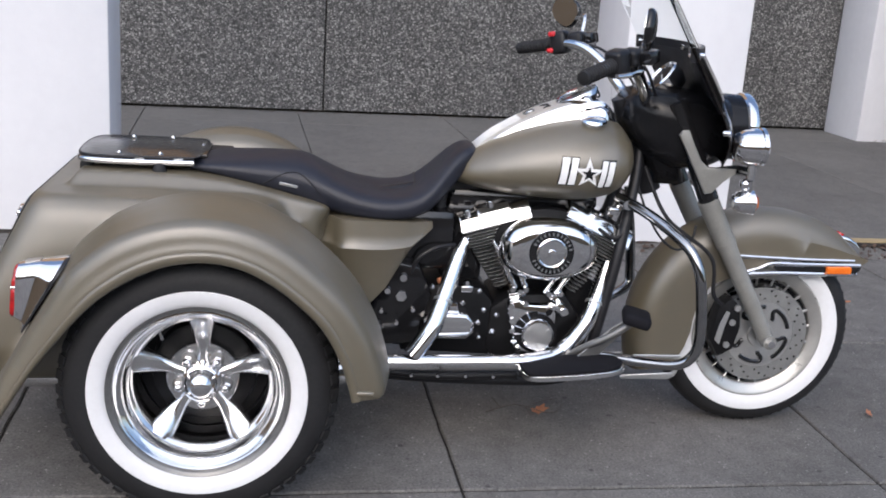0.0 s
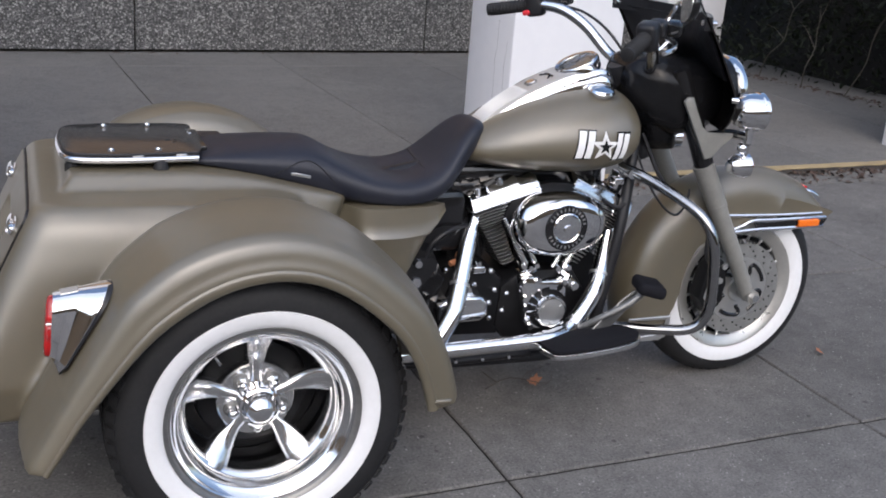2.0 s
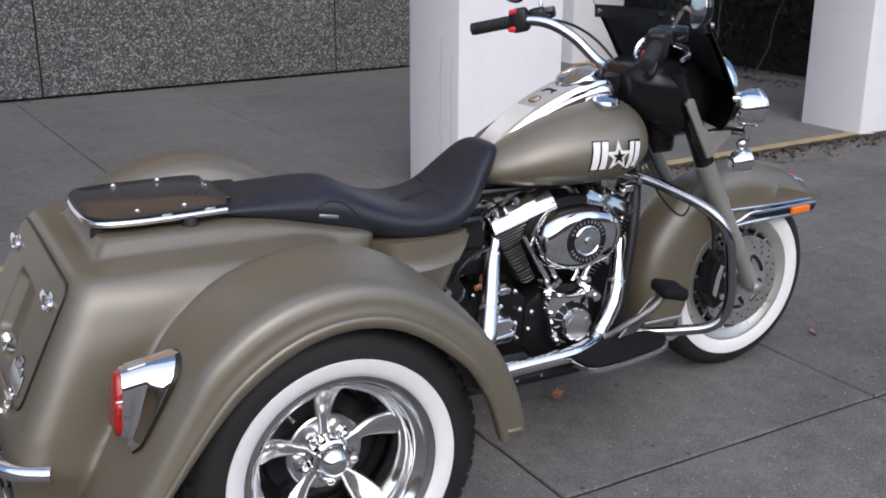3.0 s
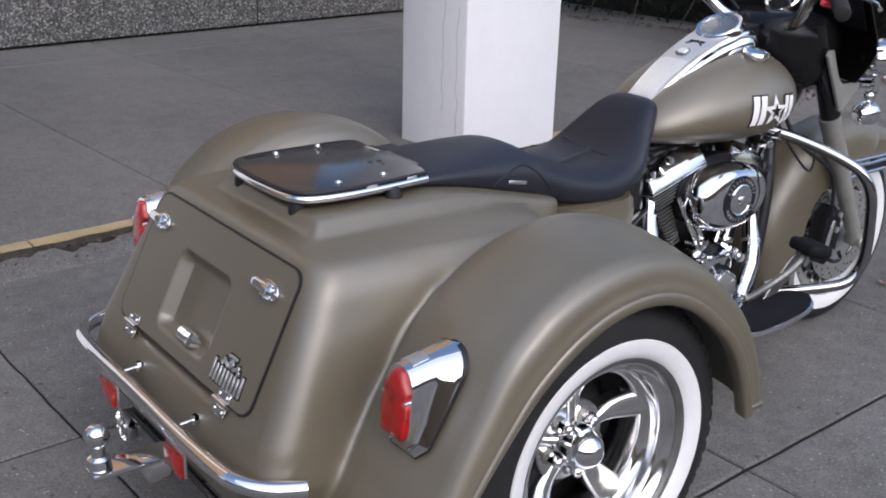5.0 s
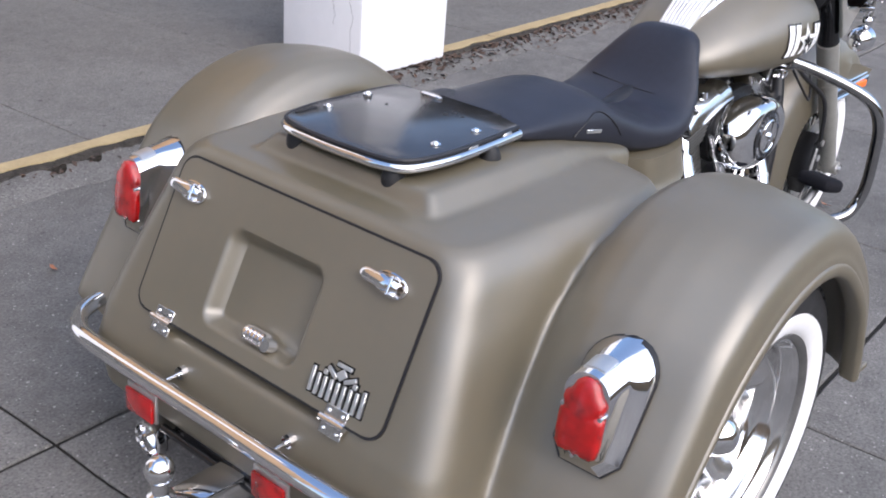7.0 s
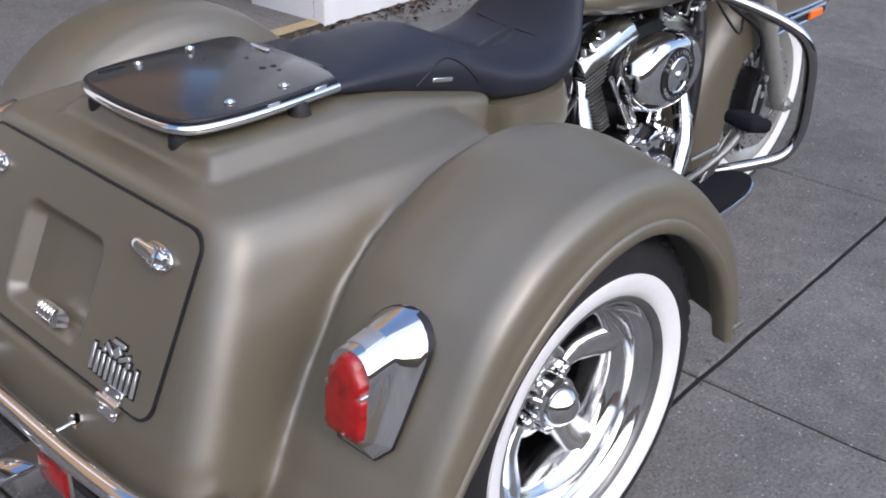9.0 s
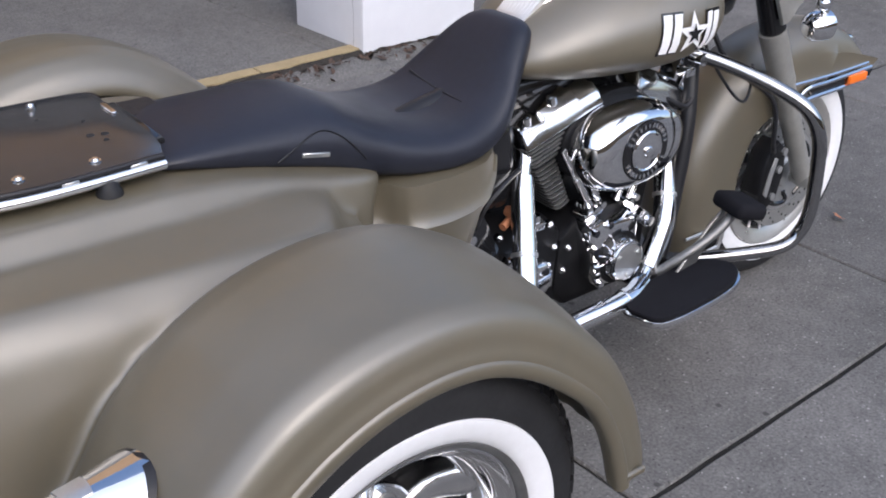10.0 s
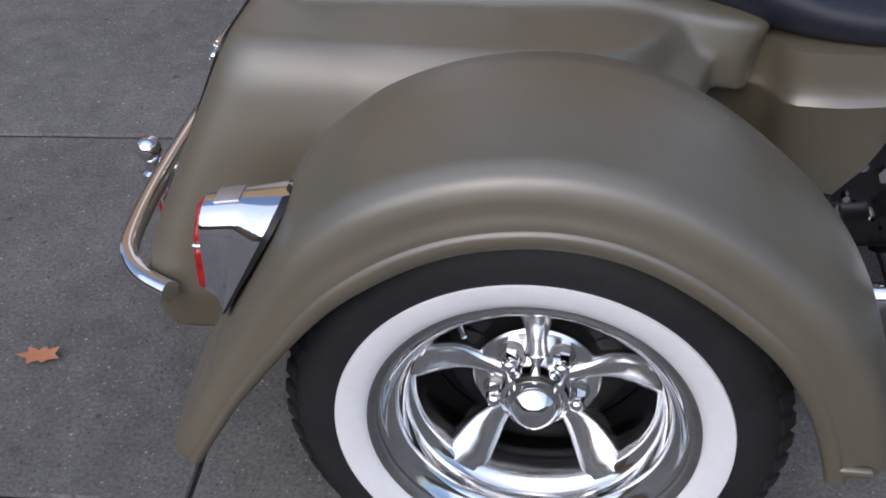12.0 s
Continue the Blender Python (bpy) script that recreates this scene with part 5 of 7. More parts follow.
def build_tank():
    bm = B()
    xs = np.linspace(0, 1, 46)
    X = np.interp(xs, np.linspace(0, 1, len(TANK)), [r[0] for r in TANK])
    cols = [np.interp(X, [r[0] for r in TANK], [r[i] for r in TANK]) for i in (1, 2, 3)]
    for c in cols:
        c[1:-1] = (c[:-2] + 2 * c[1:-1] + c[2:]) / 4
    rows = []
    for x, zb, zt, hw in zip(X, *cols):
        zm = zb + (zt - zb) * 0.42
        row = []
        for k in range(40):
            a = 2 * math.pi * k / 40
            c, s_ = math.cos(a), math.sin(a)
            row.append((x, hw * math.copysign(abs(c) ** 0.8, c), zm + (abs(s_) ** 0.95) * ((zt - zm) if s_ > 0 else -(zm - zb))))
        rows.append(row)
    rings(bm, rows)
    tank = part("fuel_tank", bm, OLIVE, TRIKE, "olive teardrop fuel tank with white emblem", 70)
    # dash console along the top
    bm = B()
    rows = []
    line = [(0.69, 0.800, 0.042), (0.74, 0.845, 0.046), (0.81, 0.892, 0.051), (0.88, 0.926, 0.057), (0.95, 0.952, 0.064), (1.01, 0.968, 0.072), (1.055, 0.970, 0.074), (1.085, 0.950, 0.068), (1.10, 0.920, 0.06)]
    for x, z, w in [tuple(p) for p in spline([Vector(q) for q in line], 5)]:
        zt = z + 0.012
        rows.append([(x, -w - 0.008, z - 0.045), (x, -w - 0.004, z - 0.02), (x, -w, z - 0.003), (x, -w + 0.010, zt - 0.003), (x, -w * 0.6, zt), (x, w * 0.6, zt), (x, w - 0.01, zt - 0.003), (x, w, z - 0.003), (x, w + 0.004, z - 0.02), (x, w + 0.008, z - 0.045)])
    rings(bm, rows)
    con = part("dash_console", bm, CHROME, tank, "chrome dash console with a round gauge", 30)
    bm = B()
    for i in range(9):
        y = -0.036 + 0.009 * i
        tube(bm, [(0.712, y * 1.0, 0.8357), (0.76, y * 1.05, 0.8754), (0.83, y * 1.1, 0.9176)], 0.0014, 6, 4)
    split("console_rib", bm, BRUSHED, con)
    bm = B()
    mid = spline([(0.700, 0, 0.8232), (0.76, 0, 0.8715), (0.83, 0, 0.9138), (0.89, 0, 0.9420), (0.95, 0, 0.9643), (0.985, 0, 0.9735)], 5)
    rings(bm, [[p + Vector((0, y, z)) for y, z in ((-w, -0.008), (-w, 0.0030), (-w + 0.002, 0.0036), (w - 0.002, 0.0036), (w, 0.0030), (w, -0.008))] for p in mid for w in (0.040 + 0.055 * (p.x - 0.70),)])
    part("console_strip", bm, BRUSHED, con, "brushed ribbed strip")
    bm = B()
    lathe(bm, [(0.060, -0.02), (0.060, 0.008), (0.057, 0.012), (0.050, 0.011), (0.049, 0.004)], (0, 0, 0), "z", 40)
    g = part("gauge", bm, CHROME, con, "round chrome-rimmed speedometer")
    g.matrix_basis = pose(0.997, 0.0, 0.984, 0, -26, 0) @ Matrix.Diagonal((1.06, 1.06, 1.0, 1))
    bm = B()
    lathe(bm, [(0.0, 0.005), (0.0495, 0.005), (0.0495, -0.01)], (0, 0, 0), "z", 40)
    part("dial", bm, DISC, g, "silver-grey dial face")
    bm = B()
    lathe(bm, [(0.0, 0.0105), (0.030, 0.0098), (0.0495, 0.0085), (0.0495, 0.0070), (0.030, 0.0083), (0.0, 0.0090)], (0, 0, 0), "z", 40)
    part("gauge_glass", bm, LENS_GLASS, g, "clear gauge glass")
    bm = B()
    for k in range(13):
        a = radians(-40 + 260 * k / 12)
        box(bm, (0.041 * math.cos(a), 0.041 * math.sin(a), 0.0057), (0.008, 0.002, 0.0012), 0, (0, 0, math.degrees(a)))
    box(bm, (0.012, 0.01, 0.0065), (0.036, 0.0022, 0.0012), 0, (0, 0, 40))
    split("dial_mark", bm, BLACK, g)
    bm = B()
    tube(bm, [(0.897, -0.026, 0.9480), (0.914, 0.0, 0.9555), (0.897, 0.026, 0.9480)], 0.0032, 8)
    box(bm, (0.913, 0, 0.9535), (0.010, 0.05, 0.006), 0.002, (0, -20, 0))
    part("console_slot", bm, BLACK, con)
    bm = B()
    prism(bm, [(-0.017, -0.010), (-0.010, -0.019), (0.008, -0.019), (0.016, -0.008), (0.016, 0.008), (0.008, 0.019), (-0.010, 0.019), (-0.017, 0.010)], -0.004, 0.003, "z", 0.001, 1)
    k = part("console_ornament", bm, DULL, con, "small shield-shaped ornament")
    k.matrix_basis = pose(0.860, 0, 0.9325, 0, -24, 0)
    bm = B()
    prism(bm, [(-0.013, -0.007), (-0.007, -0.015), (0.006, -0.015), (0.012, -0.006), (0.012, 0.006), (0.006, 0.015), (-0.007, 0.015), (-0.013, 0.007)], 0.0, 0.0055, "z", 0.0015, 1)
    part("ornament_face", bm, CHROME, k)
    for s_ in (-1, 1):
        bm = B()
        lathe(bm, [(0.026, -0.03), (0.027, 0.0), (0.034, 0.002), (0.037, 0.008), (0.034, 0.015), (0.02, 0.019), (0.0, 0.020)], (0, 0, 0), "z", 32)
        c = part("filler_cap", bm, CHROME, tank, "domed chrome filler cap")
        c.matrix_basis = pose(1.022, s_ * 0.108, 0.924, s_ * -12, 0, 0)
        # emblem: plain white shapes and a star
        bm = B()
        def pat(bm, outline, lift):
            f = [bm.verts.new((x, s_ * (tank_y(x, z) + lift), z)) for x, z in outline]
            bm.faces.new(f)
        def block(bm, x0, x1, z0, z1, lift, g=0.0):
            for i in range(4):
                for j in range(4):
                    q = [(x0 + (x1 - x0) * u, z0 + (z1 - z0) * v) for u, v in ((i / 4, j / 4), ((i + 1) / 4, j / 4), ((i + 1) / 4, (j + 1) / 4), (i / 4, (j + 1) / 4))]
                    pat(bm, [(x + 0.12 * (z - 0.8), z) for x, z in q], lift)
        em = B()
        for x0, x1, z0, z1 in ((0.921, 0.9405, 0.766, 0.840), (0.946, 0.964, 0.766, 0.840), (1.030, 1.0455, 0.762, 0.836), (1.050, 1.0665, 0.764, 0.834)):
            block(em, x0, x1, z0, z1, 0.0035)
        st = [(0.997 + x, 0.800 + z) for x, z in star(5, 0.043, 0.0175)]
        for a, b in zip(st, st[1:] + st[:1]):
            pat(em, [(0.997, 0.800), a, b], 0.005)
        part("emblem", em, WHITE_VINYL, tank, "white emblem of plain bars and a star", 180)
        em = B()
        st = [(0.997 + x, 0.799 + z) for x, z in star(5, 0.0215, 0.0085)]
        for a, b in zip(st, st[1:] + st[:1]):
            pat(em, [(0.997, 0.799), a, b], 0.0075)
        part("emblem_star", em, BLACK, tank, "small black star", 180)
        em = B()
        for x0, x1, z0, z1 in ((0.918, 0.967, 0.7625, 0.8435), (1.027, 1.069, 0.7585, 0.8395)):
            block(em, x0, x1, z0, z1, 0.0018)
        split("emblem_outline", em, BLACK, tank, "", 180)


def build_engine():
    eng = new("engine")
    eng.parent = TRIKE
    tagged(eng, "black and chrome air-cooled twin-cylinder engine")
    bm = B()
    prism(bm, [(0.76, 0.26), (0.80, 0.215), (0.98, 0.215), (1.03, 0.26), (1.035, 0.36), (0.99, 0.425), (0.83, 0.425), (0.77, 0.38)], -0.12, 0.12, "y", 0.015, 2)
    prism(bm, [(0.52, 0.24), (0.78, 0.23), (0.78, 0.40), (0.74, 0.44), (0.62, 0.45), (0.53, 0.41)], -0.115, 0.12, "y", 0.02, 2)
    box(bm, (0.90, 0, 0.52), (0.15, 0.12, 0.26), 0.02)
    prism(bm, [(0.97, 0.20), (1.075, 0.21), (1.115, 0.42), (1.06, 0.47), (0.98, 0.46)], -0.05, 0.08, "y", 0.01, 2)
    part("crankcase", bm, WRINKLE, eng, "black crinkle-finished crankcase")
    # two cylinders: foot of the rocker cover, tilt, cover blocks, head fins and barrel fins along the tilted axes
    layouts = [((0.675, 0.595), -16.5, ((0.0, 0.056, 0.046), (0.0575, 0.1495, 0.055), (0.151, 0.208, 0.042)), (0.028, 0.098), (0.003, 0.142, 0.014, 0.083), (0.020, 0.083, 0.058, 0.099)),
               ((1.038, 0.623), 26.5, ((-0.075, -0.0185, 0.042), (-0.017, 0.0665, 0.058), (0.068, 0.139, 0.050)), (0.022, 0.098), (0.004, 0.140, 0.070, 0.116), (0.070, 0.116, 0.045, 0.080))]
    for (fx, fz), tilt, blocks, bolts, head, barrel in layouts:
        lay = pose(fx, 0, fz, 0, tilt, 0)
        bm = B()
        rows = []
        for k in range(9):
            q = k / 8
            v = -0.05 - 0.15 * q
            u0, u1 = barrel[0] + (barrel[2] - barrel[0]) * q + 0.008, barrel[1] + (barrel[3] - barrel[1]) * q - 0.008
            rows.append([lay @ Vector((u, y, v)) for u, y in round_rect(u0, u1, -0.075, 0.075, 0.015, 3)])
        rings(bm, rows)
        cyl = part("cylinder", bm, WRINKLE, eng, "black finned cylinder", 30)
        plates, edges = B(), B()
        for k in range(18):
            if k < 6:
                q, v, dep, (h0, h1, h2, h3) = k / 5, -0.007 - 0.0088 * k, 0.098, head
            else:
                q, v, dep, (h0, h1, h2, h3) = (k - 6) / 11, -0.062 - 0.0112 * (k - 6), 0.088, barrel
            u0, u1 = h0 + (h2 - h0) * q, h1 + (h3 - h1) * q
            for target, grow, t0, t1 in ((plates, 0.0, -0.0035, 0.0), (edges, 0.0008, 0.0002, 0.0014)):
                rings(target, [[lay @ Vector((u, y, v + t)) for u, y in round_rect(u0 - grow, u1 + grow, -dep - grow, dep + grow, 0.010, 2)] for t in (t0, t1)])
        split("fin", plates, WRINKLE, cyl, "", 30)
        split("fin_edge", edges, SATIN, cyl, "machined bright fin edge", 30)
        bm = B()
        (a0, a1, ha), (b0, b1, hb_), (c0, c1, hc) = blocks
        prism(bm, [(a0, 0), (c1, 0), (c1 - 0.003, hc - 0.004), (c1 - 0.007, hc), (c0 + 0.002, hc), (b1 - 0.001, hb_), (b0 + 0.002, hb_), (a1 - 0.001, ha), (a0 + 0.006, ha), (a0 + 0.002, ha - 0.004)], -0.1075, 0.1075, "y")
        # the sides lean in and the long upper edges slope off
        for cut in (-0.084, 0.084):
            bmesh.ops.bisect_plane(bm, geom=bm.verts[:] + bm.edges[:] + bm.faces[:], plane_co=(0, cut, 0), plane_no=(0, 1, 0))
        for v in bm.verts:
            if abs(v.co.y) > 0.1 and v.co.z > 0.01:
                v.co.z *= 0.70
                v.co.y *= 0.91
        sharp = [e for e in bm.edges if len(e.link_faces) == 2 and e.calc_face_angle(0) > radians(25)]
        bmesh.ops.bevel(bm, geom=sharp, offset=0.0035, segments=2, affect="EDGES", clamp_overlap=True)
        bmesh.ops.transform(bm, matrix=lay, verts=bm.verts)
        rk = part("rocker_cover", bm, POLISHED, eng, "chrome rocker cover with cap bolts")
        bm = B()
        for u, (u0, u1, h) in zip(bolts, [blk for blk in blocks if blk[2] > 0.04]):
            q = lay @ Vector((u, -0.082, h - 0.006))
            up = lay.to_3x3() @ Vector((0, 0, 0.016))
            rod(bm, q, q + up, 0.0105, seg=10)
            rod(bm, q + up, q + up * 1.05, 0.006, seg=6)
        split("cap_bolt", bm, CHROME, rk)
    bm = B()
    for q0, q1 in (((0.836, -0.128, 0.447), (0.763, -0.115, 0.58)), ((0.868, -0.12, 0.447), (0.80, -0.105, 0.58)), ((0.955, -0.128, 0.43), (1.02, -0.112, 0.53)), ((0.925, -0.12, 0.43), (0.985, -0.105, 0.53))):
        q0, q1 = Vector(q0), Vector(q1)
        rod(bm, q0, q0.lerp(q1, 0.5), 0.0085, seg=12)
        rod(bm, q0.lerp(q1, 0.48), q1, 0.0062, seg=12)
    split("pushrod_tube", bm, CHROME, eng, "chrome push rod tubes")
    bm = B()
    for x, z in ((0.828, 0.442), (0.850, 0.437), (0.866, 0.444), (0.952, 0.425), (0.968, 0.432), (0.934, 0.432)):
        rod(bm, (x, -0.105, z), (x, -0.142, z), 0.0095, 0.008, 8)
    for x, z in ((0.842, 0.428), (0.958, 0.414)):
        box(bm, (x, -0.12, z), (0.052, 0.04, 0.014), 0.004, (0, -14 if x < 0.9 else 30, 0))
    split("pushrod_clamp", bm, CHROME, eng, "chrome push rod clamps")
    # air cleaner: rounded oval cover
    ac = B()
    rows = []
    for y, k in ((-0.095, 0.90), (-0.11, 0.985), (-0.13, 1.0), (-0.15, 0.985), (-0.168, 0.93), (-0.18, 0.84), (-0.187, 0.72), (-0.189, 0.5), (-0.189, 0.02)):
        row = []
        for i in range(56):
            a = 2 * math.pi * i / 56
            u = 0.142 * k * math.copysign(abs(math.cos(a)) ** 0.92, math.cos(a))
            v = 0.0915 * k * math.copysign(abs(math.sin(a)) ** 0.88, math.sin(a)) * (1 - 0.10 * math.cos(a) * 0.5)
            row.append((0.921 + u, y, 0.567 + v + 0.015 * u))
        rows.append(row)
    rings(ac, rows)
    air = part("air_cleaner", ac, CHROME, eng, "oval chrome air cleaner cover", 60)
    bm = B()
    oval = [(0.917 + 0.148 * math.cos(a), 0.575 + 0.100 * math.sin(a)) for a in (2 * math.pi * i / 48 for i in range(48))]
    prism(bm, oval, -0.104, -0.070, "y", 0.006, 2)
    part("backing_plate", bm, WRINKLE, air)
    cx, cz = 0.918, 0.569
    bm = B()
    lathe(bm, [(0.044, -0.18), (0.044, -0.1925), (0.0635, -0.1915), (0.0655, -0.178)], (cx, 0, cz), "y", 48)
    part("badge_ring", bm, BLACK, air, "black badge ring with raised bars")
    bm = B()
    for k in range(28):
        if k in (0, 13, 14, 15, 27):
            continue
        a = 360 * k / 28
        q = Vector((0.054 * math.cos(radians(a)), 0, 0.054 * math.sin(radians(a))))
        box(bm, (cx + q.x, -0.193, cz + q.z), (0.009, 0.002, 0.0042 if k % 3 else 0.0058), 0, (0, -a, 0))
    split("badge_bar", bm, CHROME, air)
    bm = B()
    lathe(bm, [(0.0435, -0.186), (0.043, -0.195), (0.040, -0.197), (0.037, -0.195), (0.012, -0.1975), (0.0105, -0.204), (0.0, -0.206)], (cx, 0, cz), "y", 40)
    part("badge_centre", bm, CHROME, air, "chrome badge centre")
    # cam chest
    bm = B()
    prism(bm, [(0.811, 0.397), (0.819, 0.413), (0.845, 0.423), (0.868, 0.408), (0.924, 0.406), (0.942, 0.41), (0.955, 0.385), (0.955, 0.335), (0.948, 0.290), (0.92, 0.266), (0.88, 0.262), (0.845, 0.268), (0.832, 0.288), (0.832, 0.32), (0.823, 0.346)], -0.165, -0.10, "y", 0.009, 2)
    cam_c = part("cam_cover", bm, CHROME, eng, "chrome cam cover")
    bm = B()
    lathe(bm, [(0.0475, -0.155), (0.0475, -0.188), (0.045, -0.194), (0.040, -0.195)], (0.900, 0, 0.324), "y", 40)
    part("timer_cover", bm, CHROME, cam_c)
    bm = B()
    lathe(bm, [(0.048, -0.16), (0.059, -0.16), (0.059, -0.1685), (0.048, -0.1685)], (0.900, 0, 0.324), "y", 40)
    part("shadow_gap", bm, WRINKLE, cam_c, "black joint round the timer cover")
    bm = B()
    arc = [(0.900 + r * math.cos(radians(a)), 0.324 + r * math.sin(radians(a))) for r, span in ((0.066, range(90, 211, 10)), (0.049, range(210, 89, -10))) for a in span]
    prism(bm, arc, -0.1675, -0.160, "y", 0.001, 1)
    part("fin_bed", bm, WRINKLE, cam_c, "black crescent round the timer cover")
    bm = B()
    for a in (118, 140, 162, 184):
        c, d = math.cos(radians(a)), math.sin(radians(a))
        rod(bm, (0.900 + 0.049 * c, -0.170, 0.324 + 0.049 * d), (0.900 + 0.066 * c, -0.167, 0.324 + 0.066 * d), 0.0020, 0.0024, 8)
    split("fin", bm, CHROME, cam_c)
    bm = B()
    prism(bm, [(0.926, 0.372), (0.940, 0.378), (0.945, 0.392), (0.932, 0.398), (0.922, 0.388)], -0.1665, -0.16, "y", 0.002, 1)
    prism(bm, [(0.838, 0.31), (0.842, 0.35), (0.852, 0.362), (0.850, 0.32), (0.850, 0.295), (0.842, 0.290)], -0.1665, -0.16, "y", 0.001, 1)
    split("recess", bm, WRINKLE, cam_c, "black painted recess")
    bm = B()
    lathe(bm, [(0.0405, -0.1935), (0.03, -0.1945), (0.0, -0.1945)], (0.900, 0, 0.324), "y", 40)
    for k in range(3):
        a = radians(120 * k + 30)
        rod(bm, (0.900 + 0.032 * math.cos(a), -0.193, 0.324 + 0.032 * math.sin(a)), (0.900 + 0.032 * math.cos(a), -0.199, 0.324 + 0.032 * math.sin(a)), 0.005, seg=8)
    part("timer_plate", bm, SATIN, cam_c, "brushed round timer plate")
    bm = B()
    for x, z in ((0.822, 0.402), (0.862, 0.410), (0.836, 0.30), (0.85, 0.272), (0.945, 0.278), (0.945, 0.402), (0.826, 0.36), (0.829, 0.33)):
        rod(bm, (x, -0.16, z), (x, -0.172, z), 0.0085, seg=8)
    split("cover_bolt", bm, CHROME, cam_c)
    bm = B()
    prism(bm, [(0.948, 0.405), (0.962, 0.418), (0.984, 0.402), (0.990, 0.385), (0.972, 0.372), (0.955, 0.385)], -0.175, -0.12, "y", 0.006, 2)
    rod(bm, (0.972, -0.17, 0.392), (0.972, -0.182, 0.392), 0.011, seg=12)
    part("lifter_cover", bm, CHROME, eng, "chrome lifter cover")
    # gearbox side cover and bolts
    bm = B()
    prism(bm, [(0.578, 0.295), (0.70, 0.295), (0.722, 0.315), (0.722, 0.345), (0.70, 0.372), (0.61, 0.375), (0.575, 0.35)], -0.16, -0.10, "y", 0.012, 3)
    prism(bm, [(0.60, 0.372), (0.68, 0.372), (0.67, 0.40), (0.61, 0.40)], -0.145, -0.10, "y", 0.008, 2)
    part("gearbox_cover", bm, CHROME, eng, "chrome gearbox side cover")
    bm = B()
    for x, z in ((0.688, 0.394), (0.751, 0.374), (0.737, 0.336), (0.685, 0.353), (0.735, 0.43), (0.50, 0.36), (0.47, 0.36), (0.56, 0.42), (0.52, 0.31), (0.742, 0.29), (0.78, 0.31), (0.79, 0.36), (0.60, 0.44)):
        rod(bm, (x, -0.112, z), (x, -0.124, z), 0.008, seg=8)
        rod(bm, (x, -0.124, z), (x, -0.130, z), 0.0075, 0.003, 8)
    rod(bm, (0.513, -0.11, 0.47), (0.513, -0.145, 0.47), 0.015, 0.010, 16)
    rod(bm, (0.51, -0.11, 0.415), (0.51, -0.14, 0.415), 0.018, 0.016, 6)
    rod(bm, (0.445, -0.12, 0.325), (0.445, -0.15, 0.325), 0.017, 0.012, 20)
    box(bm, (0.698, -0.115, 0.437), (0.036, 0.03, 0.020), 0.005)
    rod(bm, (0.698, -0.115, 0.44), (0.698, -0.115, 0.46), 0.013, 0.011, 8)
    split("case_bolt", bm, CHROME, eng)
    bm = B()
    prism(bm, [(0.42, 0.26), (0.56, 0.27), (0.60, 0.42), (0.56, 0.50), (0.47, 0.52), (0.42, 0.42)], -0.13, 0.1, "y", 0.015, 2)
    part("oil_tank", bm, BLACK, eng, "black oil tank")
    bm = B()
    box(bm, (0.56, 0.0, 0.57), (0.20, 0.2, 0.18), 0.03)
    box(bm, (0.69, 0.02, 0.55), (0.12, 0.12, 0.24), 0.02)
    box(bm, (0.86, 0.02, 0.68), (0.44, 0.12, 0.06), 0.02)
    split("electrics_cover", bm, BLACK, eng, "black battery and coil cover")
    bm = B()
    tube(bm, [(0.66, -0.10, 0.56), (0.60, -0.125, 0.555), (0.55, -0.13, 0.52), (0.53, -0.12, 0.45)], 0.0055, 8)
    tube(bm, [(1.07, -0.10, 0.62), (1.12, -0.12, 0.60), (1.16, -0.1, 0.65), (1.15, -0.06, 0.74)], 0.006, 8)
    split("wiring", bm, PLASTIC, eng, "black wiring and hoses")
    bm = B()
    box(bm, (0.655, -0.10, 0.470), (0.035, 0.03, 0.022), 0.006, (0, 25, 0))
    rod(bm, (0.64, -0.105, 0.462), (0.615, -0.112, 0.455), 0.008)
    part("sensor", bm, DRY_LEAF, eng, "small orange-brown cable fitting")
    bm = B()
    for x in (0.47, 0.545, 0.62, 0.70, 0.78):
        rod(bm, (x, -0.186, 0.199), (x, -0.198, 0.199), 0.0065, 0.005, 8)
    split("rail_bolt", bm, CHROME, eng)
    bm = B()
    for x, z, r in ((0.47, 0.43, 0.012), (0.545, 0.375, 0.009), (0.50, 0.335, 0.008), (0.455, 0.37, 0.008)):
        rod(bm, (x, -0.128, z), (x, -0.142, z), r, r * 0.7, 10)
    split("mount_bolt", bm, CHROME, eng)
    bm = B()
    box(bm, (1.13, -0.06, 0.66), (0.03, 0.05, 0.06), 0.006, (0, 20, 0))
    box(bm, (1.10, -0.12, 0.68), (0.03, 0.03, 0.02), 0.004)
    rod(bm, (1.14, -0.10, 0.70), (1.14, -0.135, 0.70), 0.014)
    split("coil_bracket", bm, CHROME, eng)


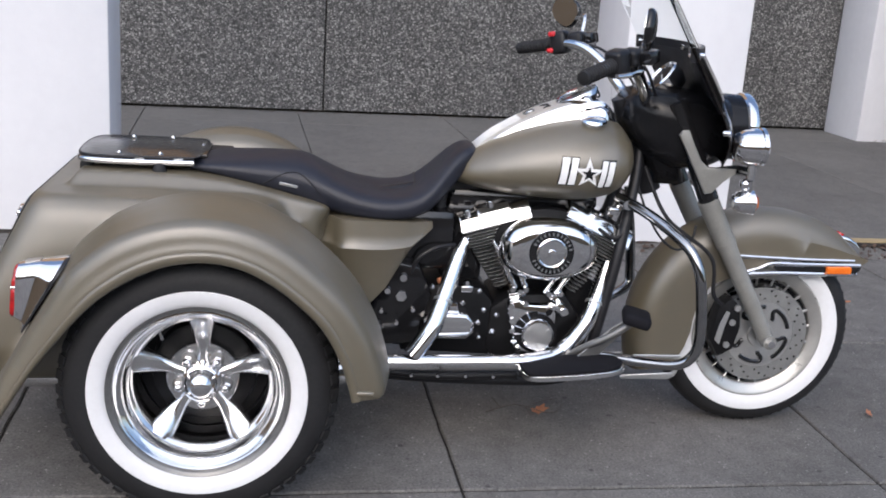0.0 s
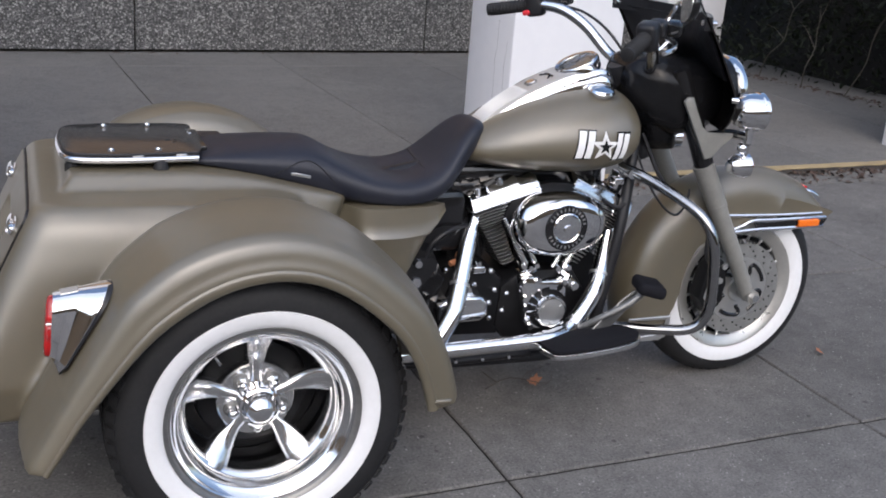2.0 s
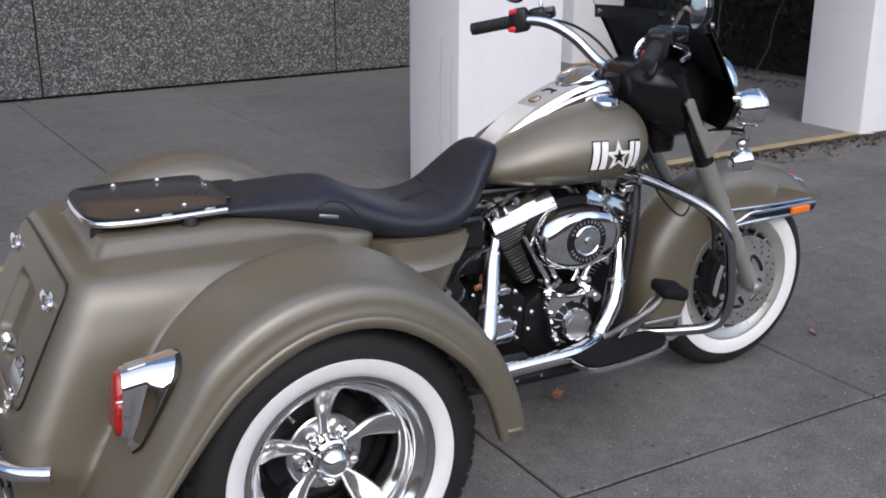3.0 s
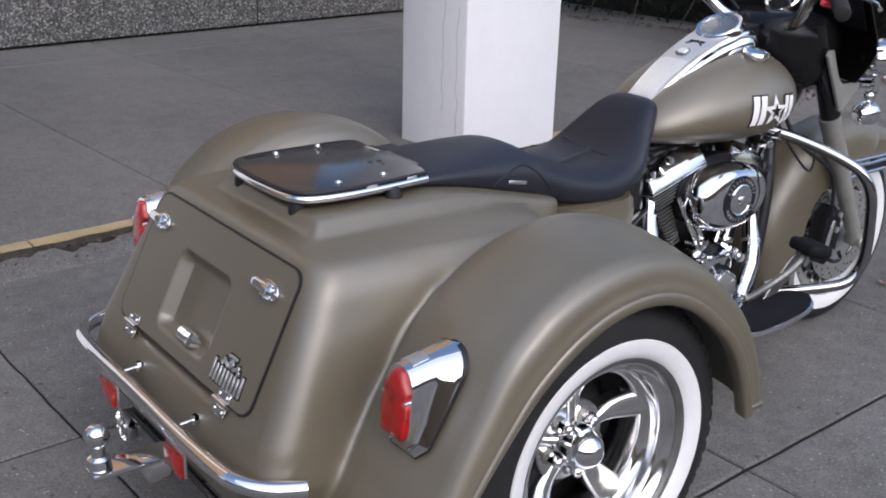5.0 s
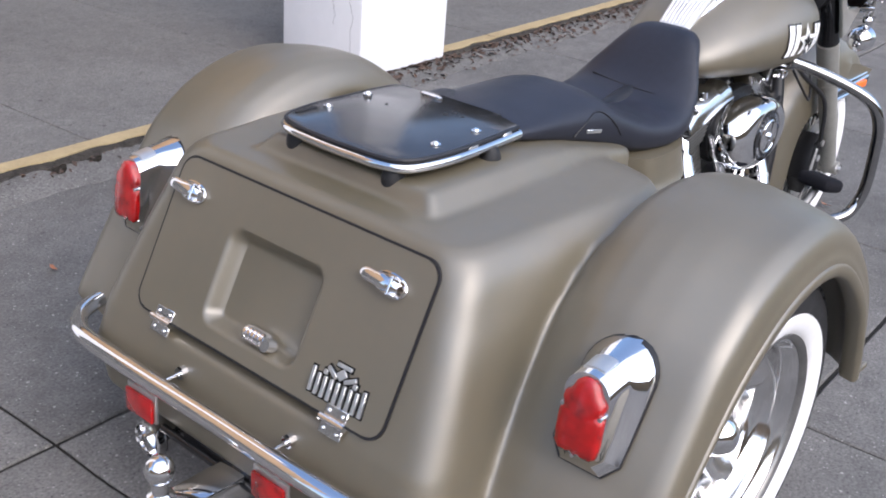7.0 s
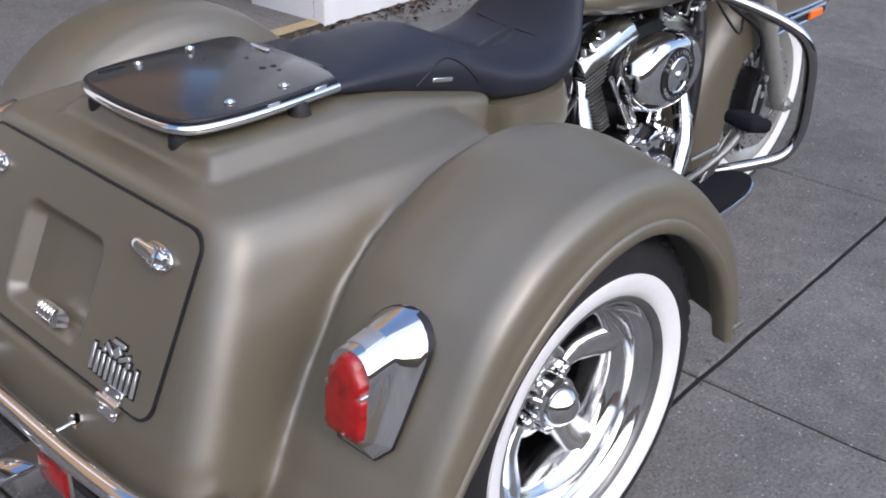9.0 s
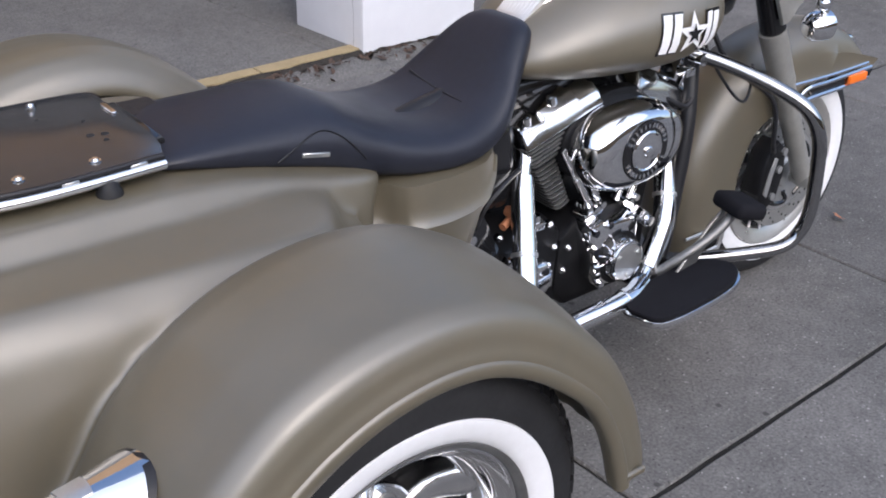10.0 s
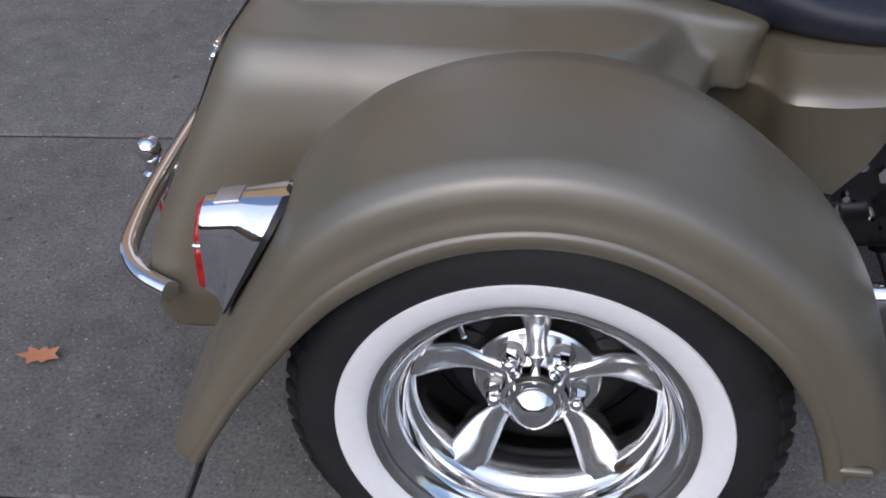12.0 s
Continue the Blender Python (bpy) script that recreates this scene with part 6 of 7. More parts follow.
def build_exhaust():
    ex = new("exhaust")
    ex.parent = TRIKE
    tagged(ex, "chrome exhaust with curved heat shields")
    bm = B()
    tube(bm, [(0.676, -0.095, 0.540), (0.664, -0.110, 0.514), (0.636, -0.152, 0.443), (0.610, -0.190, 0.378), (0.594, -0.208, 0.346), (0.560, -0.222, 0.298), (0.538, -0.228, 0.272)], (0.0235, 0.0265), 20, 3)
    part("rear_header", bm, CHROME, ex, "chrome rear header shield")
    bm = B()
    tube(bm, [(1.116, -0.078, 0.515), (1.107, -0.088, 0.488), (1.082, -0.118, 0.428), (1.062, -0.143, 0.384), (1.046, -0.155, 0.352), (1.012, -0.166, 0.308), (0.975, -0.180, 0.276)], (0.0235, 0.026), 20, 3)
    part("front_header", bm, CHROME, ex, "chrome front header shield")
    bm = B()
    tube(bm, [(1.14, -0.05, 0.60), (1.135, -0.065, 0.55), (1.114, -0.082, 0.505)], 0.017, 14)
    tube(bm, [(0.985, -0.178, 0.284), (0.945, -0.195, 0.268), (0.905, -0.212, 0.262)], 0.0185, 14)
    tube(bm, [(0.70, -0.06, 0.60), (0.69, -0.08, 0.57), (0.674, -0.097, 0.535)], 0.017, 14)
    split("header_pipe", bm, CHROME, ex, "bare header pipe")
    bm = B()
    for q, d in (((1.072, -0.130, 0.406), (-0.020, -0.024, -0.044)), ((0.625, -0.168, 0.415), (-0.026, -0.038, -0.065))):
        q, d = Vector(q), Vector(d).normalized()
        rod(bm, q - d * 0.004, q + d * 0.004, 0.0268, seg=20)
    split("shield_clamp", bm, SATIN, ex, "thin shield clamp")
    bm = B()
    tube(bm, [(0.94, -0.205, 0.266), (0.86, -0.228, 0.260), (0.7, -0.23, 0.256), (0.40, -0.23, 0.25), (0.30, -0.23, 0.25)], 0.0215, 20)
    rod(bm, (0.872, -0.226, 0.2608), (0.858, -0.228, 0.2605), 0.0235)
    part("crossover_pipe", bm, CHROME, ex, "horizontal chrome pipe with clamp")
    for s_ in (-1, 1):
        bm = B()
        tube(bm, [(0.42, s_ * 0.26, 0.235), (0.0, s_ * 0.29, 0.215), (-0.3, s_ * 0.24, 0.205), (-0.60, s_ * 0.225, 0.203)], (0.033, 0.036), 20)
        m = part("muffler", bm, CHROME, ex, "chrome tail pipe")
        bm = B()
        lathe(bm, [(0.036, -0.60), (0.038, -0.604), (0.038, -0.618), (0.034, -0.62), (0.030, -0.60), (0.03, -0.5)], (0, s_ * 0.225, 0.203), "x", 28)
        part("tip", bm, CHROME, m)
        bm = B()
        lathe(bm, [(0.0, -0.600), (0.0305, -0.600)], (0, s_ * 0.225, 0.203), "x", 28)
        part("bore", bm, BLACK, m)


def build_controls():
    for s_ in (-1, 1):
        bm = B()
        out = [(0.835, 0.262), (0.85, 0.325), (0.90, 0.345), (1.0, 0.352), (1.08, 0.345), (1.118, 0.322), (1.128, 0.29), (1.105, 0.245), (1.04, 0.222), (0.93, 0.215), (0.86, 0.225)]
        out = [tuple(p[:2]) for p in spline([Vector((x, y, 0)) for x, y in out + out[:1]], 4)][:-1]
        prism(bm, [(x, s_ * y) for x, y in out], -0.008, 0.008, "z", 0.003, 2)
        fb = part("floorboard", bm, CHROME, TRIKE, "chrome footboard with a black rubber pad")
        fb.matrix_basis = pose(0.98, 0, 0.262, 0, -6, 0) @ pose(-0.98, 0, 0)
        c = Vector((0.98, 0.285))
        bm = B()
        prism(bm, [(c.x + (x - c.x) * 0.965, s_ * (c.y + (y - c.y) * 0.93)) for x, y in out], 0.0085, 0.018, "z", 0.003, 2)
        part("pad", bm, PAD, fb, "matt black rubber pad")
        bm = B()
        rod(bm, (0.95, s_ * 0.15, -0.01), (0.95, s_ * 0.24, -0.01), 0.012)
        rod(bm, (1.05, s_ * 0.15, -0.01), (1.05, s_ * 0.24, -0.01), 0.012)
        split("board_bracket", bm, BLACK, fb)
    bm = B()
    tube(bm, [(0.99, -0.20, 0.27), (1.04, -0.235, 0.315), (1.10, -0.255, 0.355), (1.145, -0.262, 0.392)], (0.010, 0.011), 10)
    prism(bm, [(0.985, 0.262), (1.045, 0.262), (1.152, 0.378), (1.140, 0.398), (1.10, 0.372)], -0.242, -0.235, "y", 0.002, 1)
    bp = part("brake_pedal", bm, DULL, TRIKE, "flat grey brake lever with a black pad")
    bm = B()
    box(bm, (1.158, -0.265, 0.410), (0.080, 0.100, 0.036), 0.014, (0, 12, -14), 3)
    part("pedal_pad", bm, PAD, bp)
    # handlebar
    bm = B()
    tube(bm, [(0.905, -0.415, 1.080), (0.99, -0.34, 1.105), (1.055, -0.26, 1.108), (1.11, -0.19, 1.07), (1.16, -0.12, 1.0), (1.175, -0.05, 0.985), (1.175, 0.05, 0.985), (1.16, 0.12, 1.0), (1.11, 0.19, 1.07), (1.055, 0.26, 1.108), (0.99, 0.34, 1.105), (0.905, 0.415, 1.080)], 0.0162, 14)
    hb = part("handlebar", bm, CHROME, TRIKE, "wide chrome handlebar with black grips")
    for s_ in (-1, 1):
        a, b = Vector((0.905, s_ * 0.415, 1.080)), Vector((0.99, s_ * 0.34, 1.105))
        d = (b - a).normalized()
        bm = B()
        across = d.cross(Vector((0, 0, 1))).normalized()
        over = across.cross(d)
        prof = [(-0.012, 0.012), (-0.010, 0.0175), (-0.004, 0.0185)]
        for k in range(11):
            prof += [(0.0108 * k, 0.0178), (0.0108 * k + 0.0015, 0.0198), (0.0108 * k + 0.0055, 0.0198), (0.0108 * k + 0.007, 0.0178)]
        rings(bm, [[a + d * h + (across * math.cos(t) + over * math.sin(t)) * r for t in (2 * math.pi * j / 20 for j in range(20))] for h, r in prof])
        part("grip", bm, RUBBER, hb, "black ribbed grip")
        bm = B()
        q = a + d * 0.142
        ang = math.degrees(math.atan2(d.y, d.x))
        box(bm, q, (0.056, 0.052, 0.072), 0.013, (0, -12, ang), 3)
        box(bm, q + d * 0.045 + Vector((0.012, 0, 0.006)), (0.05, 0.05, 0.045), 0.012, (0, -12, ang), 3)
        sw = part("switch_housing", bm, PLASTIC, hb, "black switch housing with red buttons")
        bm = B()
        n = Vector((-0.75, s_ * -0.1, 0.0)).normalized() * 0.024
        for z in ((0.025, -0.026) if s_ > 0 else (-0.024,)):
            box(bm, q + n + Vector((-0.004, 0, z)), (0.022, 0.028, 0.015), 0.004, (0, -12, ang), 1)
        split("button", bm, RED, sw, "red thumb button")
        bm = B()
        rsv = q + d * 0.035 + Vector((0.055, 0, 0.012))
        box(bm, rsv, (0.05, 0.06, 0.035), 0.008, (0, -12, ang), 2)
        part("reservoir", bm, BLACK, hb, "black brake fluid reservoir")
        bm = B()
        l0 = q + Vector((0.06, 0, -0.005))
        tube(bm, [l0, l0 + Vector((-0.01, s_ * 0.05, -0.006)), l0 + Vector((-0.055, s_ * 0.11, -0.012)), l0 + Vector((-0.10, s_ * 0.145, -0.015))], (0.008, 0.006), 10)
        part("lever", bm, CHROME, hb, "chrome hand lever")
        # mirror
        bm = B()
        m0 = q + d * 0.03 + Vector((0.04, 0, 0.03))
        tube(bm, [m0, m0 + Vector((0.01, s_ * 0.035, 0.05)), Vector((1.055, s_ * 0.43, 1.165))], 0.0055, 8)
        ms = part("mirror", bm, CHROME, hb, "oval chrome mirror on a bent stalk")
        bm = B()
        rows = []
        for xx, k in ((0.0, 0.93), (0.004, 1.0), (0.012, 1.0), (0.022, 0.85), (0.028, 0.5), (0.03, 0.05)):
            rows.append([(xx, 0.068 * k * math.copysign(abs(math.cos(t)) ** 0.75, math.cos(t)), 0.050 * k * math.copysign(abs(math.sin(t)) ** 0.75, math.sin(t))) for t in (2 * math.pi * i / 32 for i in range(32))])
        rings(bm, rows)
        mh = part("mirror_shell", bm, BLACK, ms, "black mirror back", 60)
        mp = pose(1.040, s_ * 0.43, 1.205, 0, 8 if s_ > 0 else 3, 34 if s_ > 0 else -21) @ pose(0, 0, 0, s_ * 28, 0, 0) @ Matrix.Diagonal((0.9, 0.86, 0.92, 1))
        mh.matrix_basis = mp
        bm = B()
        rings(bm, [[(-0.0015, y * 0.92, z) for y, z in [(0.068 * math.copysign(abs(math.cos(t)) ** 0.75, math.cos(t)), 0.0465 * math.copysign(abs(math.sin(t)) ** 0.75, math.sin(t))) for t in (2 * math.pi * i / 32 for i in range(32))]], [(0.001, y * 0.92, z) for y, z in [(0.068 * math.copysign(abs(math.cos(t)) ** 0.75, math.cos(t)), 0.0465 * math.copysign(abs(math.sin(t)) ** 0.75, math.sin(t))) for t in (2 * math.pi * i / 32 for i in range(32))]]])
        mg = part("mirror_glass", bm, CHROME, ms, "silvered mirror glass")
        mg.matrix_basis = mp
    bm = B()
    for s_ in (-1, 1):
        rod(bm, (1.165, s_ * 0.05, 0.995), (1.19, s_ * 0.05, 0.93), 0.016)
        tube(bm, [(1.05, s_ * 0.27, 1.118), (1.11, s_ * 0.20, 1.105), (1.165, s_ * 0.13, 1.055), (1.21, s_ * 0.08, 0.97), (1.22, s_ * 0.05, 0.85)], 0.0042, 8)
    split("cable", bm, PLASTIC, hb, "black control cables")


def screen_x(y, z):
    """The windscreen's curved sheet."""
    edge = float(np.interp(z, [0.82, 0.88, 0.94, 1.06, 1.15, 1.27, 1.60], [1.325, 1.355, 1.352, 1.282, 1.225, 1.152, 0.955]))
    return edge + 0.085 * (1 - (y / 0.25) ** 2)


def screen_sheet(bm, half, z0, z1, n=24, m=10, thick=0.004, lift=0.0):
    """half(z): half width at height z."""
    front, back = [], []
    for j in range(m + 1):
        z = z0 + (z1 - z0) * j / m
        w = half(z)
        ys = [w * (-1 + 2 * i / n) for i in range(n + 1)]
        front.append([(screen_x(y, z) + lift + thick, y, z) for y in ys])
        back.append([(screen_x(y, z) + lift, y, z) for y in ys])
    a = rings(bm, front, closed=False, caps=False)
    b = rings(bm, back, closed=False, caps=False)
    loop = lambda v: [v[0][i] for i in range(n + 1)] + [v[j][n] for j in range(1, m + 1)] + [v[m][i] for i in range(n - 1, -1, -1)] + [v[j][0] for j in range(m - 1, 0, -1)]
    for p, q in zip(zip(loop(a), loop(a)[1:] + loop(a)[:1]), zip(loop(b), loop(b)[1:] + loop(b)[:1])):
        bm.faces.new((p[0], p[1], q[1], q[0]))


def build_front_end():
    # headlamp nacelle
    bm = B()
    lathe(bm, [(0.03, 1.30), (0.075, 1.33), (0.093, 1.39), (0.097, 1.44), (0.094, 1.485)], (0, 0, 0.918), "x", 40, True)
    loft = [(1.125, 0.955, 0.035, 0.06), (1.15, 0.945, 0.068, 0.10), (1.20, 0.925, 0.10, 0.132), (1.27, 0.912, 0.112, 0.148), (1.34, 0.908, 0.108, 0.138), (1.40, 0.910, 0.098, 0.112), (1.43, 0.913, 0.09, 0.095)]
    rings(bm, [[(x, y, z) for y, z in round_rect(-hw, hw, zc - hh, zc + hh, min(hh, hw) * 0.75, 6)] for x, zc, hh, hw in [tuple(p) for p in zip(*[np.interp(np.linspace(1.125, 1.43, 20), [q[0] for q in loft], [q[k] for q in loft]) for k in range(4)])]])
    rings(bm, [[(x, y, z) for x, y in round_rect(1.30 - 0.46 * (z - 0.70) - 0.045, 1.30 - 0.46 * (z - 0.70) + 0.055, -hw, hw, 0.03, 5)] for z, hw in ((0.75, 0.05), (0.765, 0.065), (0.80, 0.085), (0.86, 0.11))])
    nac = part("headlamp_nacelle", bm, NACELLE, TRIKE, "black headlamp nacelle")
    bm = B()
    lathe(bm, [(0.095, 1.48), (0.100, 1.485), (0.102, 1.502), (0.096, 1.512), (0.088, 1.513), (0.084, 1.505)], (0, 0, 0.918), "x", 48)
    part("headlamp_ring", bm, CHROME, nac, "chrome headlamp ring")
    bm = B()
    lathe(bm, [(0.085, 1.505), (0.07, 1.517), (0.045, 1.524), (0.0, 1.527)], (0, 0, 0.918), "x", 40)
    part("headlamp_lens", bm, GLASS, nac)
    bm = B()
    lathe(bm, [(0.084, 1.50), (0.06, 1.46), (0.03, 1.43), (0.0, 1.425)], (0, 0, 0.918), "x", 40)
    part("reflector", bm, CHROME, nac)
    for s_ in (-1, 1):
        # bright bracket plate, passing lamp, turn signal
        bm = B()
        prism(bm, [(1.252, 0.912), (1.262, 0.926), (1.280, 0.926), (1.300, 0.885), (1.324, 0.842), (1.345, 0.826), (1.43, 0.822), (1.428, 0.808), (1.395, 0.784), (1.366, 0.752), (1.346, 0.748), (1.305, 0.82)], s_ * 0.160, s_ * 0.172, "y", 0.004, 2)
        br = part("lamp_bracket", bm, SILVER, nac, "satin grey lamp bracket plate")
        bm = B()
        tube(bm, [(1.40, s_ * 0.10, 0.80), (1.44, s_ * 0.14, 0.815), (1.46, s_ * 0.2, 0.82)], 0.014, 10)
        rod(bm, (1.46, s_ * 0.2, 0.80), (1.46, s_ * 0.2, 0.86), 0.012)
        tube(bm, [(1.46, s_ * 0.2, 0.80), (1.465, s_ * 0.19, 0.77), (1.475, s_ * 0.18, 0.75)], 0.010, 10)
        ball(bm, (1.452, s_ * 0.19, 0.785), 0.017, 12)
        part("lamp_stem", bm, CHROME, br)
        bm = B()
        lathe(bm, [(0.0, 1.392), (0.02, 1.394), (0.037, 1.404), (0.047, 1.424), (0.051, 1.448), (0.052, 1.463), (0.055, 1.466), (0.055, 1.477), (0.050, 1.481), (0.045, 1.477)], (0, s_ * 0.205, 0.893), "x", 40)
        lamp = part("passing_lamp", bm, CHROME, nac, "chrome bullet passing lamp")
        bm = B()
        lathe(bm, [(0.046, 1.476), (0.03, 1.485), (0.0, 1.488)], (0, s_ * 0.205, 0.893), "x", 32)
        part("lens", bm, GLASS, lamp)
        bm = B()
        lathe(bm, [(0.0, 1.422), (0.018, 1.425), (0.030, 1.44), (0.034, 1.46), (0.036, 1.482), (0.031, 1.486)], (0, s_ * 0.18, 0.731), "x", 32)
        ts = part("turn_signal", bm, CHROME, nac, "chrome bullet turn signal")
        bm = B()
        lathe(bm, [(0.032, 1.485), (0.02, 1.496), (0.0, 1.499)], (0, s_ * 0.18, 0.731), "x", 28)
        part("lens", bm, ORANGE, ts)
    bm = B()
    lathe(bm, [(0.0, 0.05), (0.035, 0.045), (0.047, 0.02), (0.047, -0.004), (0.043, -0.008), (0.039, -0.003)], (0, 0, 0), "x", 36)
    gg = part("instrument", bm, CHROME, TRIKE, "round chrome-rimmed instrument on the nacelle")
    gg.matrix_basis = pose(1.235, -0.02, 1.055, 0, 40, 0) @ Matrix.Scale(1.15, 4)
    bm = B()
    lathe(bm, [(0.0, -0.0025), (0.040, -0.0025), (0.040, 0.005)], (0, 0, 0), "x", 32)
    part("dial", bm, WRINKLE, gg, "dark dial face")
    bm = B()
    for k in range(11):
        a = radians(-30 + 240 * k / 10)
        box(bm, (-0.0032, 0.033 * math.cos(a), 0.033 * math.sin(a)), (0.001, 0.007, 0.0016), 0, (math.degrees(a), 0, 0))
    box(bm, (-0.0036, -0.01, -0.004), (0.001, 0.034, 0.002), 0, (25, 0, 0))
    split("dial_mark", bm, WHITE_VINYL, gg)
    # windscreen: clear above, smoked below, with a pouch on its inner side
    half = lambda z: 0.30 if z > 1.0 else 0.30 - 0.9 * (1.0 - z)
    bm = B()
    screen_sheet(bm, lambda z: 0.245 - 0.25 * max(0, z - 1.25) ** 1.5, 1.12, 1.50)
    scr = part("windscreen", bm, GLASS, TRIKE, "clear acrylic windscreen with a smoked lower half", 60)
    bm = B()
    screen_sheet(bm, lambda z: 0.25 if z > 0.93 else 0.25 - 0.6 * (0.93 - z) ** 1.0, 0.83, 1.155, lift=0.006, thick=0.006)
    part("smoked_panel", bm, DARK_ACRYLIC, scr, "glossy smoked lower panel", 60)
    bm = B()
    rows = []
    for k in range(25):
        y = -0.245 + 0.49 * k / 24
        rows.append([(screen_x(y, 1.135) + dx, y, 1.135 + dz) for dx, dz in ((-0.010, -0.018), (0.016, -0.018), (0.012, 0.018), (-0.012, 0.018))])
    rings(bm, rows)
    part("screen_band", bm, PLASTIC, scr, "black trim band")
    bm = B()
    for y in (-0.23, -0.03, 0.03, 0.23):
        rod(bm, (screen_x(y, 1.135) - 0.018, y, 1.137), (screen_x(y, 1.135) + 0.022, y, 1.135), 0.008, seg=12)
    for s_ in (-1, 1):
        rod(bm, (1.345, s_ * 0.252, 0.935), (1.36, s_ * 0.262, 0.935), 0.008)
    split("screen_bolt", bm, CHROME, scr)
    bm = B()
    rows = []
    for j in range(9):
        z = 0.98 + 0.15 * j / 8
        w = 0.225 - 0.3 * (1.13 - z) ** 2
        puff = 0.03 * math.sin(math.pi * (j + 0.6) / 9.2)
        row = []
        for k in range(24):
            y = -w + 2 * w * k / 23
            row.append((screen_x(y, z) - 0.012 - puff * (1 - (y / w) ** 4), y, z))
        for k in range(23, -1, -1):
            y = -w + 2 * w * k / 23
            row.append((screen_x(y, z) - 0.004, y, z))
        rows.append(row)
    rings(bm, rows)
    part("screen_pouch", bm, PLASTIC, scr, "black vinyl pouch behind the screen")


def build_rack():
    bm = B()
    out = [(-0.06, -0.150), (-0.18, -0.158), (-0.27, -0.158), (-0.338, -0.143), (-0.361, -0.105), (-0.368, -0.03), (-0.368, 0.03), (-0.361, 0.105), (-0.338, 0.143), (-0.27, 0.158), (-0.18, 0.158), (-0.06, 0.150), (-0.045, 0.1), (-0.04, 0.0), (-0.045, -0.1)]
    sm = [tuple(p[:2]) for p in spline([Vector((x, y, 0)) for x, y in out + out[:1]], 4)][:-1]
    prism(bm, sm, 0.780, 0.786, "z", 0.002, 2)
    rack = part("luggage_rack", bm, RACK_BLACK, TRIKE, "gloss black rack plate on a chrome rail, greyed for reflections")
    rack.matrix_basis = pose(-0.004, 0.019, 0)
    bm = B()
    tube(bm, [(x * 1.0, y * 1.015, 0.7705) for x, y in sm[:48]], 0.0085, 10, 2)
    part("rack_rail", bm, CHROME, rack, "chrome perimeter rail")
    bm = B()
    tube(bm, [(x, y, 0.782) for x, y in sm[:48]], 0.0045, 8, 2)
    part("plate_edge", bm, PLASTIC, rack, "black rubber edging")
    for x, y in ((-0.257, 0.127), (-0.148, 0.135), (-0.257, -0.127), (-0.150, -0.126)):
        bm = B()
        rod(bm, (x, y, 0.785), (x, y, 0.789), 0.0085, seg=16)
        rod(bm, (x, y, 0.788), (x, y, 0.792), 0.006, 0.0045, 12)
        split("bolt", bm, CHROME, rack, "chrome dome bolt")
    bm = B()
    for x, y in ((-0.342, -0.113), (-0.148, -0.160), (-0.342, 0.113), (-0.148, 0.160)):
        lathe(bm, [(0.0, 0.728), (0.017, 0.728), (0.0195, 0.738), (0.019, 0.752), (0.014, 0.764), (0.009, 0.770), (0.0, 0.770)], (x, y, 0), "z", 16)
    split("rubber_foot", bm, RUBBER, rack)
    bm = B()
    for x, y in ((-0.20, -0.163), (-0.10, -0.158), (-0.20, 0.163), (-0.10, 0.158)):
        box(bm, (x, y * 0.985, 0.777), (0.026, 0.006, 0.012), 0.002, seg=1)
    split("clip", bm, SATIN, rack)
    bm = B()
    for x, y, r in ((-0.118, -0.03, 0.006), (-0.098, -0.035, 0.006), (-0.105, -0.058, 0.004), (-0.16, 0.075, 0.003), (-0.105, 0.03, 0.003)):
        lathe(bm, [(0.0, 0.7866), (r, 0.7866), (r, 0.785)], (x, y, 0), "z", 12)
    split("drill_hole", bm, RUBBER, rack)
    bm = B()
    prism(bm, [(x, y) for x, y in round_rect(-0.325, -0.275, 0.134, 0.143, 0.004, 2)], 0.7862, 0.7872, "z")
    part("handle_slot", bm, RUBBER, rack, "dark slot in the plate")
    bm = B()
    prism(bm, round_rect(-0.058, -0.048, 0.035, 0.085, 0.004, 3), 0.785, 0.788, "z", 0.001, 1)
    part("strap_end", bm, CHROME, rack, "chrome strap end")
    bm = B()
    prism(bm, round_rect(-0.052, 0.03, 0.03, 0.10, 0.008, 3), 0.762, 0.778, "z", 0.002, 1)
    part("strap", bm, PLASTIC, rack, "black strap running under the seat")
    # bracket under the seat
    bm = B()
    prism(bm, [(-0.08, -0.09), (-0.03, -0.09), (-0.03, 0.09), (-0.08, 0.09)], 0.768, 0.785, "z", 0.005, 2)
    part("seat_bracket", bm, BLACK, rack)


def lamp_point(u, f):
    """On the lamp's middle plane: u from lens to mount, f from foot to crown."""
    xb, zb = -0.424 + 0.024 * u, 0.478 - 0.016 * u
    xt, zt = -0.411 + 0.103 * u, 0.608 + 0.016 * u
    return xb + (xt - xb) * f, zb + (zt - zb) * f


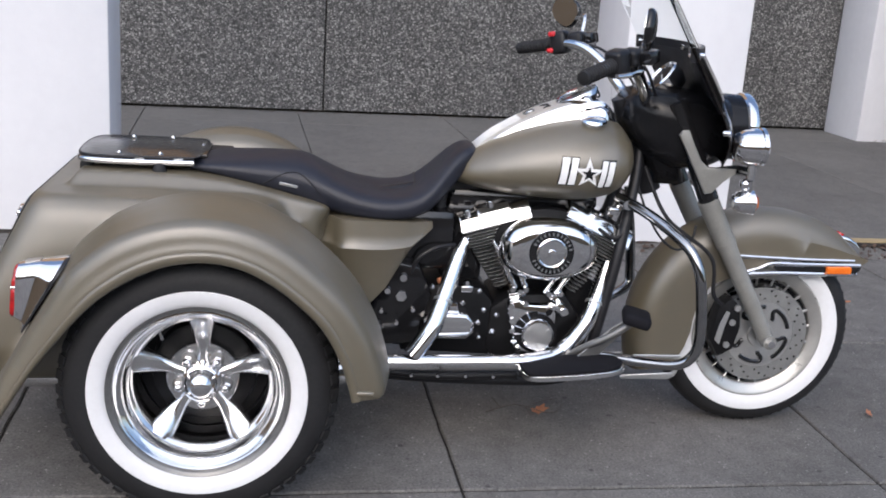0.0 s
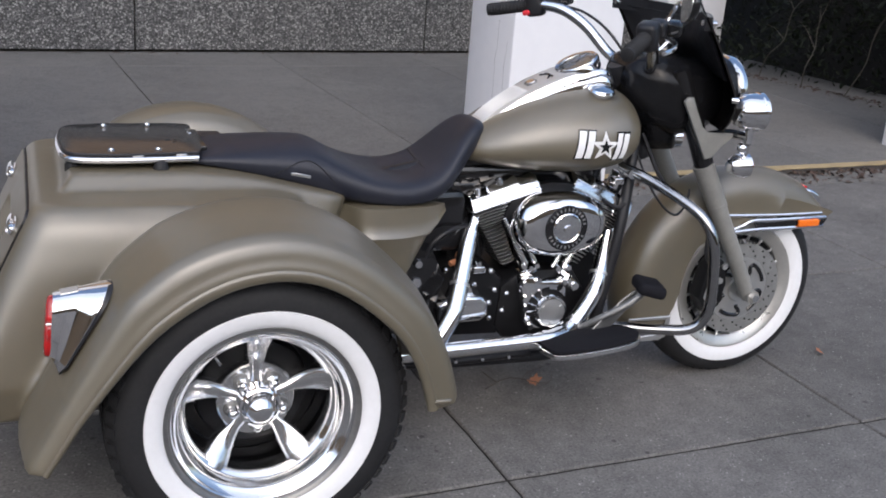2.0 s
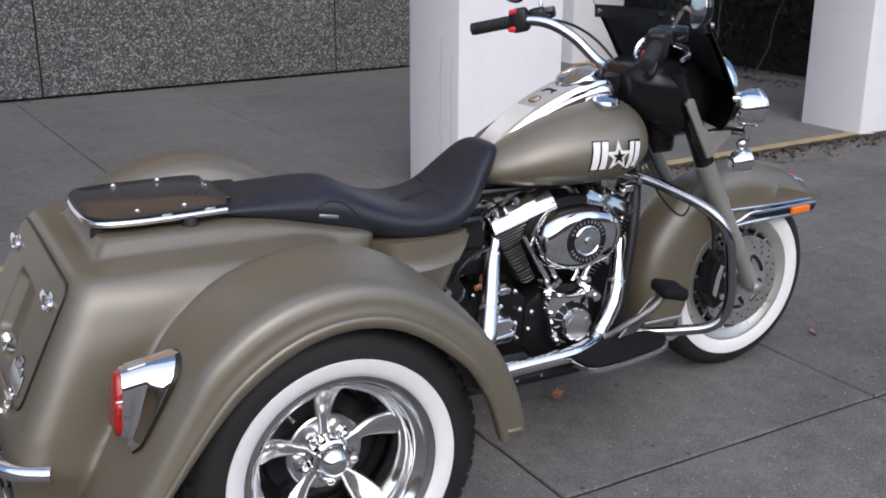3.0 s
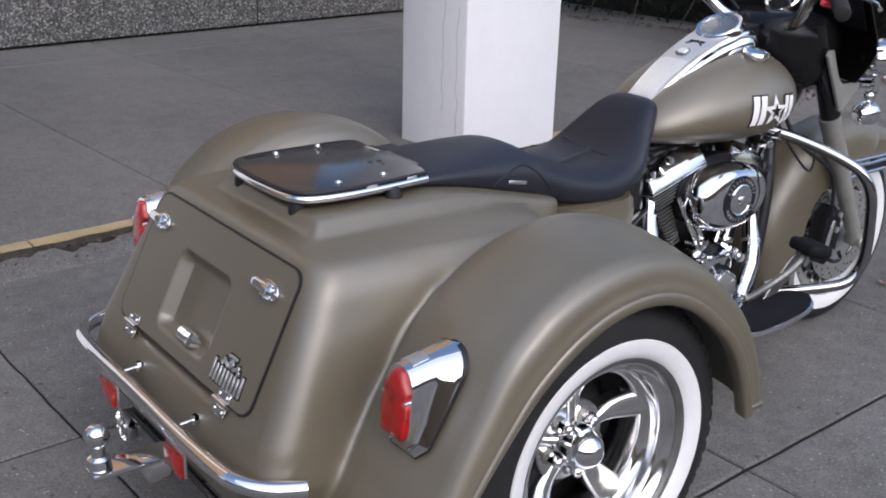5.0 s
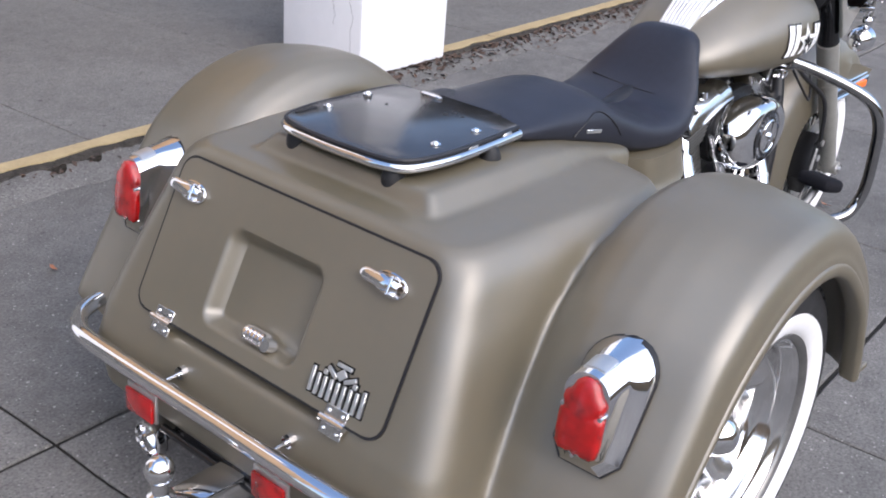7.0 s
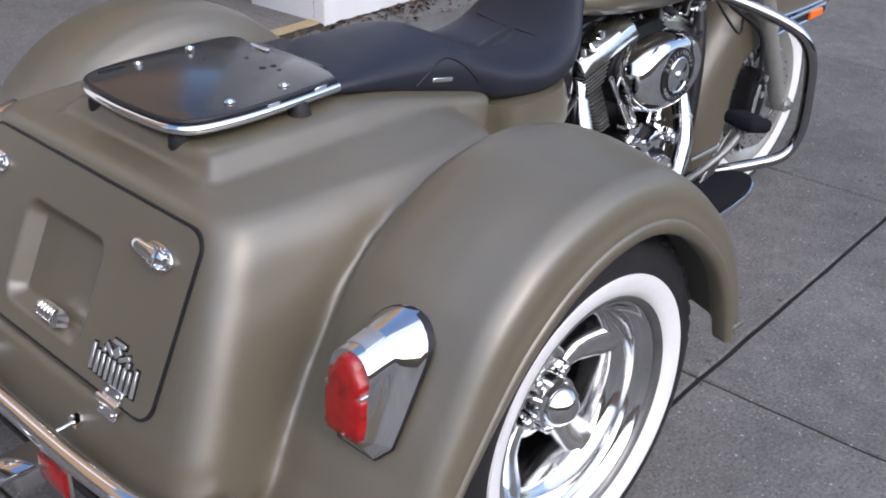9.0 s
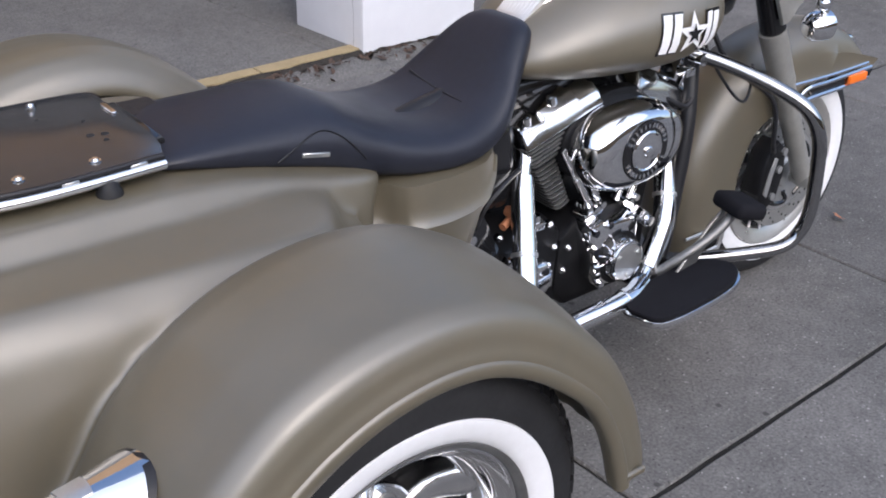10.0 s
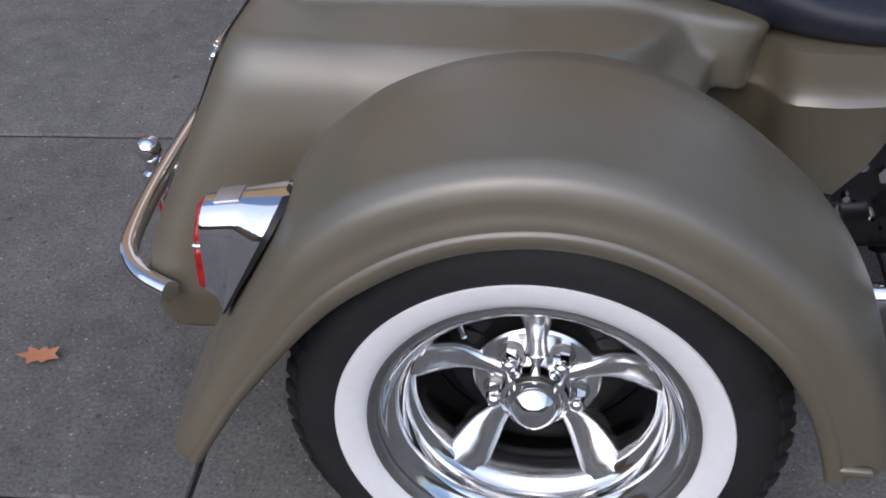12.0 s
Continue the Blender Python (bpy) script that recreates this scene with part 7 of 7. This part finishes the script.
def build_tail_lamps():
    for s_ in (-1, 1):
        y0 = s_ * 0.541
        bm = B()
        rows = []
        for u, w in ((0.0, 0.0375), (0.04, 0.039), (0.3, 0.040), (0.50, 0.0405), (0.56, 0.0414), (0.62, 0.0438), (0.75, 0.0490), (0.9, 0.0548), (1.0, 0.0580), (1.12, 0.0580)):
            row = []
            h = 0.137 + 0.05 * u
            r = w / h
            for k in range(13):
                a = math.pi * k / 12
                row.append((w * math.cos(a), 1 - r + r * math.sin(a)))
            foot = (0.5 + 0.16 * u) * w
            row += [(-w * (0.95 + 0.05 * u), 0.3), (-w * (0.88 + 0.10 * u), 0.06), (-foot * 0.9, -0.08 * u), (foot * 0.9, -0.08 * u), (w * (0.88 + 0.10 * u), 0.06), (w * (0.95 + 0.05 * u), 0.3)]
            rows.append([(lamp_point(u, f)[0], y0 + y, lamp_point(u, f)[1]) for y, f in row])
        rings(bm, rows)
        tl = part("tail_lamp", bm, CHROME, TRIKE, "chrome tombstone tail lamp with a red lens", 24)
        # scalloped lens with notches for its screws
        half = [(0.0, 0.02), (0.006, 0.055), (0.013, 0.03), (0.027, 0.03), (0.0345, 0.09), (0.0365, 0.25), (0.0365, 0.50), (0.034, 0.55), (0.0275, 0.58), (0.032, 0.62), (0.0335, 0.68), (0.0315, 0.74), (0.0245, 0.78), (0.0205, 0.83), (0.0165, 0.90), (0.009, 0.945), (0.0, 0.955)]
        out = [(y, f) for y, f in half] + [(-y, f) for y, f in half[-2:0:-1]]
        bm = B()
        rows = []
        for dx, k in ((0.004, 1.0), (-0.006, 1.0), (-0.0095, 0.94), (-0.0115, 0.78), (-0.0125, 0.4), (-0.013, 0.03)):
            rows.append([(lamp_point(0, 0.5 + (f - 0.5) * k)[0] + dx, y0 + y * k, lamp_point(0, 0.5 + (f - 0.5) * k)[1]) for y, f in out])
        rings(bm, rows)
        part("lens", bm, RED_LENS, tl, "red scalloped lens", 50)
        bm = B()
        rows = []
        for u in (0.14, 0.26, 0.38, 0.46):
            h, w = 0.137 + 0.05 * u, 0.0400
            line = []
            for lift in (0.0022, -0.002):
                arc = [math.pi * (90 + s_ * 6 + b) / 180 for b in (-26, -18, -9, 0, 9, 18, 26)]
                for a in (arc if lift > 0 else arc[::-1]):
                    p = lamp_point(u, 1 - w / h + (w + lift) / h * math.sin(a))
                    line.append((p[0], y0 + (w + lift) * math.cos(a), p[1]))
            rows.append(line)
        rings(bm, rows)
        part("plate_window", bm, SATIN, tl, "small clear window in the housing")
        # Thin black rim just behind the mount's flange.
        bm = B()
        rows = []
        for u, w in ((1.02, 0.0592), (1.14, 0.0595)):
            h = 0.137 + 0.05 * u
            row = [(w * math.cos(math.pi * k / 12), 1 - w / h + w / h * math.sin(math.pi * k / 12)) for k in range(13)]
            row += [(-w, 0.3), (-w * 0.985, 0.05), (-w * 0.61, -0.088), (w * 0.61, -0.088), (w * 0.985, 0.05), (w, 0.3)]
            rows.append([(lamp_point(u, f)[0], y0 + y, lamp_point(u, f)[1]) for y, f in row])
        rings(bm, rows)
        part("lamp_mount_rim", bm, PLASTIC, tl, "thin black rim round the lamp mount")
        bm = B()
        for y, f in ((0.0315, 0.58), (-0.0315, 0.58), (0.0, 0.03)):
            x, z = lamp_point(0, f)
            rod(bm, (x + 0.004, y0 + y, z), (x - 0.010, y0 + y, z), 0.0035, seg=10)
        split("lens_screw", bm, CHROME, tl)


def build_rear_bar():
    bm = B()
    far_end = [(-0.525, 0.500, 0.350), (-0.555, 0.488, 0.352), (-0.592, 0.460, 0.356), (-0.621, 0.418, 0.361), (-0.640, 0.358, 0.367), (-0.651, 0.21, 0.376), (-0.653, 0.0, 0.381)]
    near_end = [(-0.652, -0.2, 0.380), (-0.642, -0.335, 0.376), (-0.624, -0.384, 0.373), (-0.596, -0.416, 0.371), (-0.562, -0.437, 0.370), (-0.540, -0.448, 0.370)]
    tube(bm, far_end + near_end, 0.0165, 16, 5)
    bar = part("rear_bumper", bm, CHROME, TRIKE, "bent chrome tube bumper")
    for s_ in (-1, 1):
        bm = B()
        rod(bm, (-0.57, s_ * 0.136, 0.382), (-0.655, s_ * 0.136, 0.378), 0.004)
        rod(bm, (-0.594, s_ * 0.136, 0.381), (-0.608, s_ * 0.136, 0.381), 0.0115, seg=8)
        part("bumper_bolt", bm, CHROME, bar)
        bm = B()
        ry = 0.182 if s_ > 0 else -0.150
        box(bm, (-0.657, ry, 0.319), (0.008, 0.074, 0.046), 0.003)
        rf = part("reflector", bm, RED_LENS, bar, "red rectangular reflector")
        bm = B()
        box(bm, (-0.650, ry, 0.322), (0.006, 0.080, 0.056), 0.002)
        box(bm, (-0.648, ry, 0.356), (0.005, 0.03, 0.05), 0.001)
        part("bracket", bm, SATIN, rf)
    bm = B()
    box(bm, (-0.52, 0.0, 0.225), (0.28, 0.05, 0.05), 0.006)
    prism(bm, [(-0.77, -0.028), (-0.64, -0.032), (-0.58, -0.03), (-0.58, 0.03), (-0.64, 0.032), (-0.77, 0.028)], 0.243, 0.256, "z", 0.004, 2)
    hitch = part("tow_hitch", bm, CHROME, TRIKE, "chrome tow hitch with a ball")
    bm = B()
    lathe(bm, [(0.0, 0.352), (0.012, 0.350), (0.021, 0.342), (0.025, 0.328), (0.021, 0.314), (0.014, 0.306), (0.014, 0.285), (0.022, 0.280), (0.024, 0.262), (0.02, 0.256), (0.0, 0.256)], (-0.748, 0.0, 0.0), "z", 28)
    part("hitch_ball", bm, CHROME, hitch, "chrome hitch ball")
    bm = B()
    rod(bm, (-0.60, -0.20, 0.235), (-0.60, 0.2, 0.235), 0.008)
    box(bm, (-0.50, 0, 0.265), (0.2, 0.3, 0.05), 0.01)
    part("hitch_beam", bm, BLACK, hitch)


build_body()
build_lid()
for side in (-1, 1):
    build_rear_wheel(side)
build_front_wheel()
build_front_fender()
build_forks()
build_frame()
build_side_panels()
build_seat()
build_tank()
build_engine()
build_exhaust()
build_crash_bar()
build_controls()
build_front_end()
build_rack()
build_tail_lamps()
build_rear_bar()
